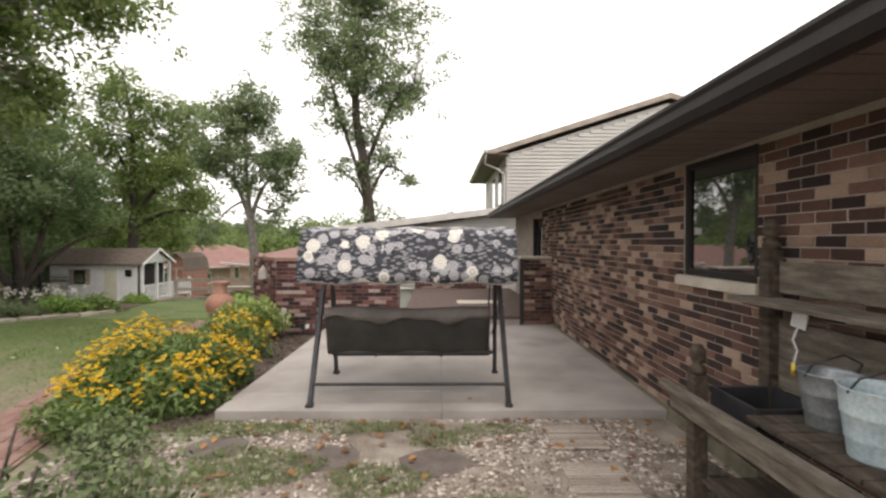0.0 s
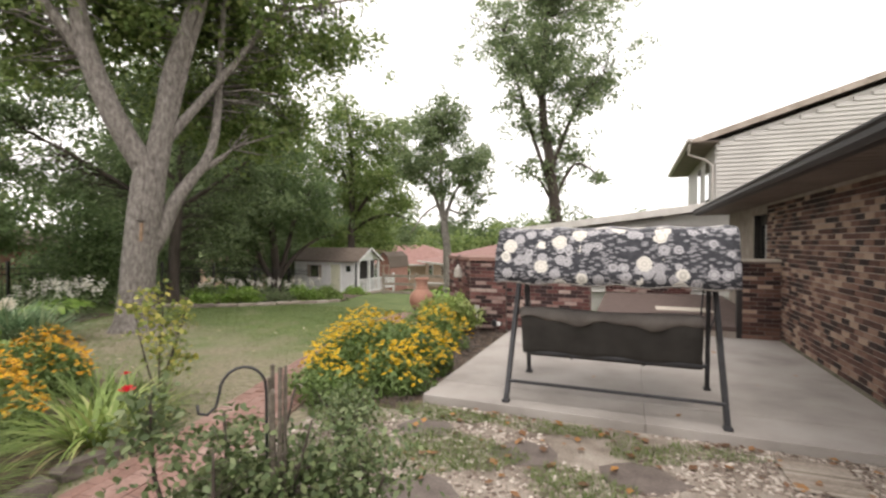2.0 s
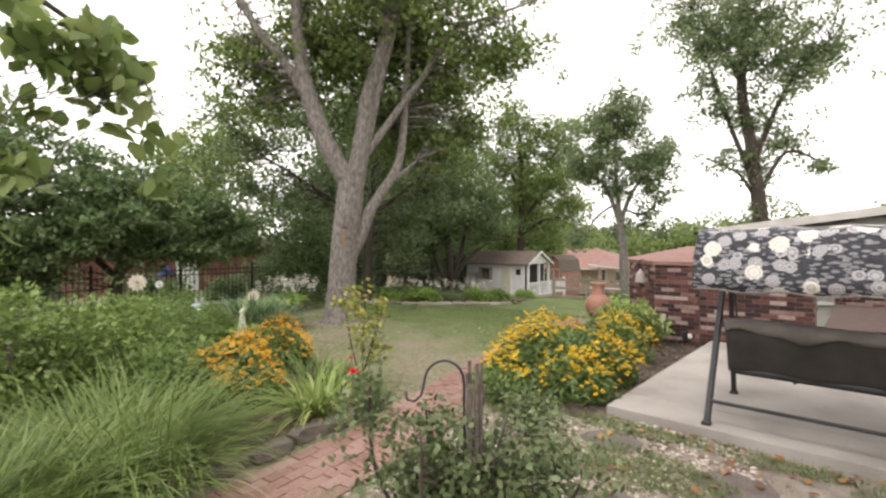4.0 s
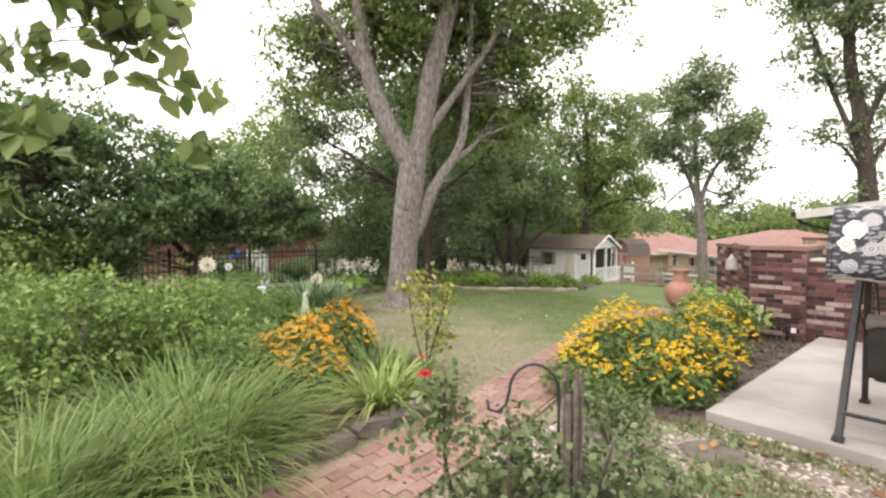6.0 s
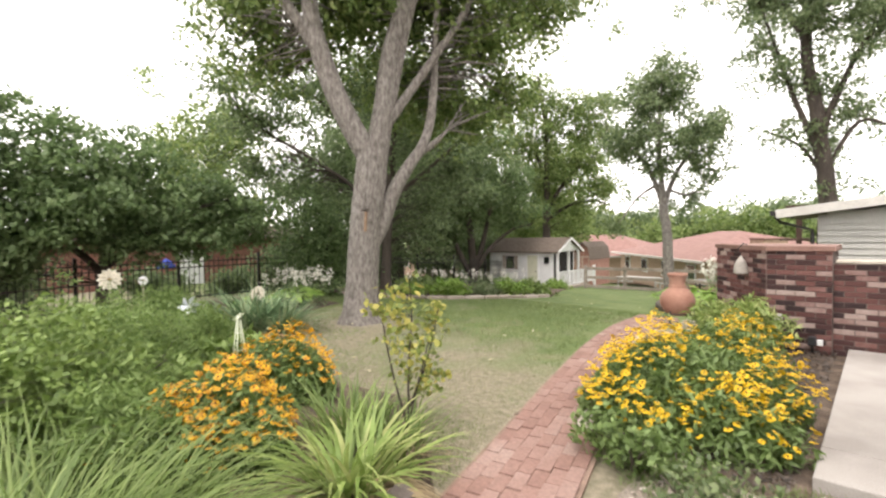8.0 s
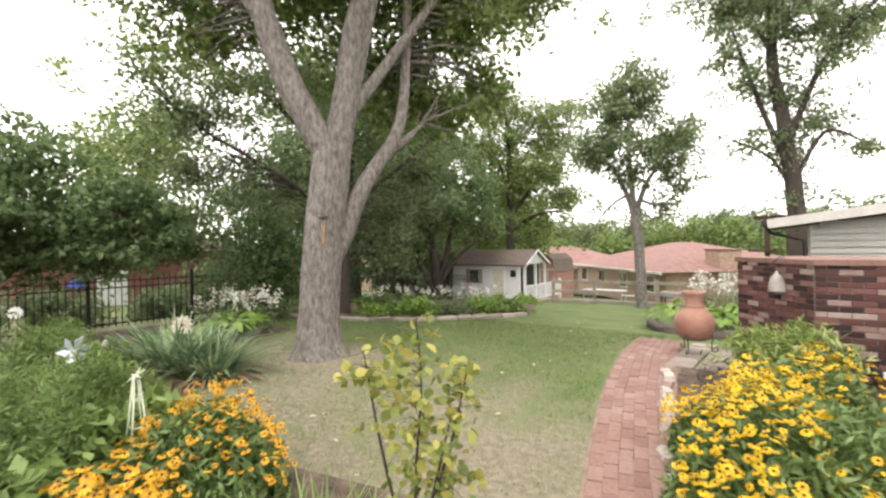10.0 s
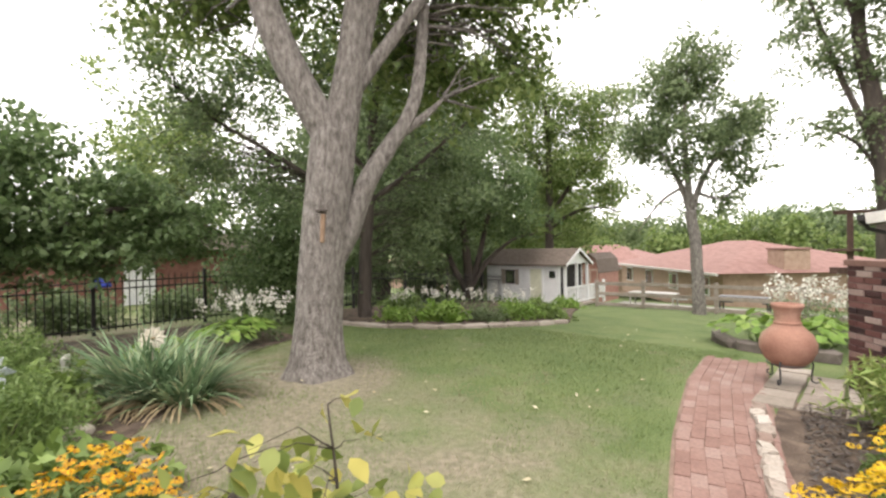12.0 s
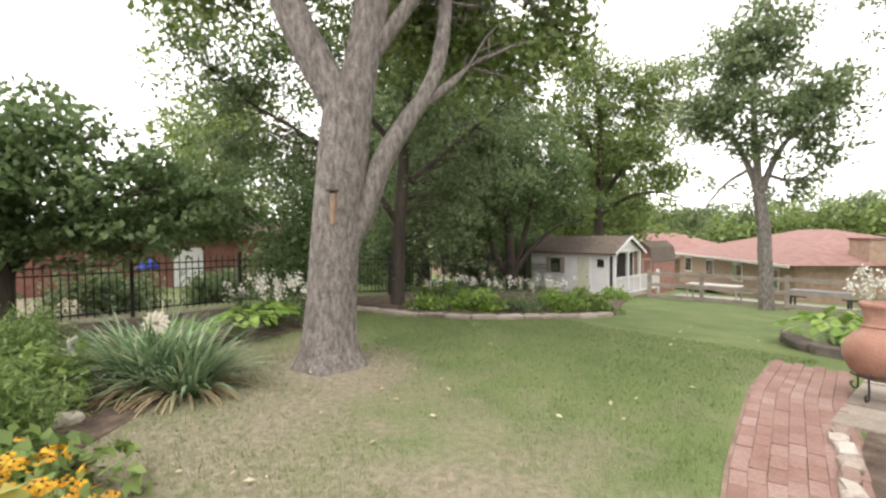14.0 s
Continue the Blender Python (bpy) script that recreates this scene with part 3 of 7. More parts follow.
part("post", box(1.42, 1.5, 9.69, 9.78, 0, 1.36, 0.006), M_GUTTER, pier, "dark painted corner post")
porch = structure("floor_porch", box(-0.84, 2.03, 9.72, 15, -0.2, 0.27), M_MORTAR, "raised brick porch floor", "floor")
part("porch_mat", box(0.3, 1.35, 11.4, 11.95, 0.27, 0.292, 0.006), M_LIME, porch, "pale doormat on the brick porch")
part("paving", box(-0.84, 2.03, 9.71, 15, 0.2, 0.274, 0.004), material("porch_paving", [(0.085, 0.058, 0.05), (0.125, 0.088, 0.078)], 0.9, 7, 0.4, 60), porch)
low = structure("wall_porch", box(-0.85, 1.3, 14.7, 14.95, 0.27, 1.2), M_MORTAR, "far low brick wall of the porch", "wall")


def siding_wall(parent, x0, x1, y, z0, z1, top=None):
    """Overlapping clapboards facing -y; top(x) clips them under a rake."""
    n3 = int((z1 - z0) / 0.14)
    for i in range(n3):
        a, b = z0 + i * 0.14, z0 + (i + 1) * 0.14
        xa, xb = (x0, x1)
        if top:
            xa, xb = top(b, x0, x1)
        if xb - xa < 0.2:
            continue
        bmx = bmesh.new()
        vv = [bmx.verts.new(p) for p in ((xa, y - 0.05, a), (xb, y - 0.05, a), (xb, y - 0.006, b + 0.012), (xa, y - 0.006, b + 0.012), (xa, y + 0.03, a), (xb, y + 0.03, a), (xb, y + 0.03, b + 0.012), (xa, y + 0.03, b + 0.012))]
        for q in ((0, 1, 2, 3), (5, 4, 7, 6), (1, 0, 4, 5), (3, 2, 6, 7), (0, 3, 7, 4), (2, 1, 5, 6)):
            bmx.faces.new([vv[j] for j in q])
        part("clapboard", bmx, M_SIDING, parent)


def two_storey():
    h = thing("house", (-0.5, 0, 0), "two-storey house with white clapboard siding and a low gable", "house")
    part("wall", box(3.0, 15.6, 19.03, 27, -1, 5.1), M_SIDING, h)
    siding_wall(h, 3.0, 15.6, 19.0, 2.0, 7.4, lambda z, a, b: (a, b) if z < 5.05 else (a + (z - 5.05) / 0.31, b - (z - 5.05) / 0.31))
    part("gable", mesh_from("gable", [(3, 19.03, 5.1), (15.6, 19.03, 5.1), (9.3, 19.03, 7.1), (3, 27, 5.1), (15.6, 27, 5.1), (9.3, 27, 7.1)], [(0, 1, 2), (5, 4, 3), (0, 2, 5, 3), (2, 1, 4, 5), (0, 3, 4, 1)], M_SIDING), M_SIDING, h)
    for sx, tip in ((2.2, "roof"), (16.4, "roof")):
        vs = [(sx, 18.85, 5.05), (9.3, 18.85, 7.3), (9.3, 27.5, 7.3), (sx, 27.5, 5.05)]
        vs += [(x, y, z + 0.16) for x, y, z in vs]
        part("roof", mesh_from("roof", vs, [(0, 1, 2, 3), (7, 6, 5, 4), (0, 4, 5, 1), (1, 5, 6, 2), (2, 6, 7, 3), (3, 7, 4, 0)], M_SHINGLE), M_SHINGLE, h)
        part("rake", beam((sx, 18.83, 5.1), (9.3, 18.83, 7.35), 0.04, 0.2), M_RAIL, h)
    part("gutter", box(2.06, 2.2, 18.3, 27.5, 5.04, 5.16, 0.01), M_FASCIA, h)
    part("soffit", box(2.2, 3.0, 18.35, 27.4, 5.0, 5.03), M_SOFFIT, h)
    for y in (20.2, 22.4):
        wdw = part("window", box(2.97, 3.05, y, y + 1.0, 3.2, 4.7, 0.01), M_FRAME, h)
        part("pane", box(2.955, 2.965, y + 0.08, y + 0.92, 3.28, 4.62), M_GLASS, wdw)
    for i in range(22):
        z = 2 + i * 0.14
        part("clapboard", box(2.972, 3.0, 19.0, 27, z, z + 0.132), M_SIDING, h)
    tube([(2.15, 18.6, 5.0), (2.15, 18.9, 4.7), (2.7, 19.0, 4.5), (2.9, 19.05, 4.3), (2.9, 19.05, 0)], 0.04, M_FASCIA, "downspout", h, 6)


two_storey()


def wing():
    h = thing("house_wing", (0, 0, 0), "low house wing with white siding and a pale fascia", "house")
    part("wall", box(-3.0, 3.0, 15.55, 19.4, -1, 1.95), M_SIDING, h)
    siding_wall(h, -3.0, 3.0, 15.5, 0.2, 2.6, lambda z, a, b: (a, b) if z < 2.0 else (a + (z - 2.0) / 0.12, b))
    part("gable", mesh_from("gable", [(-3, 15.53, 1.95), (3, 15.53, 1.95), (3, 15.53, 2.68), (-3, 19.4, 1.95), (3, 19.4, 1.95), (3, 19.4, 2.68)], [(0, 1, 2), (5, 4, 3), (0, 2, 5, 3), (0, 3, 4, 1)], M_SIDING), M_SIDING, h)
    vs = [(-3.75, 15.1, 1.93), (4.5, 15.1, 2.92), (4.5, 19.7, 2.92), (-3.75, 19.7, 1.93)]
    vs += [(x, y, z + 0.14) for x, y, z in vs]
    part("roof", mesh_from("roof", vs, [(0, 3, 2, 1), (4, 5, 6, 7), (0, 1, 5, 4), (1, 2, 6, 5), (2, 3, 7, 6), (3, 0, 4, 7)], M_SHINGLE), M_SHINGLE, h)
    part("rake", beam((-3.75, 15.08, 1.99), (4.5, 15.08, 2.98), 0.05, 0.2), M_FASCIA, h)
    part("gutter", box(-3.87, -3.75, 15.1, 19.7, 1.95, 2.07, 0.01), M_GUTTER, h)
    tube([(-3.8, 15.3, 1.95), (-3.7, 15.4, 1.8), (-3.1, 15.45, 1.6), (-3.07, 15.45, -0.5)], 0.04, M_GUTTER, "downspout", h, 6)


wing()

# ---- trees ----
TM = (-9.02, 6.9, -0.03)
maple = tree("maple_tree", TM, "large maple with pale grey furrowed bark and forking limbs", [
    [(0, 0, -0.25, 0.62), (0, 0, 0.03, 0.44), (0, 0, 0.25, 0.345), (0, 0.02, 0.75, 0.295), (0.05, 0.08, 1.7, 0.285), (0.12, 0.16, 2.6, 0.295), (0.16, 0.2, 3.15, 0.27)],
    [(0.15, 0.21, 2.99, 0.22), (-0.18, -0.26, 4.07, 0.2), (-0.42, -0.59, 5.27, 0.17), (-0.5, -0.71, 6.37, 0.13), (-0.57, -0.8, 8.08, 0.1), (-0.68, -0.96, 10.75, 0.05)],
    [(-0.31, -0.44, 4.78, 0.13), (-0.66, -0.94, 5.7, 0.1), (-0.99, -1.41, 6.41, 0.08), (-1.35, -1.91, 7.42, 0.05), (-1.73, -2.44, 8.29, 0.02)],
    [(0.17, 0.24, 2.99, 0.23), (0.28, 0.4, 4.02, 0.2), (0.37, 0.52, 5.11, 0.165), (0.58, 0.82, 6.42, 0.13), (0.67, 0.95, 7.59, 0.11), (0.89, 1.26, 10.61, 0.05)],
    [(0.32, 0.45, 3.76, 0.11), (0.65, 0.92, 4.56, 0.085), (1.07, 1.51, 5.58, 0.07), (1.5, 2.12, 6.7, 0.05), (2.06, 2.92, 7.2, 0.035), (2.73, 3.87, 7.73, 0.02)],
    [(0.34, 0.48, 3.93, 0.1), (0.52, 0.73, 5.38, 0.08), (0.73, 1.03, 6.83, 0.06), (0.88, 1.25, 8.67, 0.03)],
    [(0.13, 0.16, 1.35, 0.09), (0.24, 0.34, 1.85, 0.14), (0.38, 0.54, 2.5, 0.13), (0.55, 0.8, 3.0, 0.11), (0.68, 1.0, 3.35, 0.095), (0.72, 1.2, 3.9, 0.09), (0.7, 1.35, 5.0, 0.075), (0.75, 1.5, 7.5, 0.03)],
    [(0.6, 0.88, 3.15, 0.08), (0.78, 1.2, 3.4, 0.06), (0.9, 1.5, 3.7, 0.02)],
], [((0.9, 2.6, 4.3), (0.8, 0.8, 0.5)), ((-0.01, 1.85, 7.09), (2.91, 2.91, 1.27)), ((-1.24, 0.66, 6.53), (1.9, 1.9, 1.39)), ((-2.64, -0.42, 5.63), (1.33, 1.33, 0.95)), ((-2.54, -0.76, 6.46), (1.27, 1.27, 0.89)), ((0.75, 2.74, 5.89), (1.46, 1.46, 1.14)), ((-0.02, 2.51, 4.59), (1.2, 1.2, 0.95)), ((0.88, 3.59, 4.67), (0.89, 0.89, 0.7)), ((1.27, 4.41, 6.97), (1.39, 1.39, 0.7)), ((0.23, 0.48, 9.17), (4.18, 4.18, 1.27)), ((-0.69, 1.66, 4.85), (1.14, 1.14, 0.89))], 1500, 38, 0.125, M_BARK, M_LEAF_A, 11, spread=0.28, droop=0.35, furrow=0.07, twig=2, shell=0.6, lump=0.5)
scar = bmesh.new()
beam((0.285, -0.09, 1.72), (0.305, -0.08, 2.08), 0.06, 0.05, 0.008, scar)
part("bark_scar", scar, material("bare_wood", [(0.22, 0.14, 0.09), (0.32, 0.22, 0.15)], 0.9, 12, 0.4, 60), maple, "bare brown patch where bark has peeled")
part("ledge", box(0.25, 0.36, -0.15, -0.05, 2.1, 2.125, 0.005), M_BARK_D, maple, "small dark wooden ledge nailed to the trunk")
tree("shade_tree", (-13.2, 10.9, -0.17), "dark-trunked airy shade tree behind the lawn", [
    [(-0.01, -0.01, -0.56, 0.24), (0.02, 0.03, -0.01, 0.19), (0.04, 0.06, 1.25, 0.16), (0.11, 0.15, 2.9, 0.14), (0.19, 0.26, 4.68, 0.12), (0.28, 0.39, 6.58, 0.08), (0.33, 0.46, 8.73, 0.04)],
    [(0.07, 0.1, 1.94, 0.09), (-0.46, -0.64, 3.17, 0.07), (-1.23, -1.71, 4.11, 0.05), (-1.98, -2.74, 4.88, 0.03), (-2.42, -3.35, 5.52, 0.015)],
    [(0.11, 0.15, 2.9, 0.08), (0.75, 1.04, 3.74, 0.06), (1.41, 1.96, 4.72, 0.04), (1.92, 2.66, 5.43, 0.02)],
    [(0.14, 0.19, 3.59, 0.08), (-0.6, -0.83, 5.06, 0.06), (-1.36, -1.88, 6.22, 0.04), (-2.03, -2.81, 6.84, 0.02)]],
     [((-2.22, -2.86, 5.27), (1.6, 1.6, 0.9)), ((-2.9, -2.72, 3.89), (1.39, 1.39, 0.7)), ((-1.79, -2.19, 6.21), (1.53, 1.53, 0.76)), ((-1.54, -1.8, 3.44), (1.11, 1.11, 0.7)), ((-2.1, -3.78, 6.16), (0.97, 0.97, 0.63)), ((0.05, 1.84, 2.9), (1.32, 1.32, 1.04)), ((1.07, 0.21, 4.28), (1.11, 1.11, 1.04)), ((0.93, 2.2, 4.16), (1.39, 1.39, 1.11)), ((-0.39, -0.71, 2.76), (0.83, 0.83, 0.76)), ((0.01, -1, 6.14), (1.95, 1.95, 1.25)), ((1.34, 1.1, 6.63), (1.95, 1.95, 1.25)), ((0.97, 1.01, 1.65), (0.83, 0.83, 0.56))], 760, 30, 0.12, M_BARK_D, M_LEAF_D, 12, spread=0.28, twig=1, shell=0.7, lump=0.5)
tree("shade_tree", (-19.0, 16.5, -0.9), "dense dark shade tree at the back of the garden", [
    [(0, 0, -0.1, 0.35), (0, 0, 2.5, 0.25), (0.2, 0.2, 6, 0.18), (0, 0, 10, 0.08)], [(0, 0, 3, 0.12), (2, -1, 5, 0.08), (3.4, -1.4, 6, 0.04)]],
     [((0, 0, 7), (4.6, 4, 4.6)), ((3, -1, 4.5), (2.8, 2.2, 1.8)), ((-3, -1, 5), (2.5, 2.5, 2.4))], 900, 36, 0.19, M_BARK_D, M_LEAF_D, 13, spread=0.4)
tree("shade_tree", (-15.81, 18.4, -0.73), "leaning dark shade tree drooping over the white playhouse", [
    [(-0.01, 0, -0.11, 0.24), (0, 0, 0.79, 0.2), (-0.08, -0.07, 2.13, 0.17), (-0.25, -0.21, 4.13, 0.13), (-0.41, -0.34, 7, 0.08), (-0.23, -0.19, 9.39, 0.04)],
    [(-0.04, -0.03, 0.56, 0.15), (0.34, 0.28, 1.9, 0.12), (0.67, 0.56, 3.66, 0.09), (1.33, 1.12, 5.17, 0.05)],
    [(-0.04, -0.03, 0.34, 0.15), (-0.56, -0.47, 1.68, 0.12), (-0.93, -0.78, 3.26, 0.08), (-1.79, -1.5, 4.62, 0.04)],
    [(0.01, 0.01, 0.56, 0.14), (0.59, 0.49, 1.68, 0.1), (1.41, 1.18, 2.55, 0.06), (2.06, 1.73, 2.76, 0.03)]],
     [((0.06, 0.68, 3.89), (2.35, 2.35, 1.23)), ((-0.94, -0.46, 5.25), (1.9, 1.9, 1.9)), ((1.15, 1.71, 2.99), (0.89, 0.89, 0.56)), ((-1.93, -2, 2.83), (1.56, 1.56, 1.23)), ((-0.29, 0.14, 6.98), (2.12, 2.12, 1.79)), ((1.38, 1.22, 4.73), (1.34, 1.34, 1.23)), ((-2.32, -1.37, 1.35), (0.89, 0.89, 0.67)), ((-0.79, -0.91, 2.58), (1.12, 1.12, 0.89))], 820, 33, 0.14, M_BARK_D, M_LEAF_R, 14, spread=0.3, droop=0.6, twig=2, shell=0.4)
tree("shade_tree", (-14.88, 23.6, -1.17), "airy light-green tree rising behind the playhouse", [
    [(-0.06, -0.03, 0.45, 0.26), (-0.1, -0.06, 3.02, 0.2), (-0.07, -0.04, 5.56, 0.16), (-0.12, -0.07, 8.6, 0.1), (-0.44, -0.25, 11.15, 0.04)],
    [(-0.09, -0.05, 4.04, 0.12), (0.92, 0.52, 5.75, 0.09), (1.91, 1.08, 6.67, 0.05), (2.49, 1.41, 7.58, 0.02)],
    [(-0.08, -0.05, 3.53, 0.11), (0.93, 0.53, 4.25, 0.08), (1.93, 1.09, 4.46, 0.05), (2.7, 1.53, 4.19, 0.02)],
    [(-0.07, -0.04, 5.56, 0.1), (-0.75, -0.43, 7.65, 0.06), (-1.19, -0.67, 9.49, 0.03)]],
     [((1.2, 0.9, 9.4), (1.5, 1.5, 1.2)), ((-0.8, -0.6, 9.8), (1.3, 1.3, 1.1)), ((0.03, -0.2, 8.6), (1.67, 1.67, 2.19)), ((1.01, 0.73, 6.48), (2.06, 2.06, 1.54)), ((2.71, 0.81, 5.31), (1.29, 1.29, 1.16)), ((-0.57, 0.35, 5.57), (1.8, 1.8, 1.41)), ((0.97, 0.64, 3.88), (1.29, 1.29, 0.9)), ((-0.95, -0.1, 10.43), (1.16, 1.16, 1.29)), ((1.32, 1.31, 8.15), (1.54, 1.54, 1.29)), ((2.54, 1.26, 3.34), (0.46, 0.46, 0.46)), ((-1.08, -1.08, 7.2), (1.54, 1.54, 1.54)), ((2.53, 1.35, 9.5), (1.03, 1.03, 0.77))], 760, 34, 0.15, M_BARK_D, M_LEAF_A, 17, spread=0.3, twig=2, droop=0.4, shell=0.5, lump=0.45)
tree("lawn_tree", (-7.75, 20.2, -0.75), "slender lawn tree with an open grey-green crown", [
    [(0.03, 0.01, -0.09, 0.24), (0.01, 0, 0.15, 0.2), (-0.05, -0.01, 1.97, 0.175), (-0.19, -0.04, 3.37, 0.16)],
    [(-0.17, -0.04, 3.25, 0.12), (-0.49, -0.12, 4.3, 0.09), (-1.01, -0.24, 5.28, 0.06), (-1.9, -0.46, 6, 0.03)],
    [(-0.19, -0.04, 3.29, 0.13), (-0.28, -0.07, 4.61, 0.1), (-0.34, -0.08, 6.09, 0.07), (-0.23, -0.06, 8.17, 0.03)],
    [(-0.17, -0.04, 3.32, 0.11), (0.2, 0.05, 4.47, 0.08), (0.75, 0.18, 5.28, 0.05), (1.28, 0.31, 5.81, 0.02)],
    [(-0.44, -0.1, 4.13, 0.06), (-1.07, -0.26, 3.67, 0.04), (-1.72, -0.41, 2.75, 0.02)],
    [(-0.01, 0, 3.93, 0.06), (0.65, 0.16, 3.72, 0.04), (1.19, 0.28, 4.14, 0.02)]],
     [((-0.71, 0.23, 7.47), (1.81, 1.81, 1.07)), ((-1.34, 0.03, 6.12), (1.4, 1.4, 0.91)), ((0.79, -0.14, 5.71), (1.57, 1.57, 0.91)), ((1.18, 0.15, 4.54), (0.74, 0.74, 0.74)), ((-1.39, -0.57, 5.87), (0.99, 0.99, 0.58)), ((0, -0.19, 8.23), (1.07, 1.07, 0.74)), ((-1.76, -0.46, 2.66), (0.58, 0.58, 0.41)), ((-0.91, -0.24, 3.75), (0.58, 0.58, 0.36)), ((0.09, 0.52, 3.57), (0.82, 0.82, 0.41)), ((1.31, 0.21, 6.2), (0.69, 0.69, 0.63)), ((-0.32, -0.16, 4.95), (0.99, 0.99, 0.58))], 540, 38, 0.13, M_BARK, M_LEAF_G, 15, spread=0.24, twig=2, shell=0.5, lump=0.45)
tree("tall_tree", (-3.1, 21.8, -0.9), "tall open-crowned tree behind the house", [
    [(-0.13, -0.02, 0.74, 0.36), (-0.15, -0.02, 3.51, 0.26), (-0.42, -0.05, 6.1, 0.22), (-0.76, -0.1, 8.74, 0.17), (-0.61, -0.08, 11.94, 0.1), (-0.43, -0.06, 14.45, 0.04)],
    [(-0.26, -0.03, 4.69, 0.12), (-1.07, -0.14, 7.05, 0.08), (-1.73, -0.23, 9.38, 0.05), (-2.21, -0.29, 11.07, 0.02)],
    [(-0.36, -0.05, 5.66, 0.12), (0.26, 0.03, 7.48, 0.09), (1, 0.13, 8.99, 0.05), (1.86, 0.25, 9.79, 0.02)],
    [(-0.22, -0.03, 4.37, 0.09), (0.6, 0.08, 5.98, 0.06), (1.56, 0.21, 5.56, 0.03)],
    [(-0.74, -0.1, 8.73, 0.1), (-1.44, -0.19, 10.42, 0.06), (-2.41, -0.32, 12.03, 0.03)],
    [(-0.17, -0.02, 3.83, 0.07), (-0.79, -0.1, 5.27, 0.05), (-1.92, -0.25, 6.05, 0.02)]],
     [((-0.78, 0.32, 11.24), (3.18, 3.18, 1.17)), ((-0.55, -0.6, 9.65), (1.91, 1.91, 1.06)), ((0.74, -0.08, 8.88), (1.7, 1.7, 1.06)), ((-1.73, -0.22, 10.72), (1.17, 1.17, 1.06)), ((-0.37, 0.31, 7.54), (1.59, 1.59, 0.85)), ((-1.17, -0.6, 8.01), (1.17, 1.17, 0.68)), ((0.32, 0.59, 6.58), (1.38, 1.38, 0.59)), ((1.62, 0.14, 5.46), (0.74, 0.74, 0.47)), ((-1.2, -0.11, 5.97), (0.95, 0.95, 0.53)), ((-0.27, 0.2, 5.42), (0.95, 0.95, 0.64)), ((-2.04, -0.13, 8.97), (0.74, 0.74, 0.68)), ((1.7, 0.62, 9.56), (1.27, 1.27, 1.17)), ((-0.41, 0.14, 13.32), (3.82, 3.82, 1.17)), ((-0.08, -0.02, 4.04), (1.06, 1.06, 0.34)), ((-2.68, -0.28, 11.86), (0.85, 0.85, 0.68))], 1050, 32, 0.14, M_BARK_D, M_LEAF_G, 16, spread=0.25, twig=2, droop=0.6, shell=0.5, lump=0.5)

# ---- patio things ----


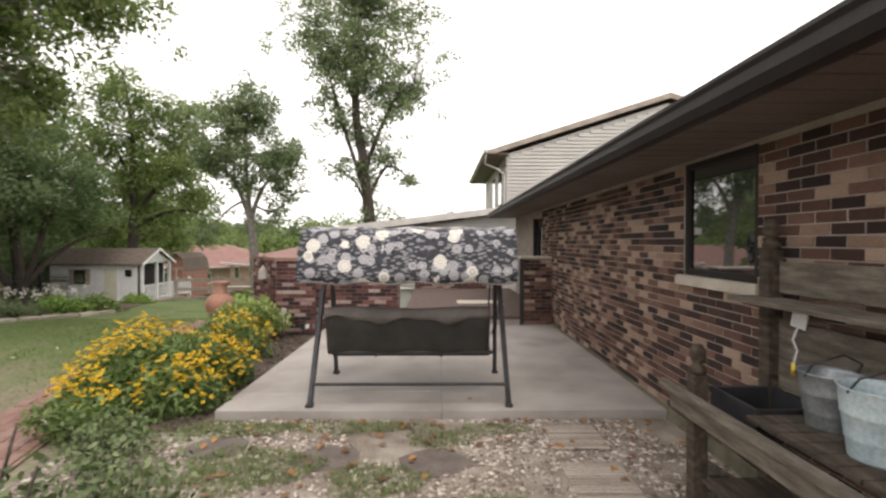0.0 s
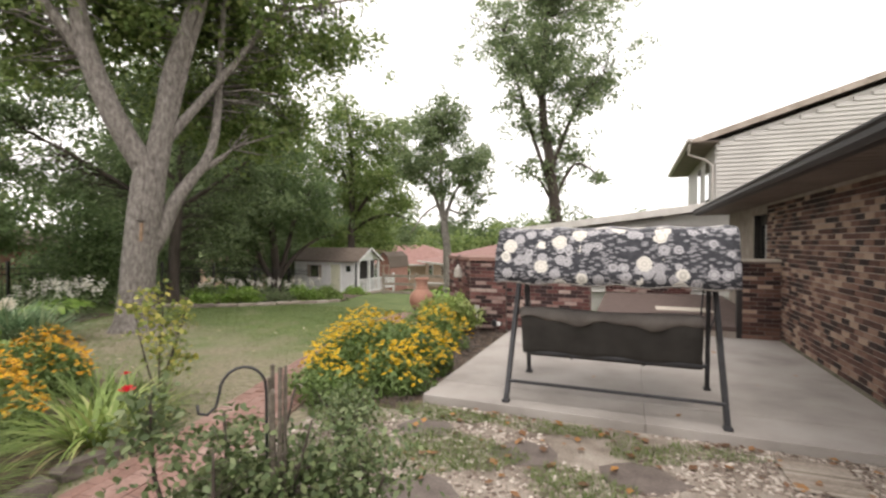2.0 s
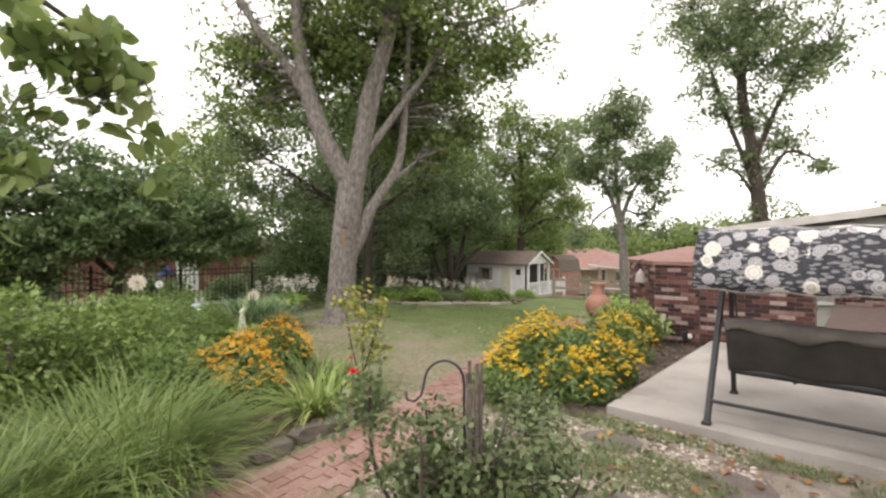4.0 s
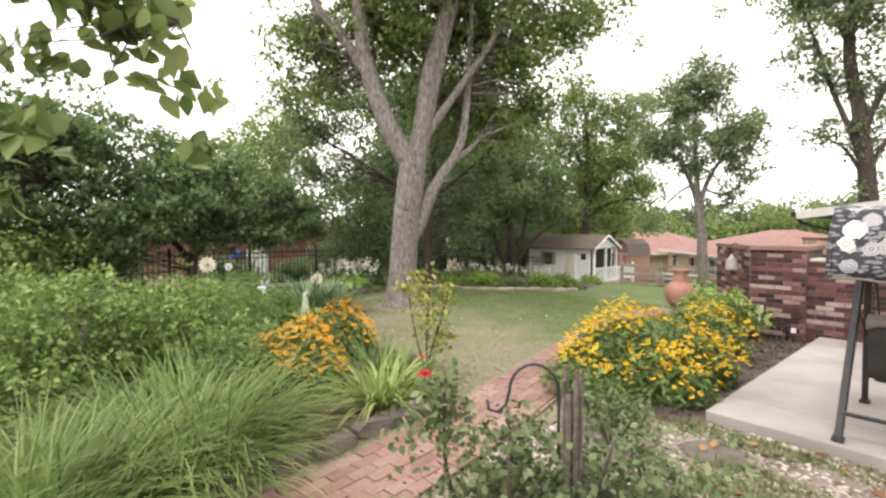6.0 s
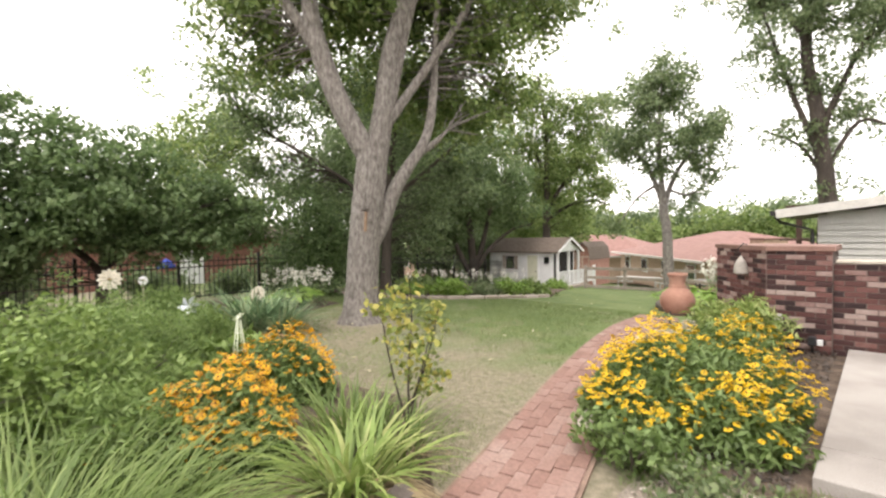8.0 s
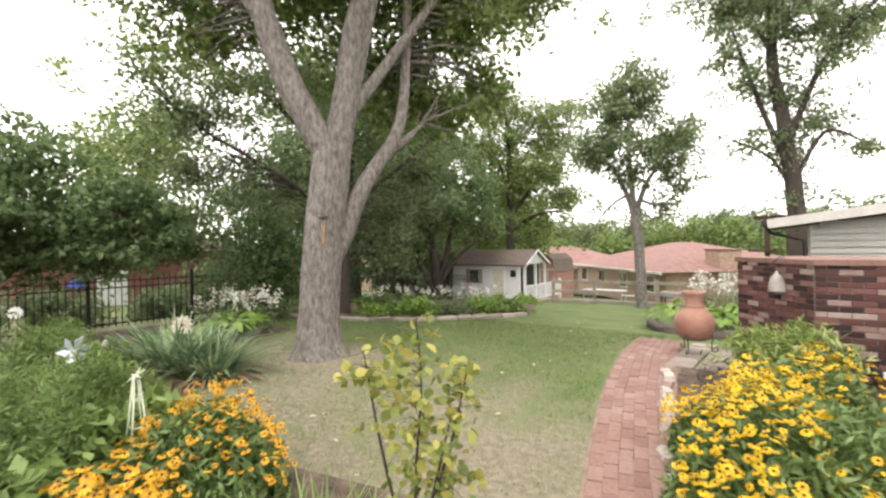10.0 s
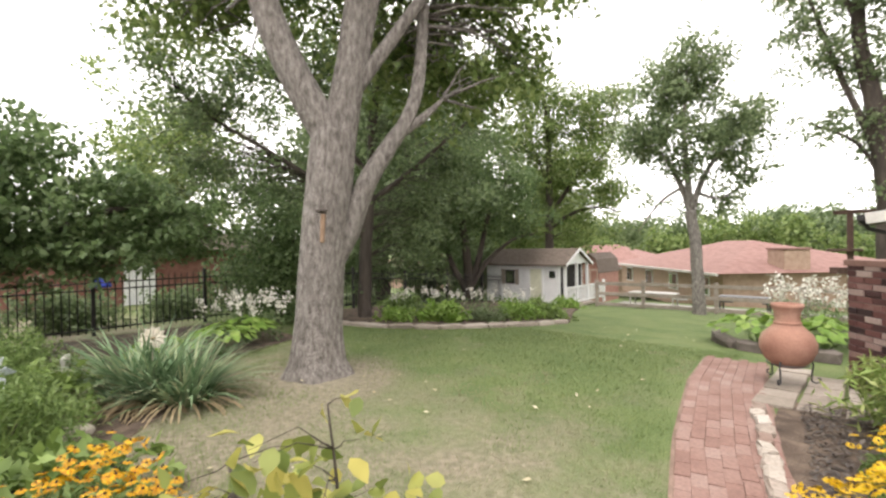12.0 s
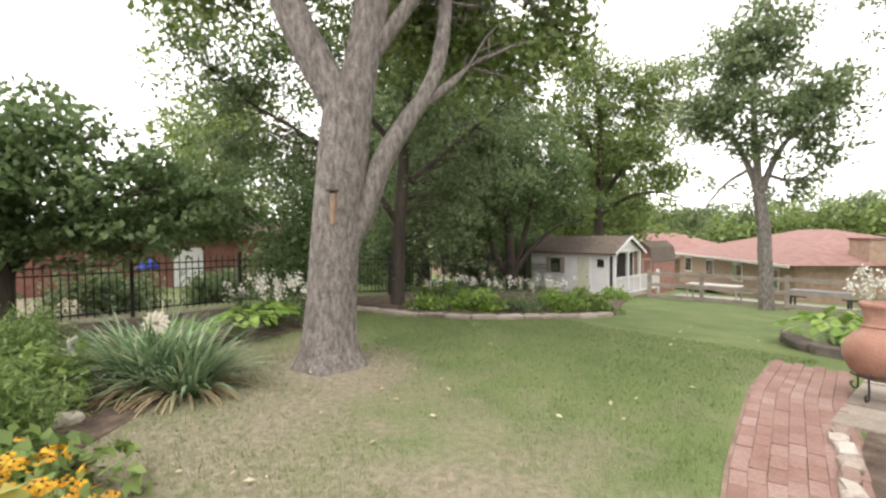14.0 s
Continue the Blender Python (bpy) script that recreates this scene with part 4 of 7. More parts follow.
def floral_fabric():
    m = material("floral_canopy_fabric", [(0.026, 0.027, 0.033), (0.05, 0.051, 0.06)], 0.9, 20, 0.15, 300)
    nt = m.node_tree
    n, l = nt.nodes, nt.links
    bsdf = n["Principled BSDF"]
    ground = bsdf.inputs["Base Color"].links[0].from_socket
    co = n.new("ShaderNodeTexCoord")
    mp = n.new("ShaderNodeMapping")
    mp.inputs["Scale"].default_value = (1, 1, 1)
    mp2 = n.new("ShaderNodeMapping")
    mp2.inputs["Rotation"].default_value = (0, radians(35), 0)
    mp2.inputs["Scale"].default_value = (1.0, 1.2, 2.4)
    rag = n.new("ShaderNodeTexNoise")
    rag.inputs["Scale"].default_value = 42
    l.new(co.outputs["Object"], mp.inputs["Vector"])
    warp = n.new("ShaderNodeTexNoise")
    warp.inputs["Scale"].default_value = 26
    l.new(mp.outputs[0], warp.inputs["Vector"])
    l.new(co.outputs["Object"], mp2.inputs["Vector"])
    l.new(mp.outputs[0], rag.inputs["Vector"])
    ad = n.new("ShaderNodeVectorMath")
    ad.operation = "MULTIPLY_ADD"
    ad.inputs[1].default_value = (0.06, 0.06, 0.06)
    l.new(warp.outputs["Color"], ad.inputs[0])
    l.new(mp.outputs[0], ad.inputs[2])
    last = ground
    for scale, radius, colours, keep in ((15, 0.4, ((0.08, 0.08, 0.09), (0.26, 0.255, 0.27)), 0.0), (8.2, 0.4, ((0.17, 0.165, 0.175), (0.4, 0.39, 0.405)), 0.1), (6.0, 0.4, ((0.42, 0.4, 0.36), (0.66, 0.63, 0.58)), 0.5)):
        vo = n.new("ShaderNodeTexVoronoi")
        vo.inputs["Scale"].default_value = scale
        vo.inputs["Randomness"].default_value = 0.8
        l.new(mp2.outputs[0] if scale > 9 else mp.outputs[0], vo.inputs["Vector"])
        sep = n.new("ShaderNodeSeparateColor")
        l.new(vo.outputs["Color"], sep.inputs[0])
        inside = n.new("ShaderNodeMath")
        inside.operation = "LESS_THAN"
        ragged = n.new("ShaderNodeMath")
        ragged.operation = "MULTIPLY_ADD"
        l.new(rag.outputs[0], ragged.inputs[0])
        ragged.inputs[1].default_value = 0.26
        l.new(vo.outputs["Distance"], ragged.inputs[2])
        l.new(ragged.outputs[0], inside.inputs[0])
        inside.inputs[1].default_value = radius + 0.13
        some = n.new("ShaderNodeMath")
        some.operation = "GREATER_THAN"
        l.new(sep.outputs[0], some.inputs[0])
        some.inputs[1].default_value = keep
        mask = n.new("ShaderNodeMath")
        mask.operation = "MULTIPLY"
        l.new(inside.outputs[0], mask.inputs[0])
        l.new(some.outputs[0], mask.inputs[1])
        rings = n.new("ShaderNodeMath")
        rings.operation = "SINE"
        mul = n.new("ShaderNodeMath")
        mul.operation = "MULTIPLY"
        mul.inputs[1].default_value = 48
        l.new(vo.outputs["Distance"], mul.inputs[0])
        l.new(mul.outputs[0], rings.inputs[0])
        petal = n.new("ShaderNodeMix")
        petal.data_type = "RGBA"
        l.new(rings.outputs[0], petal.inputs[0])
        petal.inputs[6].default_value = (*colours[1], 1)
        petal.inputs[7].default_value = (*colours[0], 1)
        mix = n.new("ShaderNodeMix")
        mix.data_type = "RGBA"
        l.new(mask.outputs[0], mix.inputs[0])
        l.new(last, mix.inputs[6])
        l.new(petal.outputs[2], mix.inputs[7])
        last = mix.outputs[2]
    l.new(last, bsdf.inputs["Base Color"])
    return m


def swing():
    s = thing("patio_swing", (-0.395, 5.3, 0.1), "three-seat patio swing with a grey floral canopy and charcoal cushion", "swing")
    for x in (-0.95, 0.95):
        inn = x - math.copysign(0.06, x)
        part("leg", beam((x, 0.0, 0.0), (inn, 0.5, 1.5), 0.045, 0.045), M_STEEL, s)
        part("leg", beam((x, 1.15, 0.0), (inn, 0.62, 1.5), 0.045, 0.045), M_STEEL, s)
        part("foot", box(x - 0.035, x + 0.035, -0.04, 0.04, 0, 0.03, 0.006), M_STEEL, s)
        part("foot", box(x - 0.035, x + 0.035, 1.11, 1.19, 0, 0.03, 0.006), M_STEEL, s)
        part("canopy_arm", beam((inn, 0.56, 1.48), (inn, 0.0, 1.62), 0.03, 0.03), M_STEEL, s)
        tube([(inn * 0.97, 0.56, 1.48), (inn * 0.9, 0.45, 0.9), (inn * 0.88, 0.4, 0.55)], 0.008, M_STEEL, "hanger", s, 6)
        tube([(inn, 0.3, 0.9), (inn * 0.93, 0.36, 0.62)], 0.008, M_STEEL, "brace", s, 6)
    part("crossbar", beam((-0.94, 0.045, 0.2), (0.94, 0.045, 0.2), 0.028, 0.028), M_STEEL, s)
    part("top_beam", beam((-0.92, 0.56, 1.49), (0.92, 0.56, 1.49), 0.045, 0.045), M_STEEL, s)
    # canopy: sagging cloth over a tilted frame, with its deep edge to the back
    fab = floral_fabric()
    verts, faces = [], []
    prof = [(-0.21, 1.2), (-0.2, 1.3), (-0.16, 1.48), (-0.11, 1.64), (-0.07, 1.69), (0.1, 1.715), (0.5, 1.74), (0.9, 1.7), (1.05, 1.66), (1.1, 1.55)]
    nx = 25
    for i in range(nx):
        u = i / (nx - 1)
        x = -0.995 + 1.99 * u
        for k, (y, z) in enumerate(prof):
            sag = -0.02 * math.sin(math.pi * ((u * 4) % 1)) if 2 < k < 8 else 0
            hem = 0.012 * math.sin(u * 26) if k == 0 else 0
            verts.append((x - 0.02 * (k < 3) * (1 if i == 0 else 0), y + 0.008 * math.sin(u * 19 + k), z + sag + hem))
    k = len(prof)
    for i in range(nx - 1):
        for j in range(k - 1):
            faces.append((i * k + j, (i + 1) * k + j, (i + 1) * k + j + 1, i * k + j + 1))
    me = mesh_from("canopy", verts, faces, fab, True)
    can = part("canopy", me, fab, s, "grey and cream flowered fabric canopy")
    sol = can.modifiers.new("thickness", "SOLIDIFY")
    sol.thickness = 0.008
    for x in (-0.995, 0.995):
        vs = [(x, y, z) for y, z in prof] + [(x, y, 1.32) for y, z in prof[1:-1]][::-1]
        end = part("canopy_end", mesh_from("canopy_end", [(a, b, c) for a, b, c in vs], [tuple(range(len(vs)))], fab), fab, s)
        md = end.modifiers.new("thickness", "SOLIDIFY")
        md.thickness = 0.008
    tube([(-0.995 + 1.99 * i / 24, -0.215, 1.197 + 0.012 * math.sin(i / 24 * 26)) for i in range(25)], 0.008, M_CUSHION2, "piping", s, 6)
    # seat: back cushion with a folded top, seat pad, frame
    verts, faces = [], []
    nx = 21
    prof = [(0.2, 0.5), (0.17, 0.56), (0.12, 0.72), (0.08, 0.86), (0.1, 0.93), (0.16, 0.94), (0.21, 0.88), (0.25, 0.7), (0.3, 0.54), (0.26, 0.49)]
    for i in range(nx):
        u = i / (nx - 1)
        x = -0.8 + 1.6 * u
        for y, z in prof:
            verts.append((x - 0.02, y + 0.008 * math.sin(u * 17 + z * 9), z - 0.04 + (0.012 * math.sin(u * 9) if z > 0.8 else 0)))
    k = len(prof)
    for i in range(nx - 1):
        for j in range(k):
            faces.append((i * k + j, (i + 1) * k + j, (i + 1) * k + (j + 1) % k, i * k + (j + 1) % k))
    faces += [tuple(range(k)), tuple((nx - 1) * k + j for j in reversed(range(k)))]
    part("back_cushion", mesh_from("back_cushion", verts, faces, M_CUSHION, True), M_CUSHION, s, "charcoal fabric back")
    verts, faces = [], []
    for i in range(31):
        u = i / 30
        x = -0.805 + 1.61 * u
        low_z = 0.845 + 0.03 * math.sin(u * 14 + 0.5) + 0.014 * math.sin(u * 31)
        for y, z in ((0.072, low_z), (0.062, 0.9), (0.085, 0.95), (0.16, 0.962), (0.225, 0.93)):
            verts.append((x - 0.02, y - 0.006, z - 0.035 + 0.01 * math.sin(u * 9)))
    for i in range(30):
        for j in range(4):
            faces.append((i * 5 + j, (i + 1) * 5 + j, (i + 1) * 5 + j + 1, i * 5 + j + 1))
    fold = part("cushion_flap", mesh_from("cushion_flap", verts, faces, M_CUSHION2, True), M_CUSHION2, s, "paler grey folded-over cushion flap")
    md = fold.modifiers.new("thickness", "SOLIDIFY")
    md.thickness = 0.012
    part("seat_cushion", box(-0.8, 0.8, 0.24, 0.75, 0.42, 0.52, 0.03), M_CUSHION, s)
    part("seat_frame", box(-0.82, 0.82, 0.19, 0.22, 0.455, 0.49, 0.008), M_STEEL, s)
    part("seat_frame", box(-0.82, 0.82, 0.74, 0.77, 0.4, 0.44, 0.008), M_STEEL, s)
    for x in (-0.3, 0.36):
        tube([(x, 0.2, 0.46), (x - 0.06, 0.28, 0.41), (x - 0.1, 0.5, 0.4)], 0.008, M_STEEL, "spring_stay", s, 6)


swing()


def potting_bench():
    b = thing("potting_bench", (1.5, 3.75, 0.0), "weathered wooden potting bench against the brick wall", "bench")
    gz = 0.02
    for x, y, top in ((0.0, 0.0, 0.85), (0.0, -1.55, 0.85), (0.44, -0.02, 1.62), (0.44, -1.55, 1.62)):
        part("post", box(x - 0.045, x + 0.045, y - 0.045, y + 0.045, gz - 0.02, top, 0.006), M_WOOD_D, b)
        lathe([(0.035, 0), (0.05, 0.012), (0.05, 0.04), (0.028, 0.06), (0.034, 0.08), (0.048, 0.115), (0.044, 0.15), (0.024, 0.185), (0.004, 0.19)], M_WOOD_D, "finial", b, 14, at=(x, y, top))
    for i in range(10):
        y0 = -0.57 - i * 0.112
        part("top_board", box(-0.005, 0.46, y0, y0 + 0.104, 0.74, 0.765, 0.004), M_WOOD_D, b)
    part("top_board", box(-0.005, 0.46, -0.04, 0.04, 0.74, 0.765, 0.004), M_WOOD_D, b)
    part("lower_shelf", box(0.0, 0.44, -1.5, -0.05, 0.2, 0.225, 0.004), M_WOOD_D, b)
    part("front_rail", box(-0.1, -0.047, -1.65, 0.3, 0.69, 0.74, 0.006), M_WOOD, b, "grey weathered front rail")
    part("apron", box(-0.07, -0.047, -1.55, 0.2, 0.58, 0.685, 0.004), M_WOOD, b)
    part("end_board", box(-0.04, 0.46, -0.02, 0.02, 0.02, 0.12, 0.004), M_WOOD, b)
    part("brace", beam((0.0, 0.03, 0.3), (0.44, 0.03, 0.02), 0.03, 0.09), M_WOOD, b, "mossy slanting brace")
    for z0, z1 in ((0.78, 0.97), (0.975, 1.2), (1.36, 1.55)):
        part("back_board", box(0.46, 0.485, -1.62, 0.0, z0, z1, 0.004), M_WOOD, b, "silver-grey back board")
    part("shelf", box(0.24, 0.49, -1.62, 0.1, 1.3, 1.33, 0.005), M_WOOD, b, "silver-grey shelf board")
    tray = part("sink", box(0.08, 0.42, -0.43, -0.06, 0.62, 0.63), M_STEEL, b, "black sunken tray")
    for a in ((0.06, 0.08, -0.45, -0.04), (0.42, 0.44, -0.45, -0.04), (0.08, 0.42, -0.45, -0.43), (0.08, 0.42, -0.06, -0.04)):
        part("rim", box(*a, 0.62, 0.785, 0.004), M_STEEL, tray)
    zinc = material("galvanised_zinc", [(0.25, 0.27, 0.29), (0.4, 0.43, 0.45)], 0.45, 9, 0.1, 60, metal=0.6)
    blue = material("pale_blue_enamel", [(0.36, 0.46, 0.5), (0.5, 0.58, 0.6)], 0.5, 7, 0.1, 60)
    for nm, at, r, h, mm, lab in (("bucket", (1.8, 3.12, 0.765), 0.13, 0.27, zinc, "ribbed galvanised bucket on the potting bench"), ("bucket", (1.72, 2.78, 0.765), 0.14, 0.3, blue, "pale blue enamel bucket on the potting bench")):
        k = thing(nm, at, lab, "bucket")
        lathe([(r * 0.74, 0), (r * 0.76, 0.01), (r * 0.8, h * 0.25), (r * 0.84, h * 0.28), (r * 0.84, h * 0.3), (r * 0.92, h * 0.6), (r * 0.955, h * 0.62), (r * 0.95, h * 0.65), (r, h - 0.01), (r + 0.008, h), (r - 0.004, h), (r - 0.01, h - 0.02), (r * 0.76, 0.02), (0.01, 0.02)], mm, "body", k, 24)
        tube([(-r, 0, h - 0.02), (-r * 0.9, -r * 0.3, h + 0.05), (0, -r * 0.55, h + 0.1), (r * 0.9, -r * 0.3, h + 0.05), (r, 0, h - 0.02)], 0.005, M_STEEL, "bail", k, 6)
    tag = thing("hanging_tag", (1.93, 3.5, 1.05), "white paper tag and yellow cord hung on the bench post", "tag")
    part("card", beam((0, 0, 0.13), (0.005, -0.02, 0.24), 0.006, 0.09, 0.001), M_WHITE, tag)
    tube([(0, 0, 0.13), (-0.02, 0.01, 0.06), (0.0, 0, 0.0), (-0.02, 0, -0.07)], 0.006, M_WHITE, "cord", tag, 6)
    tube([(-0.02, 0, -0.07), (-0.022, 0, -0.14)], 0.011, material("yellow_plastic", [(0.6, 0.42, 0.03), (0.7, 0.5, 0.05)], 0.5), "toggle", tag, 8)


potting_bench()


def chiminea():
    c = thing("chiminea", (-4.42, 10.05, 0.03), "round terracotta chiminea on a scrolled iron stand", "chiminea")
    lathe([(0.05, 0.15), (0.14, 0.17), (0.22, 0.25), (0.27, 0.36), (0.275, 0.44), (0.24, 0.53), (0.17, 0.6), (0.125, 0.65), (0.12, 0.72), (0.13, 0.8), (0.15, 0.83), (0.16, 0.85), (0.155, 0.875), (0.12, 0.875), (0.1, 0.8), (0.1, 0.7)], M_TERRA, "body", c, 32)
    lathe([(0.128, 0.648), (0.138, 0.655), (0.136, 0.67), (0.126, 0.675)], M_TERRA, "neck_band", c, 28)
    tube([(0.11 * math.cos(a), 0.262 + 0.015 * abs(math.sin(a)) - 0.02 * math.cos(a) ** 2, 0.38 + 0.09 * math.sin(a)) for a in [math.pi * 2 * i / 16 for i in range(17)]], 0.016, M_TERRA, "mouth_lip", c, 6)
    tube([(0.2 * math.cos(a), 0.2 * math.sin(a), 0.2) for a in [math.pi * 2 * i / 20 for i in range(21)]], 0.008, M_STEEL, "stand_ring", c, 6)
    for i in range(3):
        a = math.pi * (0.1 + 2 * i / 3)
        ca, sa = math.cos(a), math.sin(a)
        pts = [(0.2, 0.28), (0.235, 0.2), (0.22, 0.1), (0.22, 0.02), (0.25, 0.0), (0.29, 0.01), (0.3, 0.045), (0.275, 0.06)]
        tube([(r * ca, r * sa, z) for r, z in pts], 0.009, M_STEEL, "stand_leg", c, 6)


chiminea()

# wall fittings on the garden wall
bell = thing("wall_bell", (-3.36, 9.62, 0.98), "pale rusted metal bell hanging on the brick pillar", "bell")
lathe([(0.1, 0), (0.095, 0.02), (0.09, 0.1), (0.06, 0.19), (0.02, 0.23), (0.01, 0.26)], material("chalky_metal", [(0.26, 0.235, 0.21), (0.4, 0.365, 0.33)], 0.7, 9, 0.3), "dome", bell, 16, at=(-0.06, 0, 0))
tube([(-0.06, 0, 0.25), (-0.1, 0, 0.36), (-0.03, 0, 0.44), (0.02, 0, 0.42)], 0.008, M_STEEL, "hook", bell, 6)
outlet = thing("outdoor_outlet", (-2.92, 9.28, 0.02), "grey outdoor outlet box on a conduit by the brick pillar", "outlet")
tube([(0, 0, 0), (0, 0, 0.34)], 0.014, M_FASCIA, "conduit", outlet, 8)
part("outlet_box", box(-0.04, 0.05, -0.03, 0.03, 0.34, 0.46, 0.008), M_FASCIA, outlet)
flood = thing("garden_spotlight", (-2.55, 9.2, 0.03), "small black garden spotlight with a white face", "lamp")
tube([(0, 0, 0), (0, 0, 0.1)], 0.01, M_STEEL, "spike", flood, 6)
part("housing", box(-0.04, 0.04, -0.05, 0.06, 0.09, 0.2, 0.01), M_STEEL, flood)
part("face", box(0.05, 0.11, -0.03, 0.03, 0.1, 0.17, 0.008), M_WHITE, flood)

tp = thing("arbour_post", (-4.09, 22.6, -0.97), "rust-brown wooden arbour post with a crossbar beyond the wing", "post")
M_RUST = material("rust_brown_wood", [(0.06, 0.034, 0.026), (0.13, 0.075, 0.058)], 0.85, 8, 0.4, 50)
part("upright", box(-0.08, 0.08, -0.08, 0.08, 0, 3.35, 0.01), M_RUST, tp)
part("crossbar", box(-0.4, 0.7, -0.09, 0.09, 3.35, 3.47, 0.01), M_RUST, tp)
part("shelf", box(-0.55, 0.3, -0.2, 0.2, 2.2, 2.28, 0.01), M_RUST, tp)
part("bracket", box(-0.5, -0.08, -0.08, 0.08, 1.5, 1.7, 0.01), M_RUST, tp)

# ---- garden buildings and fences ----


def playhouse():
    z = -0.92
    p = thing("playhouse", (-12.55, 20.4, z), "white painted garden playhouse with a shingle roof and a small porch", "playhouse")
    part("wall", box(-3.8, -0.25, 0.0, 2.0, 0.0, 1.72), M_WHITE, p)
    for i in range(13):
        part("clapboard", box(-3.82, -0.25, -0.022, 0.0, 0.02 + i * 0.13, 0.143 + i * 0.13, 0.003), M_WHITE, p)
    part("porch_floor", box(-0.25, 0.3, -0.03, 2.0, 0.0, 0.1, 0.008), M_RAIL, p)
    part("gable", mesh_from("gable", [(0.02, -0.05, 1.72), (0.02, 2.05, 1.72), (0.02, 1.0, 2.22), (-0.06, -0.05, 1.72), (-0.06, 2.05, 1.72), (-0.06, 1.0, 2.22)], [(0, 1, 2), (5, 4, 3), (0, 2, 5, 3), (2, 1, 4, 5), (1, 0, 3, 4)], M_WHITE), M_WHITE, p)
    for y, yy in ((-0.2, 1.0), (2.2, 1.0)):
        vs = [(-4.0, y, 1.64), (0.15, y, 1.64), (0.15, yy, 2.28), (-4.0, yy, 2.28)]
        vs += [(a, b, c + 0.06) for a, b, c in vs]
        part("roof", mesh_from("roof", vs, [(0, 3, 2, 1), (4, 5, 6, 7), (0, 1, 5, 4), (1, 2, 6, 5), (2, 3, 7, 6), (3, 0, 4, 7)], M_SHINGLE), M_SHINGLE, p)
        part("rake", beam((0.17, y, 1.66), (0.17, yy, 2.3), 0.03, 0.1), M_WHITE, p)
    for y in (0.0, 1.95):
        part("post", box(-0.05, 0.05, y - 0.05, y + 0.05, 0, 1.72, 0.006), M_WHITE, p)
    part("rail", box(-0.03, 0.03, 0.05, 1.9, 0.72, 0.78, 0.004), M_WHITE, p)
    part("rail", box(-0.03, 0.03, 0.05, 1.9, 0.12, 0.17, 0.004), M_WHITE, p)
    # shade inside the porch, painted as a near-black sheet over the white wall
    part("porch_wall", box(-0.252, -0.235, 0.1, 1.9, 0.1, 1.66), M_FRAME, p, "dark sheet painting the shade at the back of the porch")
    part("post", box(-0.05, 0.05, 0.95, 1.05, 0, 1.72, 0.006), M_WHITE, p)
    part("rail", box(-0.03, 0.03, 2.0, 3.6, 0.72, 0.78, 0.004), M_WHITE, p)
    part("rail", box(-0.03, 0.03, 2.0, 3.6, 0.12, 0.17, 0.004), M_WHITE, p)
    part("post", box(-0.05, 0.05, 3.6, 3.7, -0.1, 0.9, 0.006), M_WHITE, p)
    for i in range(25):
        y = 0.12 + i * 0.14
        part("picket", box(-0.015, 0.015, y, y + 0.06, 0.17, 0.72), M_WHITE, p)
    pale = material("pale_yellow_door", [(0.55, 0.55, 0.42), (0.65, 0.64, 0.5)], 0.6)
    d = part("door", box(-1.57, -1.03, -0.045, -0.022, 0.08, 1.5, 0.006), pale, p, "pale yellow-green door")
    part("knob", box(-1.13, -1.09, -0.075, -0.045, 0.75, 0.79, 0.01), M_STEEL, d)
    for a, b in ((-1.64, -1.57), (-1.03, -0.96)):
        part("door_trim", box(a, b, -0.05, -0.022, 0.08, 1.57, 0.004), M_WHITE, p)
    w = part("window", box(-2.8, -2.35, -0.05, -0.022, 0.85, 1.45, 0.006), M_FRAME, p)
    part("pane", box(-2.75, -2.4, -0.056, -0.051, 0.9, 1.4), M_GLASS, w)
    for a, b in ((-3.02, -2.82), (-2.33, -2.13)):
        part("shutter", box(a, b, -0.05, -0.022, 0.82, 1.48, 0.006), M_RAIL, p, "grey-green shutter")
    w = part("window", box(-0.72, -0.36, -0.045, -0.022, 1.1, 1.5, 0.006), M_WHITE, p)
    part("pane", box(-0.68, -0.4, -0.052, -0.046, 1.15, 1.45), M_GLASS, w)
    part("porch_beam", box(-0.25, 0.05, -0.04, 0.04, 1.6, 1.72, 0.004), M_WHITE, p)


playhouse()


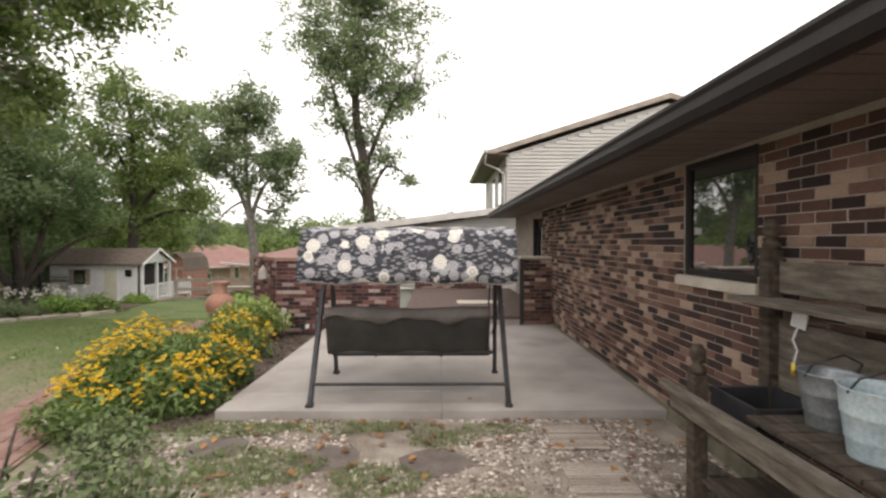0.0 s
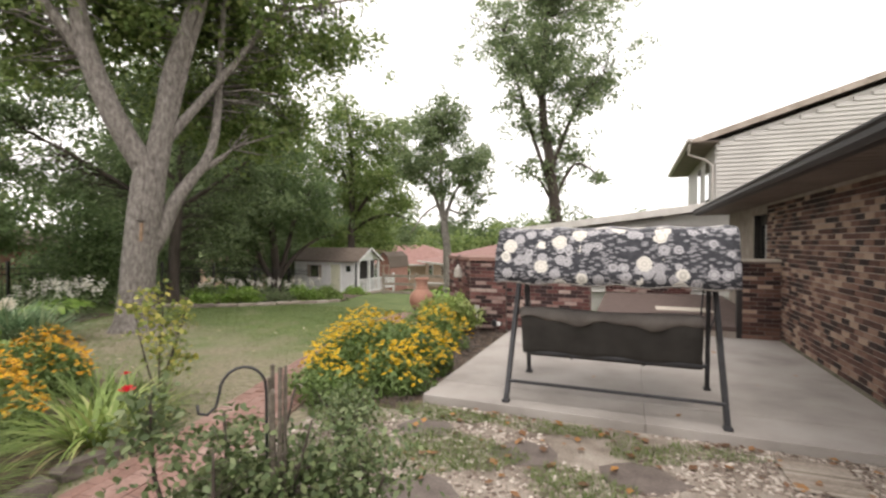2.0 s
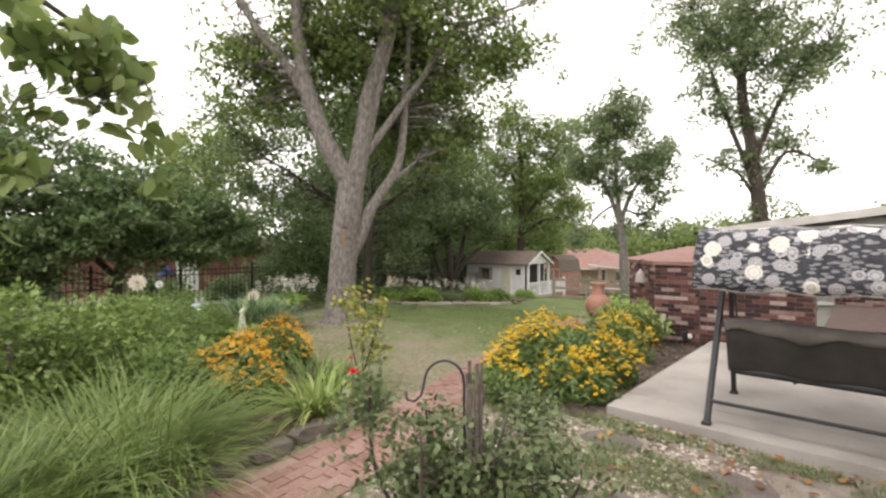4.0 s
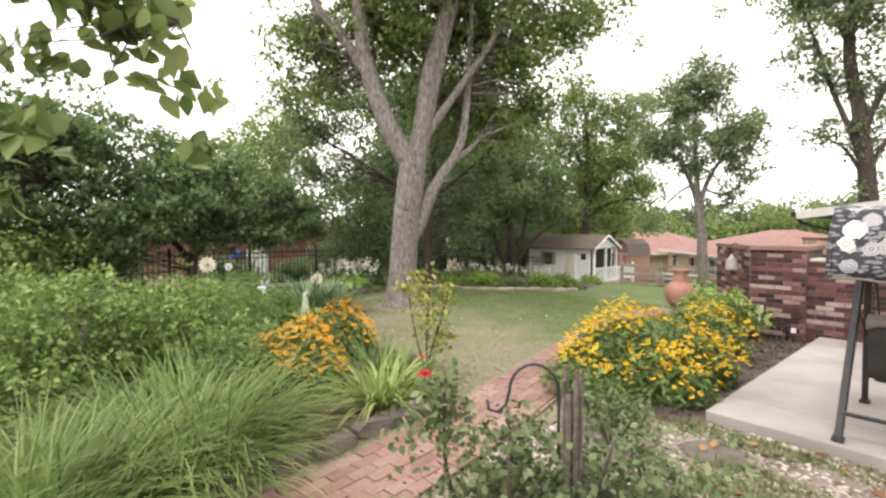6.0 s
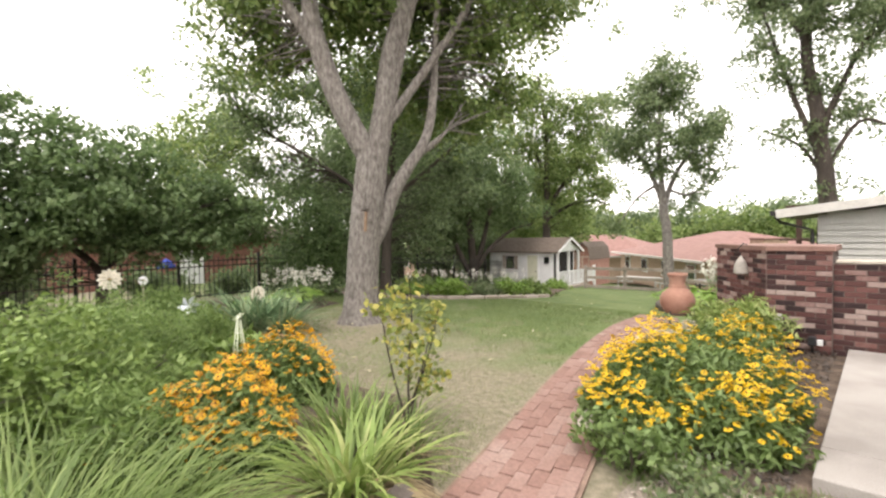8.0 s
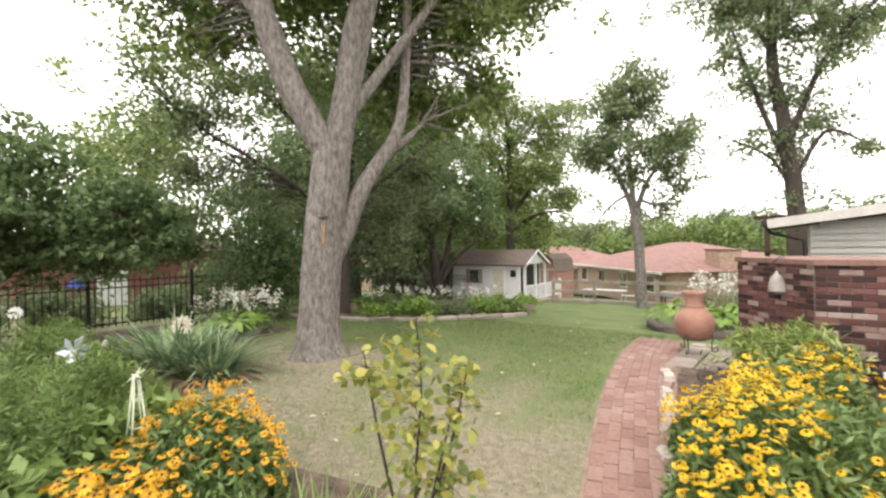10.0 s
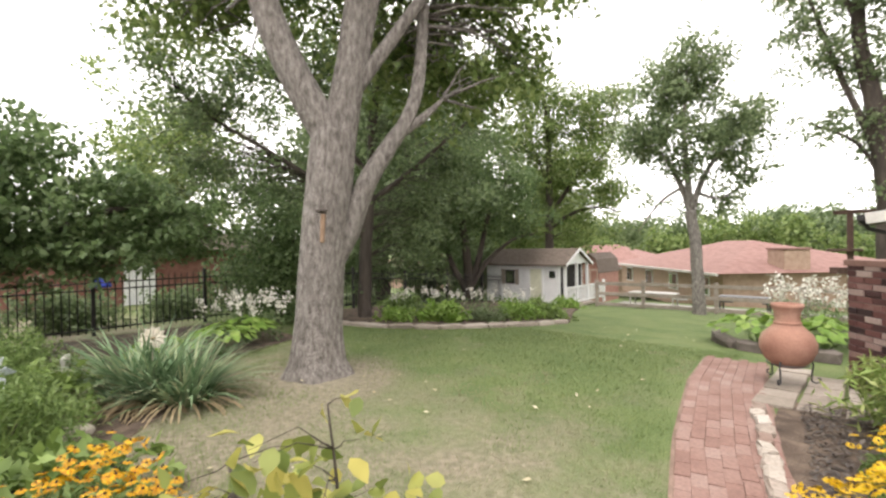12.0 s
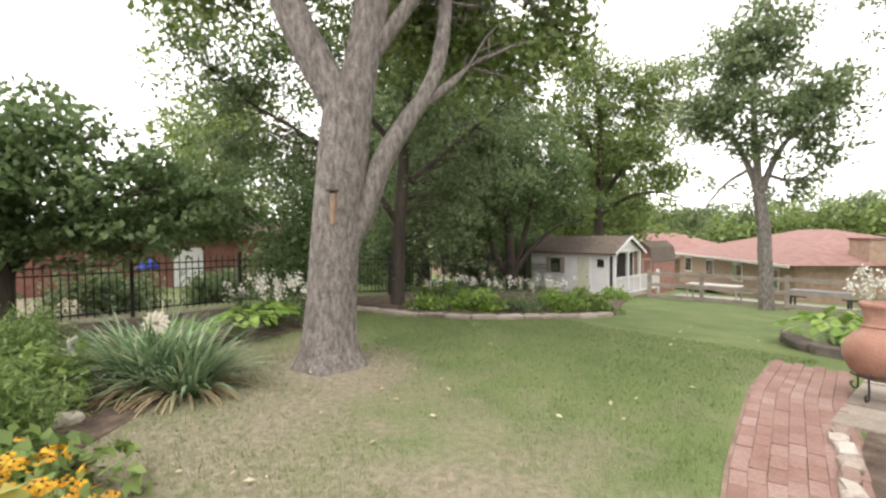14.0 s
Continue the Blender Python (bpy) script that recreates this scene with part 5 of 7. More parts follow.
def barn():
    z = ground_z(-12, 24)
    b = thing("barn_shed", (-13.25, 24.2, z), "small red-brown barn shed with a gambrel roof and braced doors", "shed")
    b.scale = (0.62, 0.8, 0.92)
    red = material("faded_red_boards", [(0.27, 0.13, 0.1), (0.37, 0.2, 0.155)], 0.85, 5, 0.3, 40)
    sh = [(-0.7, 0), (-0.7, 1.5), (-0.5, 2.15), (0, 2.45), (0.5, 2.15), (0.7, 1.5), (0.7, 0)]
    vs = [(x, y, q) for y in (0, 2.8) for x, q in sh]
    part("wall", mesh_from("wall", vs, [tuple(range(7)), tuple(range(13, 6, -1))] + [(i, (i + 1) % 7, 7 + (i + 1) % 7, 7 + i) for i in range(7)], red), red, b)
    for i in range(1, 5):
        (xa, za), (xb, zb) = sh[i], sh[i + 1]
        q = [(xa * 1.06, -0.15, za), (xb * 1.06, -0.15, zb), (xb * 1.06, 2.95, zb), (xa * 1.06, 2.95, za)]
        q += [(x, y, w + 0.06) for x, y, w in q]
        part("roof", mesh_from("roof", q, [(0, 1, 2, 3), (7, 6, 5, 4), (0, 4, 5, 1), (1, 5, 6, 2), (2, 6, 7, 3), (3, 7, 4, 0)], M_SHINGLE), M_SHINGLE, b)
    cream = material("tan_trim", [(0.42, 0.32, 0.25), (0.5, 0.4, 0.32)], 0.7)
    for x0 in (-0.61, 0.01):
        dr = part("door", box(x0, x0 + 0.6, -0.03, -0.002, 0.1, 1.7, 0.005), red, b)
        for q in ((x0, x0 + 0.06, 0.1, 1.7), (x0 + 0.54, x0 + 0.6, 0.1, 1.7), (x0 + 0.06, x0 + 0.54, 0.1, 0.18), (x0 + 0.06, x0 + 0.54, 0.86, 0.94), (x0 + 0.06, x0 + 0.54, 1.62, 1.7)):
            part("batten", box(q[0], q[1], -0.05, -0.032, q[2], q[3]), cream, dr)


barn()


def rail_fence():
    f = thing("rail_fence", (0, 0, 0), "weathered three-rail wooden fence at the end of the lawn", "fence")
    xs = [-11.7, -9.9, -7.5, -5.1, -2.7, -0.3]
    y = 21.4
    for x in xs:
        g = ground_z(x, y)
        part("post", box(x - 0.06, x + 0.06, y - 0.06, y + 0.06, g - 0.1, g + 1.05, 0.01), M_RAIL, f)
    for a, b in zip(xs, xs[1:]):
        g = ground_z(a, y)
        for h in (0.12, 0.52, 0.92):
            part("rail", beam((a, y - 0.075, g + h), (b, y - 0.075, g + h + 0.01), 0.035, 0.13, 0.006), M_RAIL, f)


rail_fence()


def iron_fence():
    f = thing("iron_fence", (-15.6, 0, 0), "black wrought-iron picket fence along the garden", "fence")
    picket = mesh_from("picket", *tube_data([(0, 0, 0.06), (0, 0, 1.16), (0, 0, 1.25)], [0.011, 0.011, 0.002], 4), M_FENCE)
    y = -3.0
    while y < 19:
        g = ground_z(-15.6, y)
        part("post", box(-0.035, 0.035, y - 0.035, y + 0.035, g - 0.1, g + 1.3, 0.005), M_FENCE, f)
        g2 = ground_z(-15.6, y + 2.2)
        for h in (0.14, 0.95, 1.1):
            part("rail", beam((0, y, g + h), (0, y + 2.2, g2 + h), 0.03, 0.03, 0), M_FENCE, f)
        for i in range(1, 17):
            u = i / 17
            ob = part("picket", picket, M_FENCE, f)
            ob.location = (0, y + 2.2 * u, lerp(g, g2, u))
        y += 2.2


iron_fence()

# ---- neighbouring houses and the land behind ----


def hip_house(at, w, d, wall_h, roof_h, label, chimney=None, wall=M_TAN, roof_m=M_SHINGLE_R, turn=0):
    h = thing("house", at, label, "house")
    h.rotation_euler[2] = radians(turn)
    part("wall", box(0, w, 0, d, 0, wall_h), wall, h)
    e = 0.6
    r0, r1 = d * 0.55, w - d * 0.55
    vs = [(-e, -e, wall_h), (w + e, -e, wall_h), (w + e, d + e, wall_h), (-e, d + e, wall_h), (r0, d / 2, wall_h + roof_h), (r1, d / 2, wall_h + roof_h)]
    part("roof", mesh_from("roof", vs, [(0, 1, 5, 4), (1, 2, 5), (2, 3, 4, 5), (3, 0, 4), (3, 2, 1, 0)], roof_m), roof_m, h)
    part("gutter", box(-e, w + e, -e - 0.1, -e, wall_h - 0.12, wall_h + 0.02), M_FASCIA, h)
    part("gutter", box(-e - 0.1, -e, -e, d + e, wall_h - 0.12, wall_h + 0.02), M_FASCIA, h)
    nwin = max(2, int(w / 3.2))
    for i in range(nwin):
        x = (i + 0.5) * w / nwin
        fr = part("window", box(x - 0.6, x + 0.6, -0.06, 0.0, 1.0, 2.1, 0.01), M_WHITE, h)
        part("pane", box(x - 0.53, x + 0.53, -0.07, -0.062, 1.07, 2.03), M_GLASS, fr)
    if chimney:
        cx, cy = chimney
        part("chimney", box(cx, cx + 1.35, cy, cy + 1.4, 0, wall_h + roof_h * 0.7, 0.02), M_TAN, h)
        part("chimney_cap", box(cx - 0.06, cx + 1.41, cy - 0.06, cy + 1.46, wall_h + roof_h * 0.7, wall_h + roof_h * 0.7 + 0.1, 0.02), M_SHINGLE_R, h)
    return h


hip_house((-19.4, 43.9, -2.55), 15.1, 11, 2.4, 1.75, "tan brick ranch house with a broad red-brown hip roof", (13.9, 3.2), turn=-49)
hip_house((-31, 45, -3.2), 14, 9, 2.6, 2.0, "distant ranch house with a salmon-red roof")
hip_house((-44, 38, -3.0), 10, 8, 2.6, 2.0, "distant house with a red roof among trees")
hip_house((-29, 3.5, -1.0), 5.5, 12, 2.6, 1.6, "red-brown brick neighbour house behind the iron fence", None, material("neighbour_brick", [(0.19, 0.085, 0.065), (0.27, 0.135, 0.105)], 0.9, 5, 0.4, 40), M_SHINGLE)
nd = thing("door_2", (-23.48, 8.2, -0.95), "white door of the neighbour house", "door", kind="structure")
part("door_leaf", box(0, 0.05, 0, 1.0, 0, 2.05, 0.01), M_WHITE, nd)
bin_ = thing("patio_umbrella", (-20.5, 6.9, -0.85), "folded blue patio umbrella in the neighbour garden", "umbrella")
tube([(0, 0, 0), (0, 0, 1.72)], 0.025, M_STEEL, "pole", bin_, 8)
M_BLUE = material("blue_cloth", [(0.015, 0.03, 0.22), (0.03, 0.06, 0.34)], 0.8)
lathe([(0.02, 1.75), (0.2, 1.62), (0.3, 1.48), (0.31, 1.42), (0.06, 1.46)], M_BLUE, "canopy", bin_, 12)
road = structure("road", box(-13, 30, 24.6, 27.6, -1.72, -1.42), material("asphalt", [(0.27, 0.255, 0.235), (0.35, 0.335, 0.315)], 0.95, 3, 0.3, 60), "pale grey lane behind the rail fence", "road")


def lane_table(at, w, mat, label):
    c = thing("garden_table", at, label, "table")
    part("tabletop", box(-w / 2, w / 2, -0.4, 0.4, 0.7, 0.75, 0.01), mat, c)
    for x in (-w / 2 + 0.08, w / 2 - 0.08):
        for y in (-0.33, 0.33):
            part("leg", box(x - 0.03, x + 0.03, y - 0.03, y + 0.03, 0, 0.7, 0.005), mat, c)
        part("bench", box(x - 0.3, x + 0.3, 0.55, 0.85, 0.4, 0.45, 0.01), mat, c)


lane_table((-10.9, 25.6, -1.42), 2.0, M_SIDING, "white garden table standing on the lane")
lane_table((-7.4, 25.8, -1.42), 1.8, M_STEEL, "dark garden table standing on the lane")
lamp = thing("street_lamp", (-12.8, 77, -3.3), "pale metal street lamp beyond the houses", "lamp")
tube([(0, 0, 0), (0, 0, 6.4)], 0.1, M_FASCIA, "pole", lamp, 8)
tube([(0, 0, 6.3), (0.8, 0, 6.7), (1.8, 0, 6.9)], 0.06, M_FASCIA, "arm", lamp, 6)
part("head", box(1.6, 2.3, -0.15, 0.15, 6.82, 6.95, 0.03), M_FASCIA, lamp)

# ---- planting ----
M_STEM = leaf_mat("green_stem", [(0.06, 0.11, 0.025), (0.1, 0.17, 0.04)], 0.1)
M_DAISY_LEAF = leaf_mat("coneflower_leaf", [(0.085, 0.135, 0.035), (0.15, 0.225, 0.065), (0.24, 0.325, 0.12)])
M_PETAL = leaf_mat("yellow_petal", [(0.58, 0.33, 0.001), (0.7, 0.44, 0.003), (0.78, 0.54, 0.01)], 0.2)
M_PETAL_O = leaf_mat("orange_petal", [(0.42, 0.15, 0.004), (0.62, 0.32, 0.004), (0.72, 0.44, 0.008)], 0.2)
M_CONE = material("dark_cone", [(0.03, 0.016, 0.01), (0.07, 0.035, 0.02)], 0.9, 30)
M_STRAP = leaf_mat("lime_strap_leaf", [(0.16, 0.24, 0.055), (0.27, 0.36, 0.1), (0.42, 0.44, 0.18)], 0.3)
M_STRAP_B = leaf_mat("blue_green_strap_leaf", [(0.09, 0.165, 0.075), (0.16, 0.26, 0.13), (0.26, 0.36, 0.2), (0.42, 0.42, 0.25)], 0.25)
M_ORN = leaf_mat("ornamental_grass_leaf", [(0.095, 0.155, 0.035), (0.17, 0.245, 0.065), (0.27, 0.34, 0.12)], 0.35)
M_STRAW = leaf_mat("withered_leaf", [(0.26, 0.19, 0.11), (0.42, 0.33, 0.2)], 0.2)
M_FERN = leaf_mat("feathery_leaf", [(0.1, 0.165, 0.04), (0.18, 0.265, 0.075), (0.27, 0.36, 0.13)], 0.4)
M_HOSTA = leaf_mat("hosta_leaf", [(0.13, 0.24, 0.035), (0.21, 0.34, 0.06), (0.33, 0.44, 0.12)], 0.35)
M_ROSE_LEAF = leaf_mat("rose_leaf", [(0.065, 0.1, 0.035), (0.12, 0.165, 0.065), (0.2, 0.235, 0.11)], 0.25)
M_YELLOW_LEAF = leaf_mat("yellowing_leaf", [(0.14, 0.2, 0.05), (0.29, 0.33, 0.085), (0.55, 0.48, 0.13)], 0.4)
M_WHITE_PETAL = leaf_mat("white_petal", [(0.65, 0.62, 0.54), (0.8, 0.78, 0.72)], 0.25)
M_RED_PETAL = material("red_petal", [(0.5, 0.006, 0.02), (0.72, 0.02, 0.05)], 0.5, 20, 0.1, 60, translucent=0.2)


def scatter(rng, n, rx, ry):
    a = rng.random(n) * 2 * np.pi
    r = np.sqrt(rng.random(n))
    lump = 1 + 0.12 * np.sin(3 * a + 1) + 0.08 * np.sin(7 * a)
    return np.stack([np.cos(a) * r * rx * lump, np.sin(a) * r * ry * lump, np.zeros(n)], axis=1), r


def stems_mesh(name, a, b, mat, rng, width=0.005):
    n = len(a)
    d = b - a
    return blades_mesh(name, a, d, np.linalg.norm(d, axis=1), np.full(n, width), mat, bend=0.0, segs=2)


def daisy_clump(at, rx, ry, h, n, seed, petal, label, size=0.05, leaves=12):
    rng = np.random.default_rng(seed)
    root = thing("coneflower_clump", at, label, "flowers")
    p, r = scatter(rng, n, rx, ry)
    tops = p.copy()
    tops[:, :2] *= 1.08
    bumpy = np.array([noise.noise((a * 2.2 + seed, b * 2.2, 1.0)) for a, b in p[:, :2]])
    tops[:, 2] = h * (1.0 - 0.6 * r ** 2.4) * (0.74 + 0.36 * rng.random(n)) * (1 + 0.3 * bumpy)
    # gaps where the foliage shows through
    stay = bumpy > -0.22 + 0.1 * rng.random(n)
    p, r, tops = p[stay], r[stay], tops[stay]
    n = len(p)
    base = p * 0.75
    part("stalk", stems_mesh("stalk", base, tops - np.array([0, 0, 0.01]), M_STEM, rng), M_STEM, root)["kind"] = "stuff"
    m = n * leaves
    q, rr = scatter(rng, m, rx * 0.98, ry * 0.98)
    q[:, 2] = rng.random(m) ** 0.9 * h * (0.88 - 0.55 * rr ** 2.4)
    dirs = np.concatenate([rng.normal(size=(m, 2)), 0.5 + 0.4 * rng.random((m, 1))], axis=1)
    part("foliage", leaves_mesh("foliage", q, 0.1 * (0.6 + 0.7 * rng.random(m)), M_DAISY_LEAF, rng, 0.5, 0.26, 0.0, dirs), M_DAISY_LEAF, root)["kind"] = "stuff"
    # flower heads: ten petals round a dark cone, each head tilted its own way
    k = 10
    tilt = rng.normal(size=(n, 3)) * 0.35
    tilt[:, 2] += 1
    tilt[:, :2] += p[:, :2] * 0.3
    tilt /= np.linalg.norm(tilt, axis=1)[:, None]
    ref = np.cross(tilt, rng.normal(size=(n, 3)))
    ref /= np.linalg.norm(ref, axis=1)[:, None]
    oth = np.cross(tilt, ref)
    sz = size * (0.7 + 0.5 * rng.random(n))
    cs, ds, ss = [], [], []
    for i in range(k):
        a = 2 * np.pi * i / k
        d = ref * np.cos(a) + oth * np.sin(a) - tilt * 0.3
        cs.append(tops + d * (sz * 0.32)[:, None])
        ds.append(d)
        ss.append(sz * 0.55)
    C, D, S = np.concatenate(cs), np.concatenate(ds), np.concatenate(ss)
    # petals are laid with their width across the flower face
    N = np.tile(tilt, (k, 1))
    s = np.cross(D, N)
    s /= np.linalg.norm(s, axis=1)[:, None]
    L = S[:, None]
    D = D / np.linalg.norm(D, axis=1)[:, None]
    verts = np.stack([C - D * L * 0.5, C + D * L * 0.15 - s * L * 0.2, C + D * L * 0.5, C + D * L * 0.15 + s * L * 0.2], axis=1).reshape(-1, 3)
    c4 = len(C)
    me = bpy.data.meshes.new("blossom")
    me.vertices.add(c4 * 4)
    me.vertices.foreach_set("co", verts.astype(np.float32).ravel())
    me.loops.add(c4 * 4)
    me.loops.foreach_set("vertex_index", np.arange(c4 * 4, dtype=np.int32))
    me.polygons.add(c4)
    me.polygons.foreach_set("loop_start", np.arange(0, c4 * 4, 4, dtype=np.int32))
    me.materials.append(petal)
    me.update(calc_edges=True)
    part("blossom", me, petal, root)["kind"] = "stuff"
    v, f = [], []
    for t, u, z in zip(tops, tilt, sz):
        o = Vector(t)
        w = Vector(u)
        q2 = w.to_track_quat("Z", "Y")
        kk = len(v)
        v.extend([o + q2 @ Vector((math.cos(j * 1.257) * z * 0.14, math.sin(j * 1.257) * z * 0.14, 0)) for j in range(5)])
        v.append(o + w * z * 0.2)
        f.extend([(kk + j, kk + (j + 1) % 5, kk + 5) for j in range(5)])
    part("seed_cone", mesh_from("seed_cone", v, f, M_CONE), M_CONE, root)["kind"] = "stuff"
    return root


def strap_clump(name, at, n, length, width, mat, seed, label, radius=0.2, lean=0.8, bend=0.45, dead=0.12, category="plant", rx=None, ry=None, segs=5):
    rng = np.random.default_rng(seed)
    root = thing(name, at, label, category)
    p, r = scatter(rng, n, rx or radius, ry or radius)
    out = p / (np.linalg.norm(p, axis=1)[:, None] + 1e-6)
    d = out * (lean * (0.25 + r[:, None])) + rng.normal(size=(n, 3)) * 0.32
    d[:, 2] = 1.0
    L = length * (0.55 + 0.6 * rng.random(n))
    part("foliage", blades_mesh("foliage", p, d, L, width * (0.7 + 0.6 * rng.random(n)), mat, bend=bend * (0.5 + rng.random(n)), segs=segs), mat, root)["kind"] = "stuff"
    k = int(n * dead)
    if k:
        p2, r2 = scatter(rng, k, (rx or radius) * 1.1, (ry or radius) * 1.1)
        d2 = p2 / (np.linalg.norm(p2, axis=1)[:, None] + 1e-6) * 1.4
        d2[:, 2] = 0.55
        p2[:, 2] = 0.02
        part("withered_leaves", blades_mesh("withered_leaves", p2, d2, length * (0.5 + 0.4 * rng.random(k)), width * np.ones(k), M_STRAW, bend=np.full(k, 0.75), segs=5), M_STRAW, root)["kind"] = "stuff"
    return root


def leafy(name, at, label, rx, ry, h, n, per, leaf, mat, seed, spread=0.1, bark=M_BARK_D, category="shrub", narrow=0.55, low=0.1, up=0.5, shell=0.45, lump=0.3):
    """A low shrub: branching stems from the ground under a leafy mass."""
    limbs = [[(0, 0, -0.05, 0.02), (0, 0, h * 0.3, 0.015), (0, 0, h * 0.6, 0.008)]]
    rng = random.Random(seed)
    for i in range(5):
        a = rng.uniform(0, 6.28)
        limbs.append([(0.05 * math.cos(a), 0.05 * math.sin(a), 0, 0.014), (rx * 0.35 * math.cos(a), ry * 0.35 * math.sin(a), h * 0.4, 0.01), (rx * 0.7 * math.cos(a), ry * 0.7 * math.sin(a), h * 0.65, 0.005)])
    zc = (low + 1) / 2 * h
    return tree(name, at, label, limbs, [((0, 0, zc), (rx, ry, (1 - low) / 2 * h)), ((rx * 0.35, -ry * 0.2, zc * 1.05), (rx * 0.6, ry * 0.6, (1 - low) / 2 * h)), ((-rx * 0.4, ry * 0.25, zc * 0.95), (rx * 0.55, ry * 0.6, (1 - low) / 2 * h))], n, per, leaf, bark, mat, seed, spread=spread, category=category, twig=3, up=up, narrow=narrow, droop=0.1, shell=shell, lump=lump, flat=0.8)


# coneflowers either side of the brick path
daisy_clump((-3.2, 6.05, 0), 0.8, 0.98, 0.72, 1400, 21, M_PETAL, "dense clump of yellow black-eyed coneflowers beside the patio")
daisy_clump((-2.75, 5.45, 0), 0.5, 0.36, 0.5, 150, 26, M_PETAL, "yellow coneflowers leaning over the patio edge", leaves=14)
daisy_clump((-3.2, 7.45, 0), 0.6, 0.65, 0.66, 420, 22, M_PETAL, "yellow black-eyed coneflowers behind the main clump")
daisy_clump((-5.47, 2.95, 0), 0.62, 0.52, 0.66, 640, 25, M_PETAL_O, "orange-yellow coneflowers beside the daylilies", leaves=16)
daisy_clump((-6.4, 3.95, 0), 0.62, 0.5, 0.62, 440, 23, M_PETAL_O, "orange-yellow coneflowers in the long bed", leaves=16)
daisy_clump((-5.3, 2.55, 0), 0.5, 0.4, 0.52, 220, 24, M_PETAL_O, "sparse orange coneflowers at the bed edge", leaves=20)
leafy("viburnum_shrub", (-3.3, 8.75, 0), "leafy green shrub against the brick pillar", 0.62, 0.5, 0.72, 170, 18, 0.13, M_STRAP, 31, 0.1, narrow=0.2)
strap_clump("daylily_clump", (-4.3, 3.3, 0.02), 140, 0.7, 0.034, M_STRAP, 41, "lime-green arching daylily leaves edging the brick path", 0.2, 0.75, 0.4, 0.35)
strap_clump("daylily_clump", (-4.75, 3.95, 0.02), 130, 0.5, 0.012, M_ORN, 42, "soft green strap leaves at the edge of the lawn", 0.3, 0.5, 0.3, 0.1)
strap_clump("ornamental_grass", (-4.6, 1.75, 0), 1500, 1.0, 0.012, M_ORN, 43, "wide mound of arching ornamental grass", 0.55, 0.9, 0.42, 0.04, "grass", 0.75, 0.65)
strap_clump("ornamental_grass", (-4.1, 0.85, 0), 1100, 0.95, 0.012, M_ORN, 44, "arching ornamental grass beside the path", 0.5, 0.9, 0.42, 0.05, "grass", 0.5, 0.55)
strap_clump("yucca_clump", (-9.75, 5.15, 0), 430, 1.0, 0.034, M_STRAP_B, 45, "blue-green sword-leaved yucca with withered lower leaves", 0.3, 0.62, 0.34, 0.3)
strap_clump("yucca_clump", (-9.2, 5.35, 0), 280, 0.85, 0.032, M_STRAP_B, 46, "grey-green sword-leaved yucca at the lawn edge", 0.25, 0.8, 0.35, 0.3)
strap_clump("ornamental_grass", (-7.7, 2.7, 0), 700, 0.95, 0.014, M_ORN, 47, "tall soft grass among the perennials", 0.5, 0.6, 0.3, 0.05, "grass", 0.8, 0.6)
strap_clump("ornamental_grass", (-8.5, 3.5, 0), 500, 0.85, 0.014, M_ORN, 48, "soft green grass near the yucca", 0.45, 0.6, 0.3, 0.05, "grass", 0.6, 0.5)
strap_clump("ornamental_grass", (-6.3, 2.3, 0), 500, 0.8, 0.014, M_ORN, 49, "soft green grass behind the coneflowers", 0.45, 0.6, 0.35, 0.05, "grass", 0.6, 0.5)
strap_clump("daylily_clump", (-4.45, 3.75, 0.02), 120, 0.5, 0.014, M_ORN, 50, "lime-green strap leaves beside the sapling", 0.25, 0.6, 0.35, 0.2)
strap_clump("daylily_clump", (-5.05, 3.75, 0.02), 140, 0.55, 0.018, M_ORN, 52, "soft green strap leaves among the coneflowers", 0.3, 0.6, 0.3, 0.1)
for k_, (x_, y_, h_) in enumerate(((-6.4, 2.9, 0.5), (-7.1, 3.6, 0.5), (-7.4, 4.1, 0.4), (-9.6, 4.3, 0.5))):
    leafy("broadleaf_perennial", (x_, y_, 0), "broad-leaved fresh green perennial in the long bed", 0.45, 0.4, h_, 90, 16, 0.12, M_LEAF_S, 180 + k_, 0.1, category="plant", low=0.0, up=0.6)
tree("hedge", (-6.7, 1.2, 0), "clipped leafy green hedge along the bed", [[(0, 0, -0.05, 0.03), (0, 0, 0.5, 0.02), (0, 0, 0.9, 0.01)], [(-0.8, 0, 0, 0.03), (-0.8, 0, 0.8, 0.015)], [(0.8, 0, 0, 0.03), (0.8, 0, 0.8, 0.015)]],
     [((0, 0, 0.62), (1.0, 0.7, 0.6)), ((-1.0, -0.3, 0.62), (0.9, 0.7, 0.62)), ((0.7, -0.5, 0.55), (0.7, 0.6, 0.55)), ((0.2, 0.8, 0.58), (0.8, 0.6, 0.58))], 950, 24, 0.06, M_BARK_D, M_LEAF_S, 51, spread=0.1, category="hedge", shell=0.3, lump=0.2, flat=0.8, twig=6)
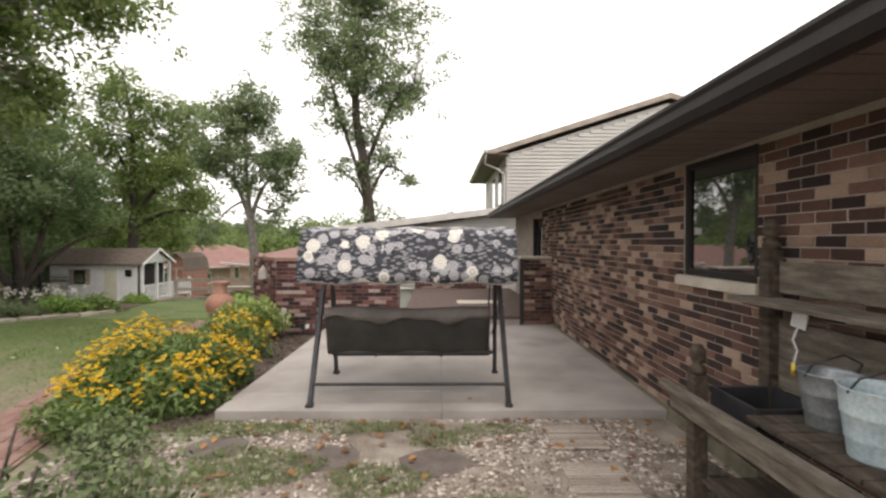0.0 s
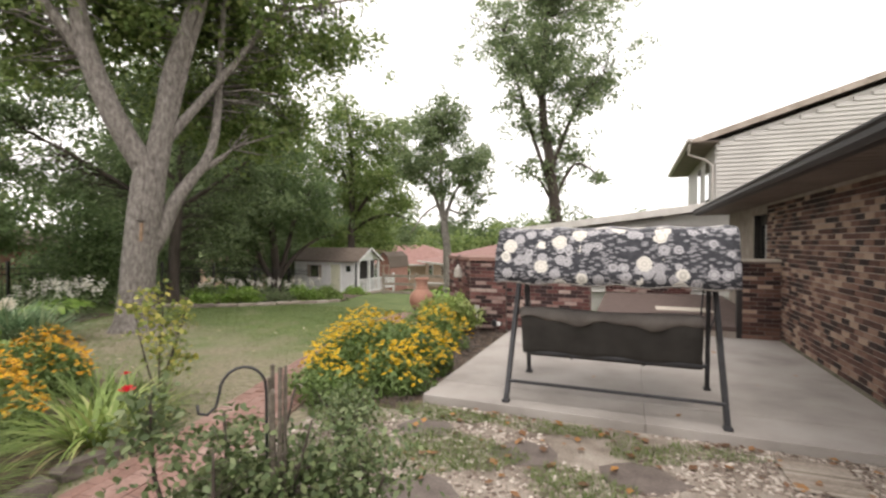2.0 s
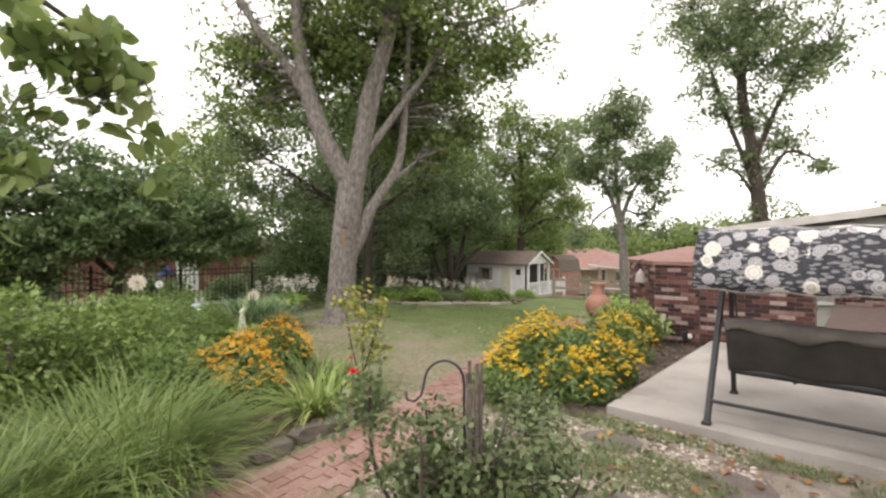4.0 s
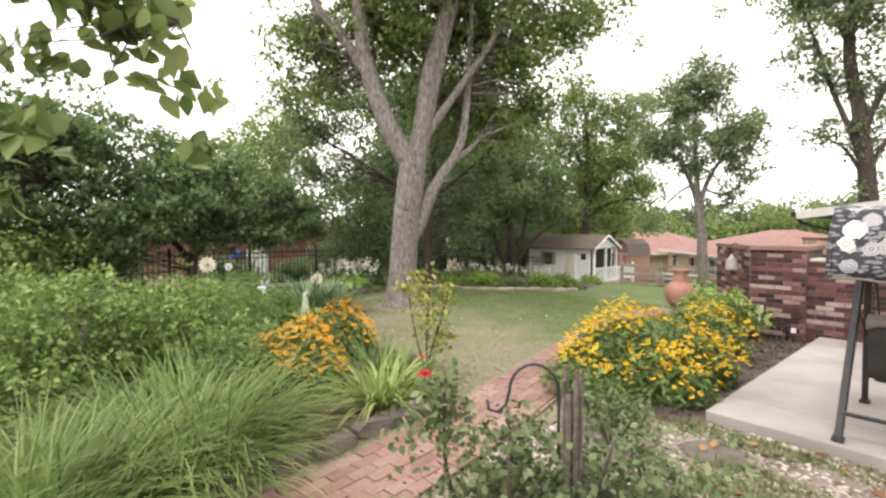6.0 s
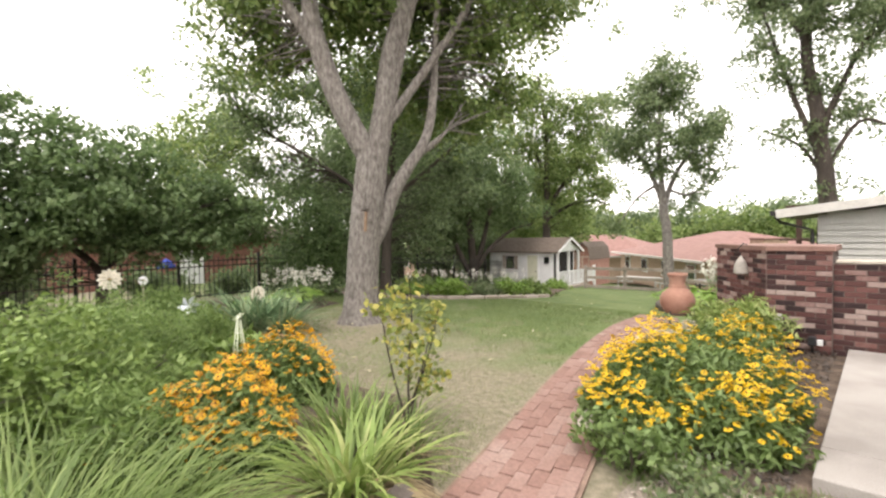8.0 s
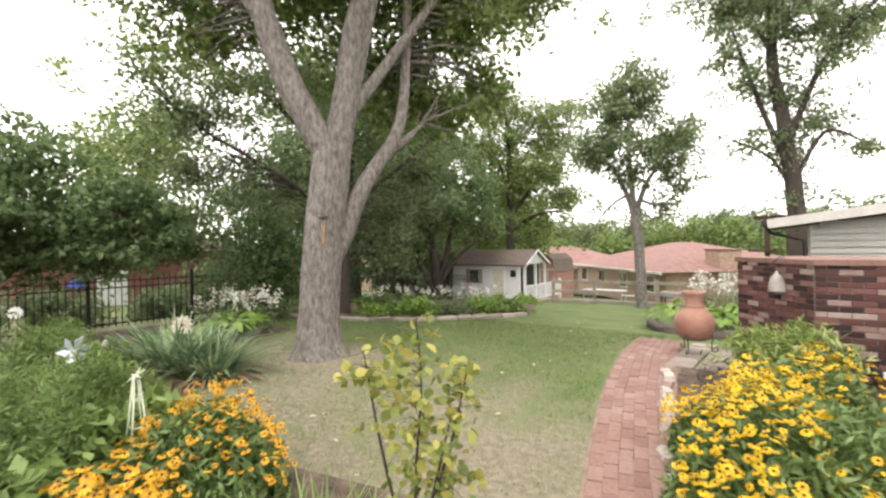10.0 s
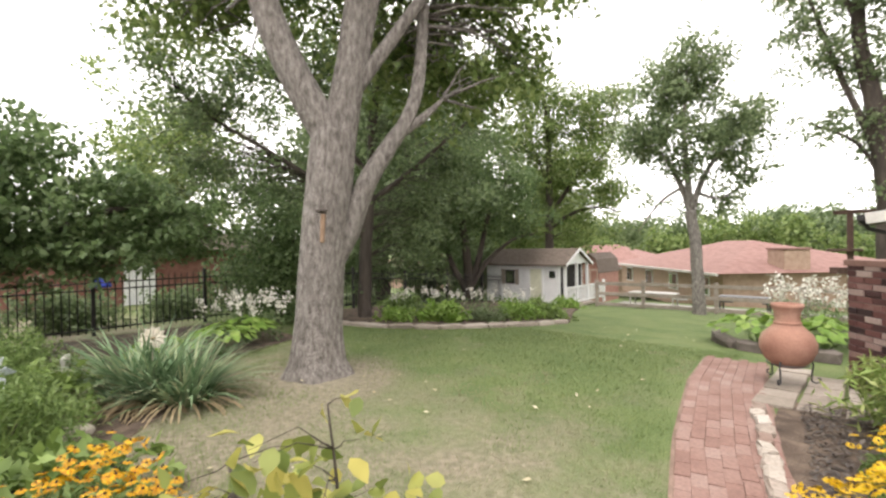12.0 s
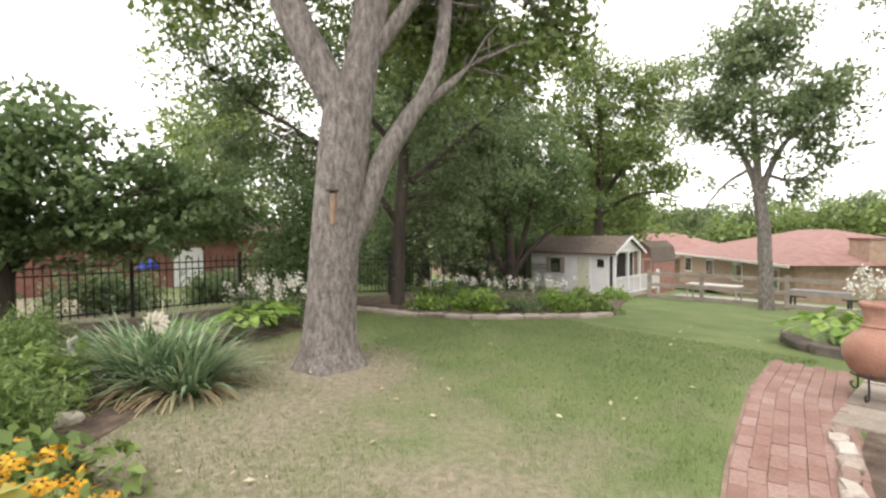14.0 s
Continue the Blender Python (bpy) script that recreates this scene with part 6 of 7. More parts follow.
for i, (x, y, rx, ry, h, sd) in enumerate([(-7.4, 2.9, 0.9, 0.7, 0.85, 1), (-6.6, 2.5, 0.7, 0.6, 0.8, 2), (-8.6, 2.6, 0.8, 0.8, 0.95, 3), (-8.6, 3.9, 0.6, 0.5, 0.6, 4), (-10.4, 4.0, 0.7, 0.7, 0.75, 5), (-7.9, 1.4, 0.9, 0.7, 0.95, 6), (-5.5, 2.4, 0.55, 0.5, 0.6, 7)]):
    leafy("asparagus_fern", (x, y, 0), "feathery light-green perennial in the long bed", rx, ry, h * 1.1, 300, 30, 0.075, M_FERN, 60 + sd, 0.1, category="plant", narrow=0.22, low=0.0, up=0.25)
for i, (x, y, s) in enumerate([(-11.3, 6.6, 0.5), (-11.9, 7.3, 0.5), (-11.0, 5.7, 0.42), (-5.15, 13.15, 0.75), (-4.55, 12.85, 0.65), (-4.3, 13.6, 0.65)]):
    rng = np.random.default_rng(80 + i)
    hosta = thing("hosta", (x, y, ground_z(x, y)), "broad-leaved lime-green hosta in a bed", "plant")
    n = 90
    a = rng.random(n) * 6.283
    rr = np.sqrt(rng.random(n)) * s
    c = np.stack([np.cos(a) * rr, np.sin(a) * rr, 0.12 + 0.4 * s * (1.2 - rr / s) + 0.05 * rng.random(n) + 0.12], axis=1)
    d = np.stack([np.cos(a), np.sin(a), -0.35 * np.ones(n)], axis=1)
    part("foliage", leaves_mesh("foliage", c, 0.22 * (0.7 + 0.5 * rng.random(n)), M_HOSTA, rng, 0.8, 0.7, 0.0, d), M_HOSTA, hosta)
    part("stalk", stems_mesh("stalk", c * np.array([0.1, 0.1, 0]), c, M_STEM, rng, 0.008), M_STEM, hosta)["kind"] = "stuff"


def white_spikes(at, rx, ry, h, n, seed, label):
    rng = np.random.default_rng(seed)
    root = thing("white_phlox", at, label, "flowers")
    p, r = scatter(rng, n, rx, ry)
    top = p * 1.1
    top[:, 2] = h * (0.75 + 0.4 * rng.random(n))
    part("stalk", stems_mesh("stalk", p, top, M_STEM, rng, 0.008), M_STEM, root)["kind"] = "stuff"
    c = np.repeat(top, 16, axis=0) + rng.normal(size=(n * 16, 3)) * np.array([0.035, 0.035, 0.06])
    part("blossom", leaves_mesh("blossom", c, 0.045 + 0.03 * rng.random(n * 16), M_WHITE_PETAL, rng, 0.4, 0.8), M_WHITE_PETAL, root)["kind"] = "stuff"
    q, rr = scatter(rng, n * 14, rx, ry)
    q[:, 2] = rng.random(n * 14) * h * 0.75
    part("foliage", leaves_mesh("foliage", q, 0.12 * (0.6 + 0.6 * rng.random(n * 14)), M_LEAF_G, rng, 0.5, 0.35), M_LEAF_G, root)["kind"] = "stuff"


white_spikes((-4.3, 14.6, ground_z(-4.3, 14.6)), 0.9, 0.6, 1.05, 60, 91, "white-flowered phlox by the end of the brick path")
white_spikes((-12.6, 7.6, -0.1), 0.9, 0.7, 0.75, 45, 92, "white flowers in front of the iron fence")
for i, (x, y) in enumerate([(-12.6, 12.0), (-11.6, 13.2), (-10.9, 14.4), (-12.9, 13.6), (-12.2, 15.2)]):
    white_spikes((x, y, ground_z(x, y)), 0.55, 0.5, 0.62, 9, 93 + i, "white-spiked perennial behind the stone border")
for i, (x, y, m2) in enumerate([(-12.0, 11.0, M_HOSTA), (-11.2, 11.7, M_HOSTA), (-10.5, 12.4, M_LEAF_G), (-10.1, 13.2, M_HOSTA), (-9.8, 14.2, M_LEAF_S), (-11.4, 16.2, M_LEAF_S), (-11.6, 18.6, M_HOSTA), (-13.4, 12.4, M_FERN)]):
    leafy("border_plant", (x, y, ground_z(x, y)), "low green perennial behind the stone border", 0.58, 0.52, (0.3, 0.46, 0.36, 0.5)[i % 4], 90, 16, (0.09, 0.13, 0.07)[i % 3], m2, 110 + i, 0.1, category="plant", low=0.0, lump=0.5)


def rose_bush():
    return tree("rose_bush", (-1.99, 2.47, 0), "open rose bush with small dark leaves and one red bloom", [
        [(0, 0, -0.05, 0.015), (0.02, 0, 0.35, 0.012), (-0.12, 0.1, 0.82, 0.006)], [(0, 0, 0, 0.013), (0.25, 0.1, 0.4, 0.01), (0.42, 0.1, 0.85, 0.005)], [(0, 0, 0, 0.013), (-0.2, -0.18, 0.5, 0.01), (-0.1, -0.3, 1.0, 0.005)], [(0, 0, 0, 0.013), (0.05, 0.25, 0.45, 0.01), (0.12, 0.35, 0.9, 0.005)], [(0, 0, 0, 0.013), (0.15, -0.2, 0.45, 0.01), (0.2, -0.25, 0.8, 0.005)]],
        [((0.05, 0.0, 0.6), (0.38, 0.38, 0.3)), ((-0.16, -0.26, 0.84), (0.2, 0.2, 0.18)), ((0.3, 0.2, 0.5), (0.36, 0.36, 0.34)), ((0.12, 0.02, 0.4), (0.34, 0.34, 0.28))], 330, 13, 0.04, M_BARK_D, M_ROSE_LEAF, 131, spread=0.08, fine=True, category="shrub", twig=1, lump=0.45, flat=0.8)


rose_bush()
leafy("rose_bush", (-1.5, 2.9, 0), "small-leaved rose bush at the edge of the gravel", 0.36, 0.34, 0.85, 95, 12, 0.042, M_ROSE_LEAF, 132, 0.08)
leafy("rose_bush", (-2.5, 4.2, 0), "low small-leaved rose bush by the coneflowers", 0.38, 0.35, 0.45, 70, 12, 0.045, M_ROSE_LEAF, 134, 0.08)
leafy("rose_bush", (-3.1, 4.75, 0), "green foliage below the coneflowers", 0.5, 0.3, 0.35, 90, 14, 0.06, M_DAISY_LEAF, 133, 0.07, category="plant", low=0.0)
for (x, y, z, s) in ((-2.13, 2.1, 1.06, 0.03), (-2.24, 2.17, 1.1, 0.015)):
    bloom = thing("rose_bloom", (x, y, z), "bright red rose bloom on a thorny stem", "flower")
    vs, fs = [], []
    rng = random.Random(9)
    for ring, (rad, n, hgt) in enumerate(((0.35, 4, 0.55), (0.65, 6, 0.42), (1.0, 7, 0.2))):
        for i in range(n):
            a = 6.283 * i / n + ring * 0.6
            w = 3.6 / n
            k = len(vs)
            for da, rr, zz in ((-w / 2, 0.3 * rad, 0), (w / 2, 0.3 * rad, 0), (w * 0.6, rad, hgt), (0, rad * 1.12, hgt + 0.12), (-w * 0.6, rad, hgt)):
                vs.append((math.cos(a + da) * rr * s, math.sin(a + da) * rr * s, zz * s * 1.3))
            fs.append(tuple(range(k, k + 5)))
    part("petals", mesh_from("petals", vs, fs, M_RED_PETAL), M_RED_PETAL, bloom)
    tube([(0, 0, 0.0), (0.0, 0.02, -0.1), (0.0, 0.12, -0.35)], 0.004, M_STEM, "stem", bloom, 5)

# sapling with yellowing leaves
tree("sapling", (-4.68, 4.14, 0), "thin sapling with sparse yellow-green leaves", [
    [(0, 0, -0.05, 0.011), (0.0, 0.0, 0.5, 0.008), (0.03, 0.02, 0.95, 0.005), (0.02, 0, 1.28, 0.002)], [(0, 0, 0, 0.011), (-0.12, -0.08, 0.55, 0.008), (-0.22, -0.12, 1.12, 0.003)], [(0, 0, 0.2, 0.009), (0.14, 0.09, 0.65, 0.006), (0.22, 0.14, 1.05, 0.003)], [(0, 0, 0.1, 0.009), (0.08, 0.06, 0.5, 0.006), (0.12, 0.14, 0.8, 0.003)]],
     [((0.03, 0, 1.13), (0.2, 0.2, 0.2)), ((-0.18, -0.1, 1.0), (0.18, 0.18, 0.24)), ((0.18, 0.12, 0.94), (0.15, 0.15, 0.22)), ((0.04, 0.03, 0.75), (0.26, 0.26, 0.25)), ((0.1, 0.1, 0.45), (0.24, 0.24, 0.2))], 125, 4, 0.058, M_BARK_D, M_YELLOW_LEAF, 141, spread=0.055, category="sapling", twig=1, narrow=0.75, fine=True)

# left-hand trees, shrubs and the overhanging branch
tree("redbud_tree", (-14.3, 3.9, -0.12), "broad low tree with dense drooping leaves by the fence", [
    [(0, 0, -0.1, 0.16), (0.05, 0, 1.0, 0.12), (0.1, 0.2, 2.2, 0.09), (0.2, 0.3, 3.4, 0.04)], [(0.05, 0, 1.0, 0.08), (0.6, -1.2, 2.2, 0.06), (0.8, -2.6, 2.8, 0.03)], [(0.05, 0, 1.1, 0.08), (0.6, 1.2, 2.2, 0.06), (0.8, 2.6, 2.7, 0.03)]],
     [((0.3, 0, 2.9), (1.7, 1.9, 1.3)), ((0.4, -2.5, 3.4), (1.7, 1.8, 1.5)), ((0.4, 2.5, 2.35), (1.5, 1.6, 0.95)), ((1.3, -1, 2.2), (1.2, 1.6, 0.8)), ((1.0, -4.8, 2.6), (1.7, 1.7, 1.6)), ((0.3, -3.2, 3.9), (1.4, 1.5, 0.8)), ((0.8, 1.0, 1.8), (1.2, 1.4, 0.6)), ((0.6, -6.6, 2.2), (1.6, 1.6, 1.4)), ((0.4, -2.4, 1.6), (1.3, 1.6, 0.8))], 1950, 34, 0.13, M_BARK_D, M_LEAF_R, 151, spread=0.22, droop=0.5, shell=0.4, flat=0.4, up=0.6)
leafy("privet_shrub", (-14.0, 9.1, -0.2), "dense dark shrub beside the big maple", 1.3, 1.3, 3.2, 420, 24, 0.12, M_LEAF_R, 152, 0.24, low=0.0)
leafy("privet_shrub", (-12.8, 0.6, -0.1), "dense green shrub in front of the fence", 1.2, 1.3, 1.9, 350, 22, 0.1, M_LEAF_S, 153, 0.2, low=0.0)
for k_, (x_, y_) in enumerate(((-18.5, 22.5), (-21.0, 24.5), (-19.5, 20.0), (-22.5, 15.5))):
    leafy("lilac_shrub", (x_, y_, -1.2), "tall dark shrub at the back of the garden", 1.7, 1.5, 3.2, 260, 24, 0.17, M_LEAF_D, 190 + k_, 0.28, low=0.0)
leafy("lilac_shrub", (-17.2, 5.6, -0.3), "low dark shrub behind the iron fence", 0.9, 1.3, 1.1, 160, 20, 0.13, M_LEAF_D, 158, 0.2, low=0.0)
leafy("lilac_shrub", (-17.3, 8.0, -0.3), "low dark shrub behind the iron fence", 0.9, 1.2, 0.9, 140, 20, 0.13, M_LEAF_D, 159, 0.2, low=0.0)
leafy("lilac_shrub", (-17.6, 2.2, -0.3), "leafy shrub behind the iron fence", 1.2, 1.4, 2.0, 260, 22, 0.14, M_LEAF_D, 156, 0.22, low=0.0)
leafy("lilac_shrub", (-18.2, 10.4, -0.5), "leafy shrub behind the iron fence", 1.2, 1.5, 2.2, 260, 22, 0.14, M_LEAF_D, 157, 0.22, low=0.0)
leafy("lilac_shrub", (-17.2, 13.8, -0.6), "tall dark shrub behind the fence", 1.6, 1.6, 3.4, 300, 22, 0.16, M_LEAF_D, 154, 0.3, low=0.1)
tree("overhanging_tree", (-2.2, -1.2, 0), "small tree whose leafy branch hangs over the path", [
    [(0, 0, -0.1, 0.08), (0, 0, 1.2, 0.06), (0.02, 0.2, 2.3, 0.045)], [(0.02, 0.2, 2.25, 0.03), (-0.05, 1.2, 2.55, 0.02), (-0.16, 2.05, 2.55, 0.012), (-0.16, 2.5, 2.3, 0.004)]],
     [((-0.14, 2.52, 2.06), (0.1, 0.18, 0.18)), ((-0.15, 2.3, 2.22), (0.15, 0.22, 0.12)), ((-0.14, 2.1, 1.98), (0.13, 0.13, 0.24)), ((-0.11, 2.32, 2.36), (0.18, 0.26, 0.14)), ((-0.12, 1.9, 1.9), (0.14, 0.14, 0.2)), ((-0.14, 1.5, 2.5), (0.2, 0.25, 0.12)), ((0, 0.2, 2.8), (0.4, 0.4, 0.25)), ((-0.2, -0.3, 2.5), (0.35, 0.3, 0.25))], 150, 9, 0.08, M_BARK_D, M_LEAF_A, 155, spread=0.06, twig=1, narrow=0.6, droop=0.9, fine=True)
for i, (x, y, z, r, m2) in enumerate([(-30, 12, -1, 4.6, M_LEAF_A), (-22, 18, -1, 5.0, M_LEAF_D), (-24, 27, -1.6, 5.2, M_LEAF_D), (-36, -1, -1, 3.4, M_LEAF_D), (-20, 33, -2, 4.6, M_LEAF_A)]):
    tree("shade_tree", (x, y, z), "leafy tree standing beyond the iron fence", [[(0, 0, -0.1, 0.3), (0, 0, 3, 0.22), (0, 0, 7, 0.1)]],
         [((0, 0, r * 1.35), (r, r, r)), ((r * 0.5, -r * 0.4, r * 0.9), (r * 0.6, r * 0.6, r * 0.45)), ((-r * 0.5, -r * 0.3, r * 0.95), (r * 0.6, r * 0.6, r * 0.5)), ((0.2 * r, 0, r * 1.9), (r * 0.6, r * 0.6, r * 0.5))], 420, 34, 0.26, M_BARK_D, m2, 160 + i, spread=0.45)


def far_woods():
    rng = np.random.default_rng(170)
    for mat, label, count, back in ((M_LEAF_D, "soft dark green line of distant woods", 70, 12), (M_LEAF_A, "light green rounded trees before the distant woods", 34, 0)):
        cs = []
        for i in range(count):
            x = -80 + i * 110 / count + rng.normal() * 1.5
            y = 60 + back + rng.random() * 8 + 0.1 * abs(x)
            r = 2.6 + rng.random() * 1.8
            top = 2.4 + rng.random() * 3.2 + 0.08 * back + (2.5 if x < -38 else 0)
            for lobe in range(7):
                c = np.array([x, y, top - r]) + rng.normal(size=3) * np.array([r * 0.7, r * 0.4, r * 0.3]) - np.array([0, 0, 0.25 * r * (lobe > 3)])
                s = r * (0.45 + 0.35 * rng.random())
                v = rng.normal(size=(420, 3))
                v *= s * (rng.random((420, 1)) ** 0.2) / np.linalg.norm(v, axis=1)[:, None]
                cs.append(c + v)
            low = np.stack([x + rng.normal(size=300) * r, y + rng.normal(size=300), -3.3 + rng.random(300) * (top + 1.5)], axis=1)
            cs.append(low)
        P = np.concatenate(cs)
        me = leaves_mesh("far_woods", P, 0.42 * (0.6 + 0.7 * rng.random(len(P))), mat, rng, 0.5, 0.8)
        tagged(new("far_woods", me), label, "woods", kind="stuff")


far_woods()

# ---- garden ornaments ----
hook = thing("shepherd_hook", (-1.87, 2.43, -0.03), "black iron shepherd's crook in the rose bed", "hook")
tube([(0.08 + 0.7 * a, 0.09 + 0.7 * a, z) for a, z in [(0, -0.05), (0, 0.5), (0, 1.0)] + [(-0.1 + 0.1 * math.cos(math.pi * i / 10), 1.02 + 0.11 * math.sin(math.pi * i / 10)) for i in range(1, 11)] + [(-0.215, 0.96), (-0.25, 0.93), (-0.285, 0.94), (-0.29, 0.98)]], 0.0065, M_STEEL, "crook", hook, 8)
post = thing("garden_stake", (-1.73, 2.53, 0), "bundle of weathered grey wooden stakes", "stakes")
for i in range(7):
    a = i * 0.9
    part("stake", beam((0.02 * math.cos(a), 0.02 * math.sin(a), -0.05), (0.038 * math.cos(a + 0.3), 0.038 * math.sin(a + 0.3), 1.1 - 0.05 * (i % 3)), 0.019, 0.012, 0.002), M_WOOD, post)
ob_ = thing("wire_obelisk", (-6.85, 3.7, 0), "slim pale-green wire obelisk with a star top", "obelisk")
M_PALE = material("pale_green_metal", [(0.42, 0.46, 0.33), (0.55, 0.58, 0.44)], 0.6)
for i in range(4):
    a = math.pi / 4 + i * math.pi / 2
    tube([(0.11 * math.cos(a), 0.11 * math.sin(a), 0), (0.02 * math.cos(a), 0.02 * math.sin(a), 0.74)], 0.007, M_PALE, "leg", ob_, 6)
for h, r in ((0.2, 0.085), (0.42, 0.058), (0.6, 0.037)):
    tube([(r * math.cos(math.pi / 4 + i * math.pi / 2), r * math.sin(math.pi / 4 + i * math.pi / 2), h) for i in range(5)], 0.006, M_PALE, "hoop", ob_, 6)
for i in range(6):
    a = i * math.pi / 3
    tube([(0, 0, 0.77), (0.09 * math.cos(a), 0.05 * math.sin(a), 0.77 + 0.05 * math.sin(a))], 0.012, M_PALE, "star_ray", ob_, 5, radii=[0.014, 0.003])


def metal_flower(at, r, h, label, mat):
    f = thing("flower_ornament", at, label, "ornament")
    tube([(0, 0, -0.05), (0, 0, h)], 0.008, M_RAIL, "stalk", f, 6)
    for ring, (n, rr, off) in enumerate(((12, r, 0.0), (9, r * 0.65, 0.02))):
        for i in range(n):
            a = 6.283 * i / n + ring * 0.3
            c, s = math.cos(a), math.sin(a)
            vs = [(0.02, -0.3 * rr * 0.2, 0)]
            w = rr * 0.26
            d = Vector((0, c, s))
            e = Vector((0, -s, c))
            o = Vector((off, 0, h))
            q = [o + d * rr * 0.15, o + d * rr * 0.65 + e * w, o + d * rr + Vector((0.02, 0, 0)), o + d * rr * 0.65 - e * w]
            q += [p - Vector((0.006, 0, 0)) for p in q]
            part("petal", mesh_from("petal", q, [(0, 1, 2, 3), (7, 6, 5, 4), (0, 4, 5, 1), (1, 5, 6, 2), (2, 6, 7, 3), (3, 7, 4, 0)], mat), mat, f)
    lathe([(0.0, -0.01), (r * 0.2, 0), (r * 0.18, 0.015), (0.0, 0.02)], M_STRAW, "eye", f, 10, at=(0.02, 0, h))


M_CREAM = material("cream_metal", [(0.6, 0.54, 0.44), (0.75, 0.7, 0.6)], 0.6)
metal_flower((-9.6, 5.18, 0), 0.14, 0.66, "cream metal daisy ornament among the yucca", M_CREAM)
metal_flower((-9.3, 3.05, 0), 0.15, 1.08, "cream metal daisy ornament on a tall stalk", M_CREAM)
metal_flower((-10.4, 3.7, 0), 0.08, 0.95, "small white metal flower ornament", M_WHITE)
gl = thing("pinwheel_ornament", (-8.85, 3.85, -0.2), "silvery blue-white garden pinwheel on a stake", "ornament")
M_SILVER = material("silver_blue", [(0.5, 0.55, 0.62), (0.75, 0.77, 0.8)], 0.35, 12, 0.1, 60, metal=0.4)
tube([(0, 0, -0.05), (0, 0, 0.85)], 0.008, M_RAIL, "stake", gl, 6)
for i in range(6):
    a = i * math.pi / 3
    o = Vector((0.02, 0, 0.88))
    d = Vector((0.2, math.cos(a), math.sin(a)))
    e = Vector((0.5, -math.sin(a), math.cos(a)))
    q = [o, o + d * 0.08 + e * 0.05, o + d * 0.15, o + d * 0.09 - e * 0.02]
    q += [p + Vector((-0.005, 0, 0.003)) for p in q]
    part("vane", mesh_from("vane", q, [(0, 1, 2, 3), (7, 6, 5, 4), (0, 4, 5, 1), (1, 5, 6, 2), (2, 6, 7, 3), (3, 7, 4, 0)], M_SILVER), M_SILVER, gl)

slab_ = thing("stone_slab", (-10.3, 4.55, 0), "pale grey upright stone slab beside the yucca", "slab")
part("slab", beam((0, 0, -0.05), (0.06, -0.03, 0.5), 0.05, 0.17, 0.012), M_FASCIA, slab_)
rock_ = thing("rock", (-8.9, 4.35, 0.02), "pale rounded rock at the edge of the bed", "rock")
rb = bmesh.new()
bmesh.ops.create_icosphere(rb, subdivisions=3, radius=1.0)
for v in rb.verts:
    k_ = 1 + 0.3 * noise.noise(v.co * 1.7)
    v.co = Vector((v.co.x * 0.11 * k_, v.co.y * 0.15 * k_, v.co.z * 0.07 * k_ + 0.03))
part("stone", rb, M_LIME, rock_, smooth=True)

# ---- ground details ----
PATH_LINE = [(-3.12, 1.6), (-3.24, 2.5), (-3.39, 3.4), (-3.72, 4.6), (-4.1, 5.9), (-4.55, 7.6), (-4.95, 9.6), (-5.15, 11.3)]


def path_x(y):
    for (xa, ya), (xb, yb) in zip(PATH_LINE, PATH_LINE[1:]):
        if ya <= y <= yb:
            return lerp(xa, xb, (y - ya) / (yb - ya))
    return PATH_LINE[0][0] if y < PATH_LINE[0][1] else PATH_LINE[-1][0]



def stones(setting, pts, size, seed, mat=M_STONE, name="stone"):
    """Irregular edging stones laid end to end along a line."""
    rng = random.Random(seed)
    for (x0, y0), (x1, y1) in zip(pts, pts[1:]):
        d = math.hypot(x1 - x0, y1 - y0)
        k = max(1, round(d / size[0]))
        a = math.atan2(y1 - y0, x1 - x0)
        for i in range(k):
            u = (i + 0.5) / k
            b = box(-0.5, 0.5, -0.5, 0.5, -0.5, 0.5)
            bmesh.ops.bevel(b, geom=list(b.edges), offset=0.16, segments=1, affect="EDGES")
            for v in b.verts:
                v.co = Vector((v.co.x * d / k * 0.97, v.co.y * size[1], v.co.z * size[2])) + Vector((rng.uniform(-1, 1), rng.uniform(-1, 1), rng.uniform(-1, 1))) * size[2] * 0.13
            x, y = lerp(x0, x1, u), lerp(y0, y1, u)
            ob = part(name, b, mat, setting)
            ob.location = (x + rng.uniform(-0.02, 0.02), y + rng.uniform(-0.02, 0.02), ground_z(x, y) + size[2] * 0.32)
            ob.rotation_euler = (rng.uniform(-0.05, 0.05), rng.uniform(-0.05, 0.05), a + rng.uniform(-0.12, 0.12))


st1 = structure("trim_stone_border", None, M_STONE, "row of weathered stones round the back flower bed", "edging")
stones(st1, [(-13.6, 9.5), (-12.2, 9.7), (-11.2, 10.0), (-10.3, 10.6), (-9.7, 11.5), (-9.2, 12.6), (-9.0, 13.6)], (0.46, 0.2, 0.11), 1)
bed("bed_3", [(-13.8, 9.6), (-12.2, 9.8), (-11.2, 10.1), (-10.3, 10.7), (-9.7, 11.6), (-9.2, 12.7), (-9.0, 13.8), (-10.5, 17), (-11.8, 20.3), (-16, 20.3), (-15.4, 10)], 0.03, M_SOIL, "dark soil behind the stone border")
st2 = structure("trim_stone_edging", None, M_STONE, "pale stones edging the brick path", "edging")
stones(st2, [(-3.6, 5.0), (-4.0, 6.3), (-4.2, 7.2), (-4.42, 8.3), (-4.55, 8.9)], (0.24, 0.12, 0.1), 2, M_EDGE)
st3 = structure("trim_stone_ring", None, M_STONE, "dark stones round the hosta bed", "edging")
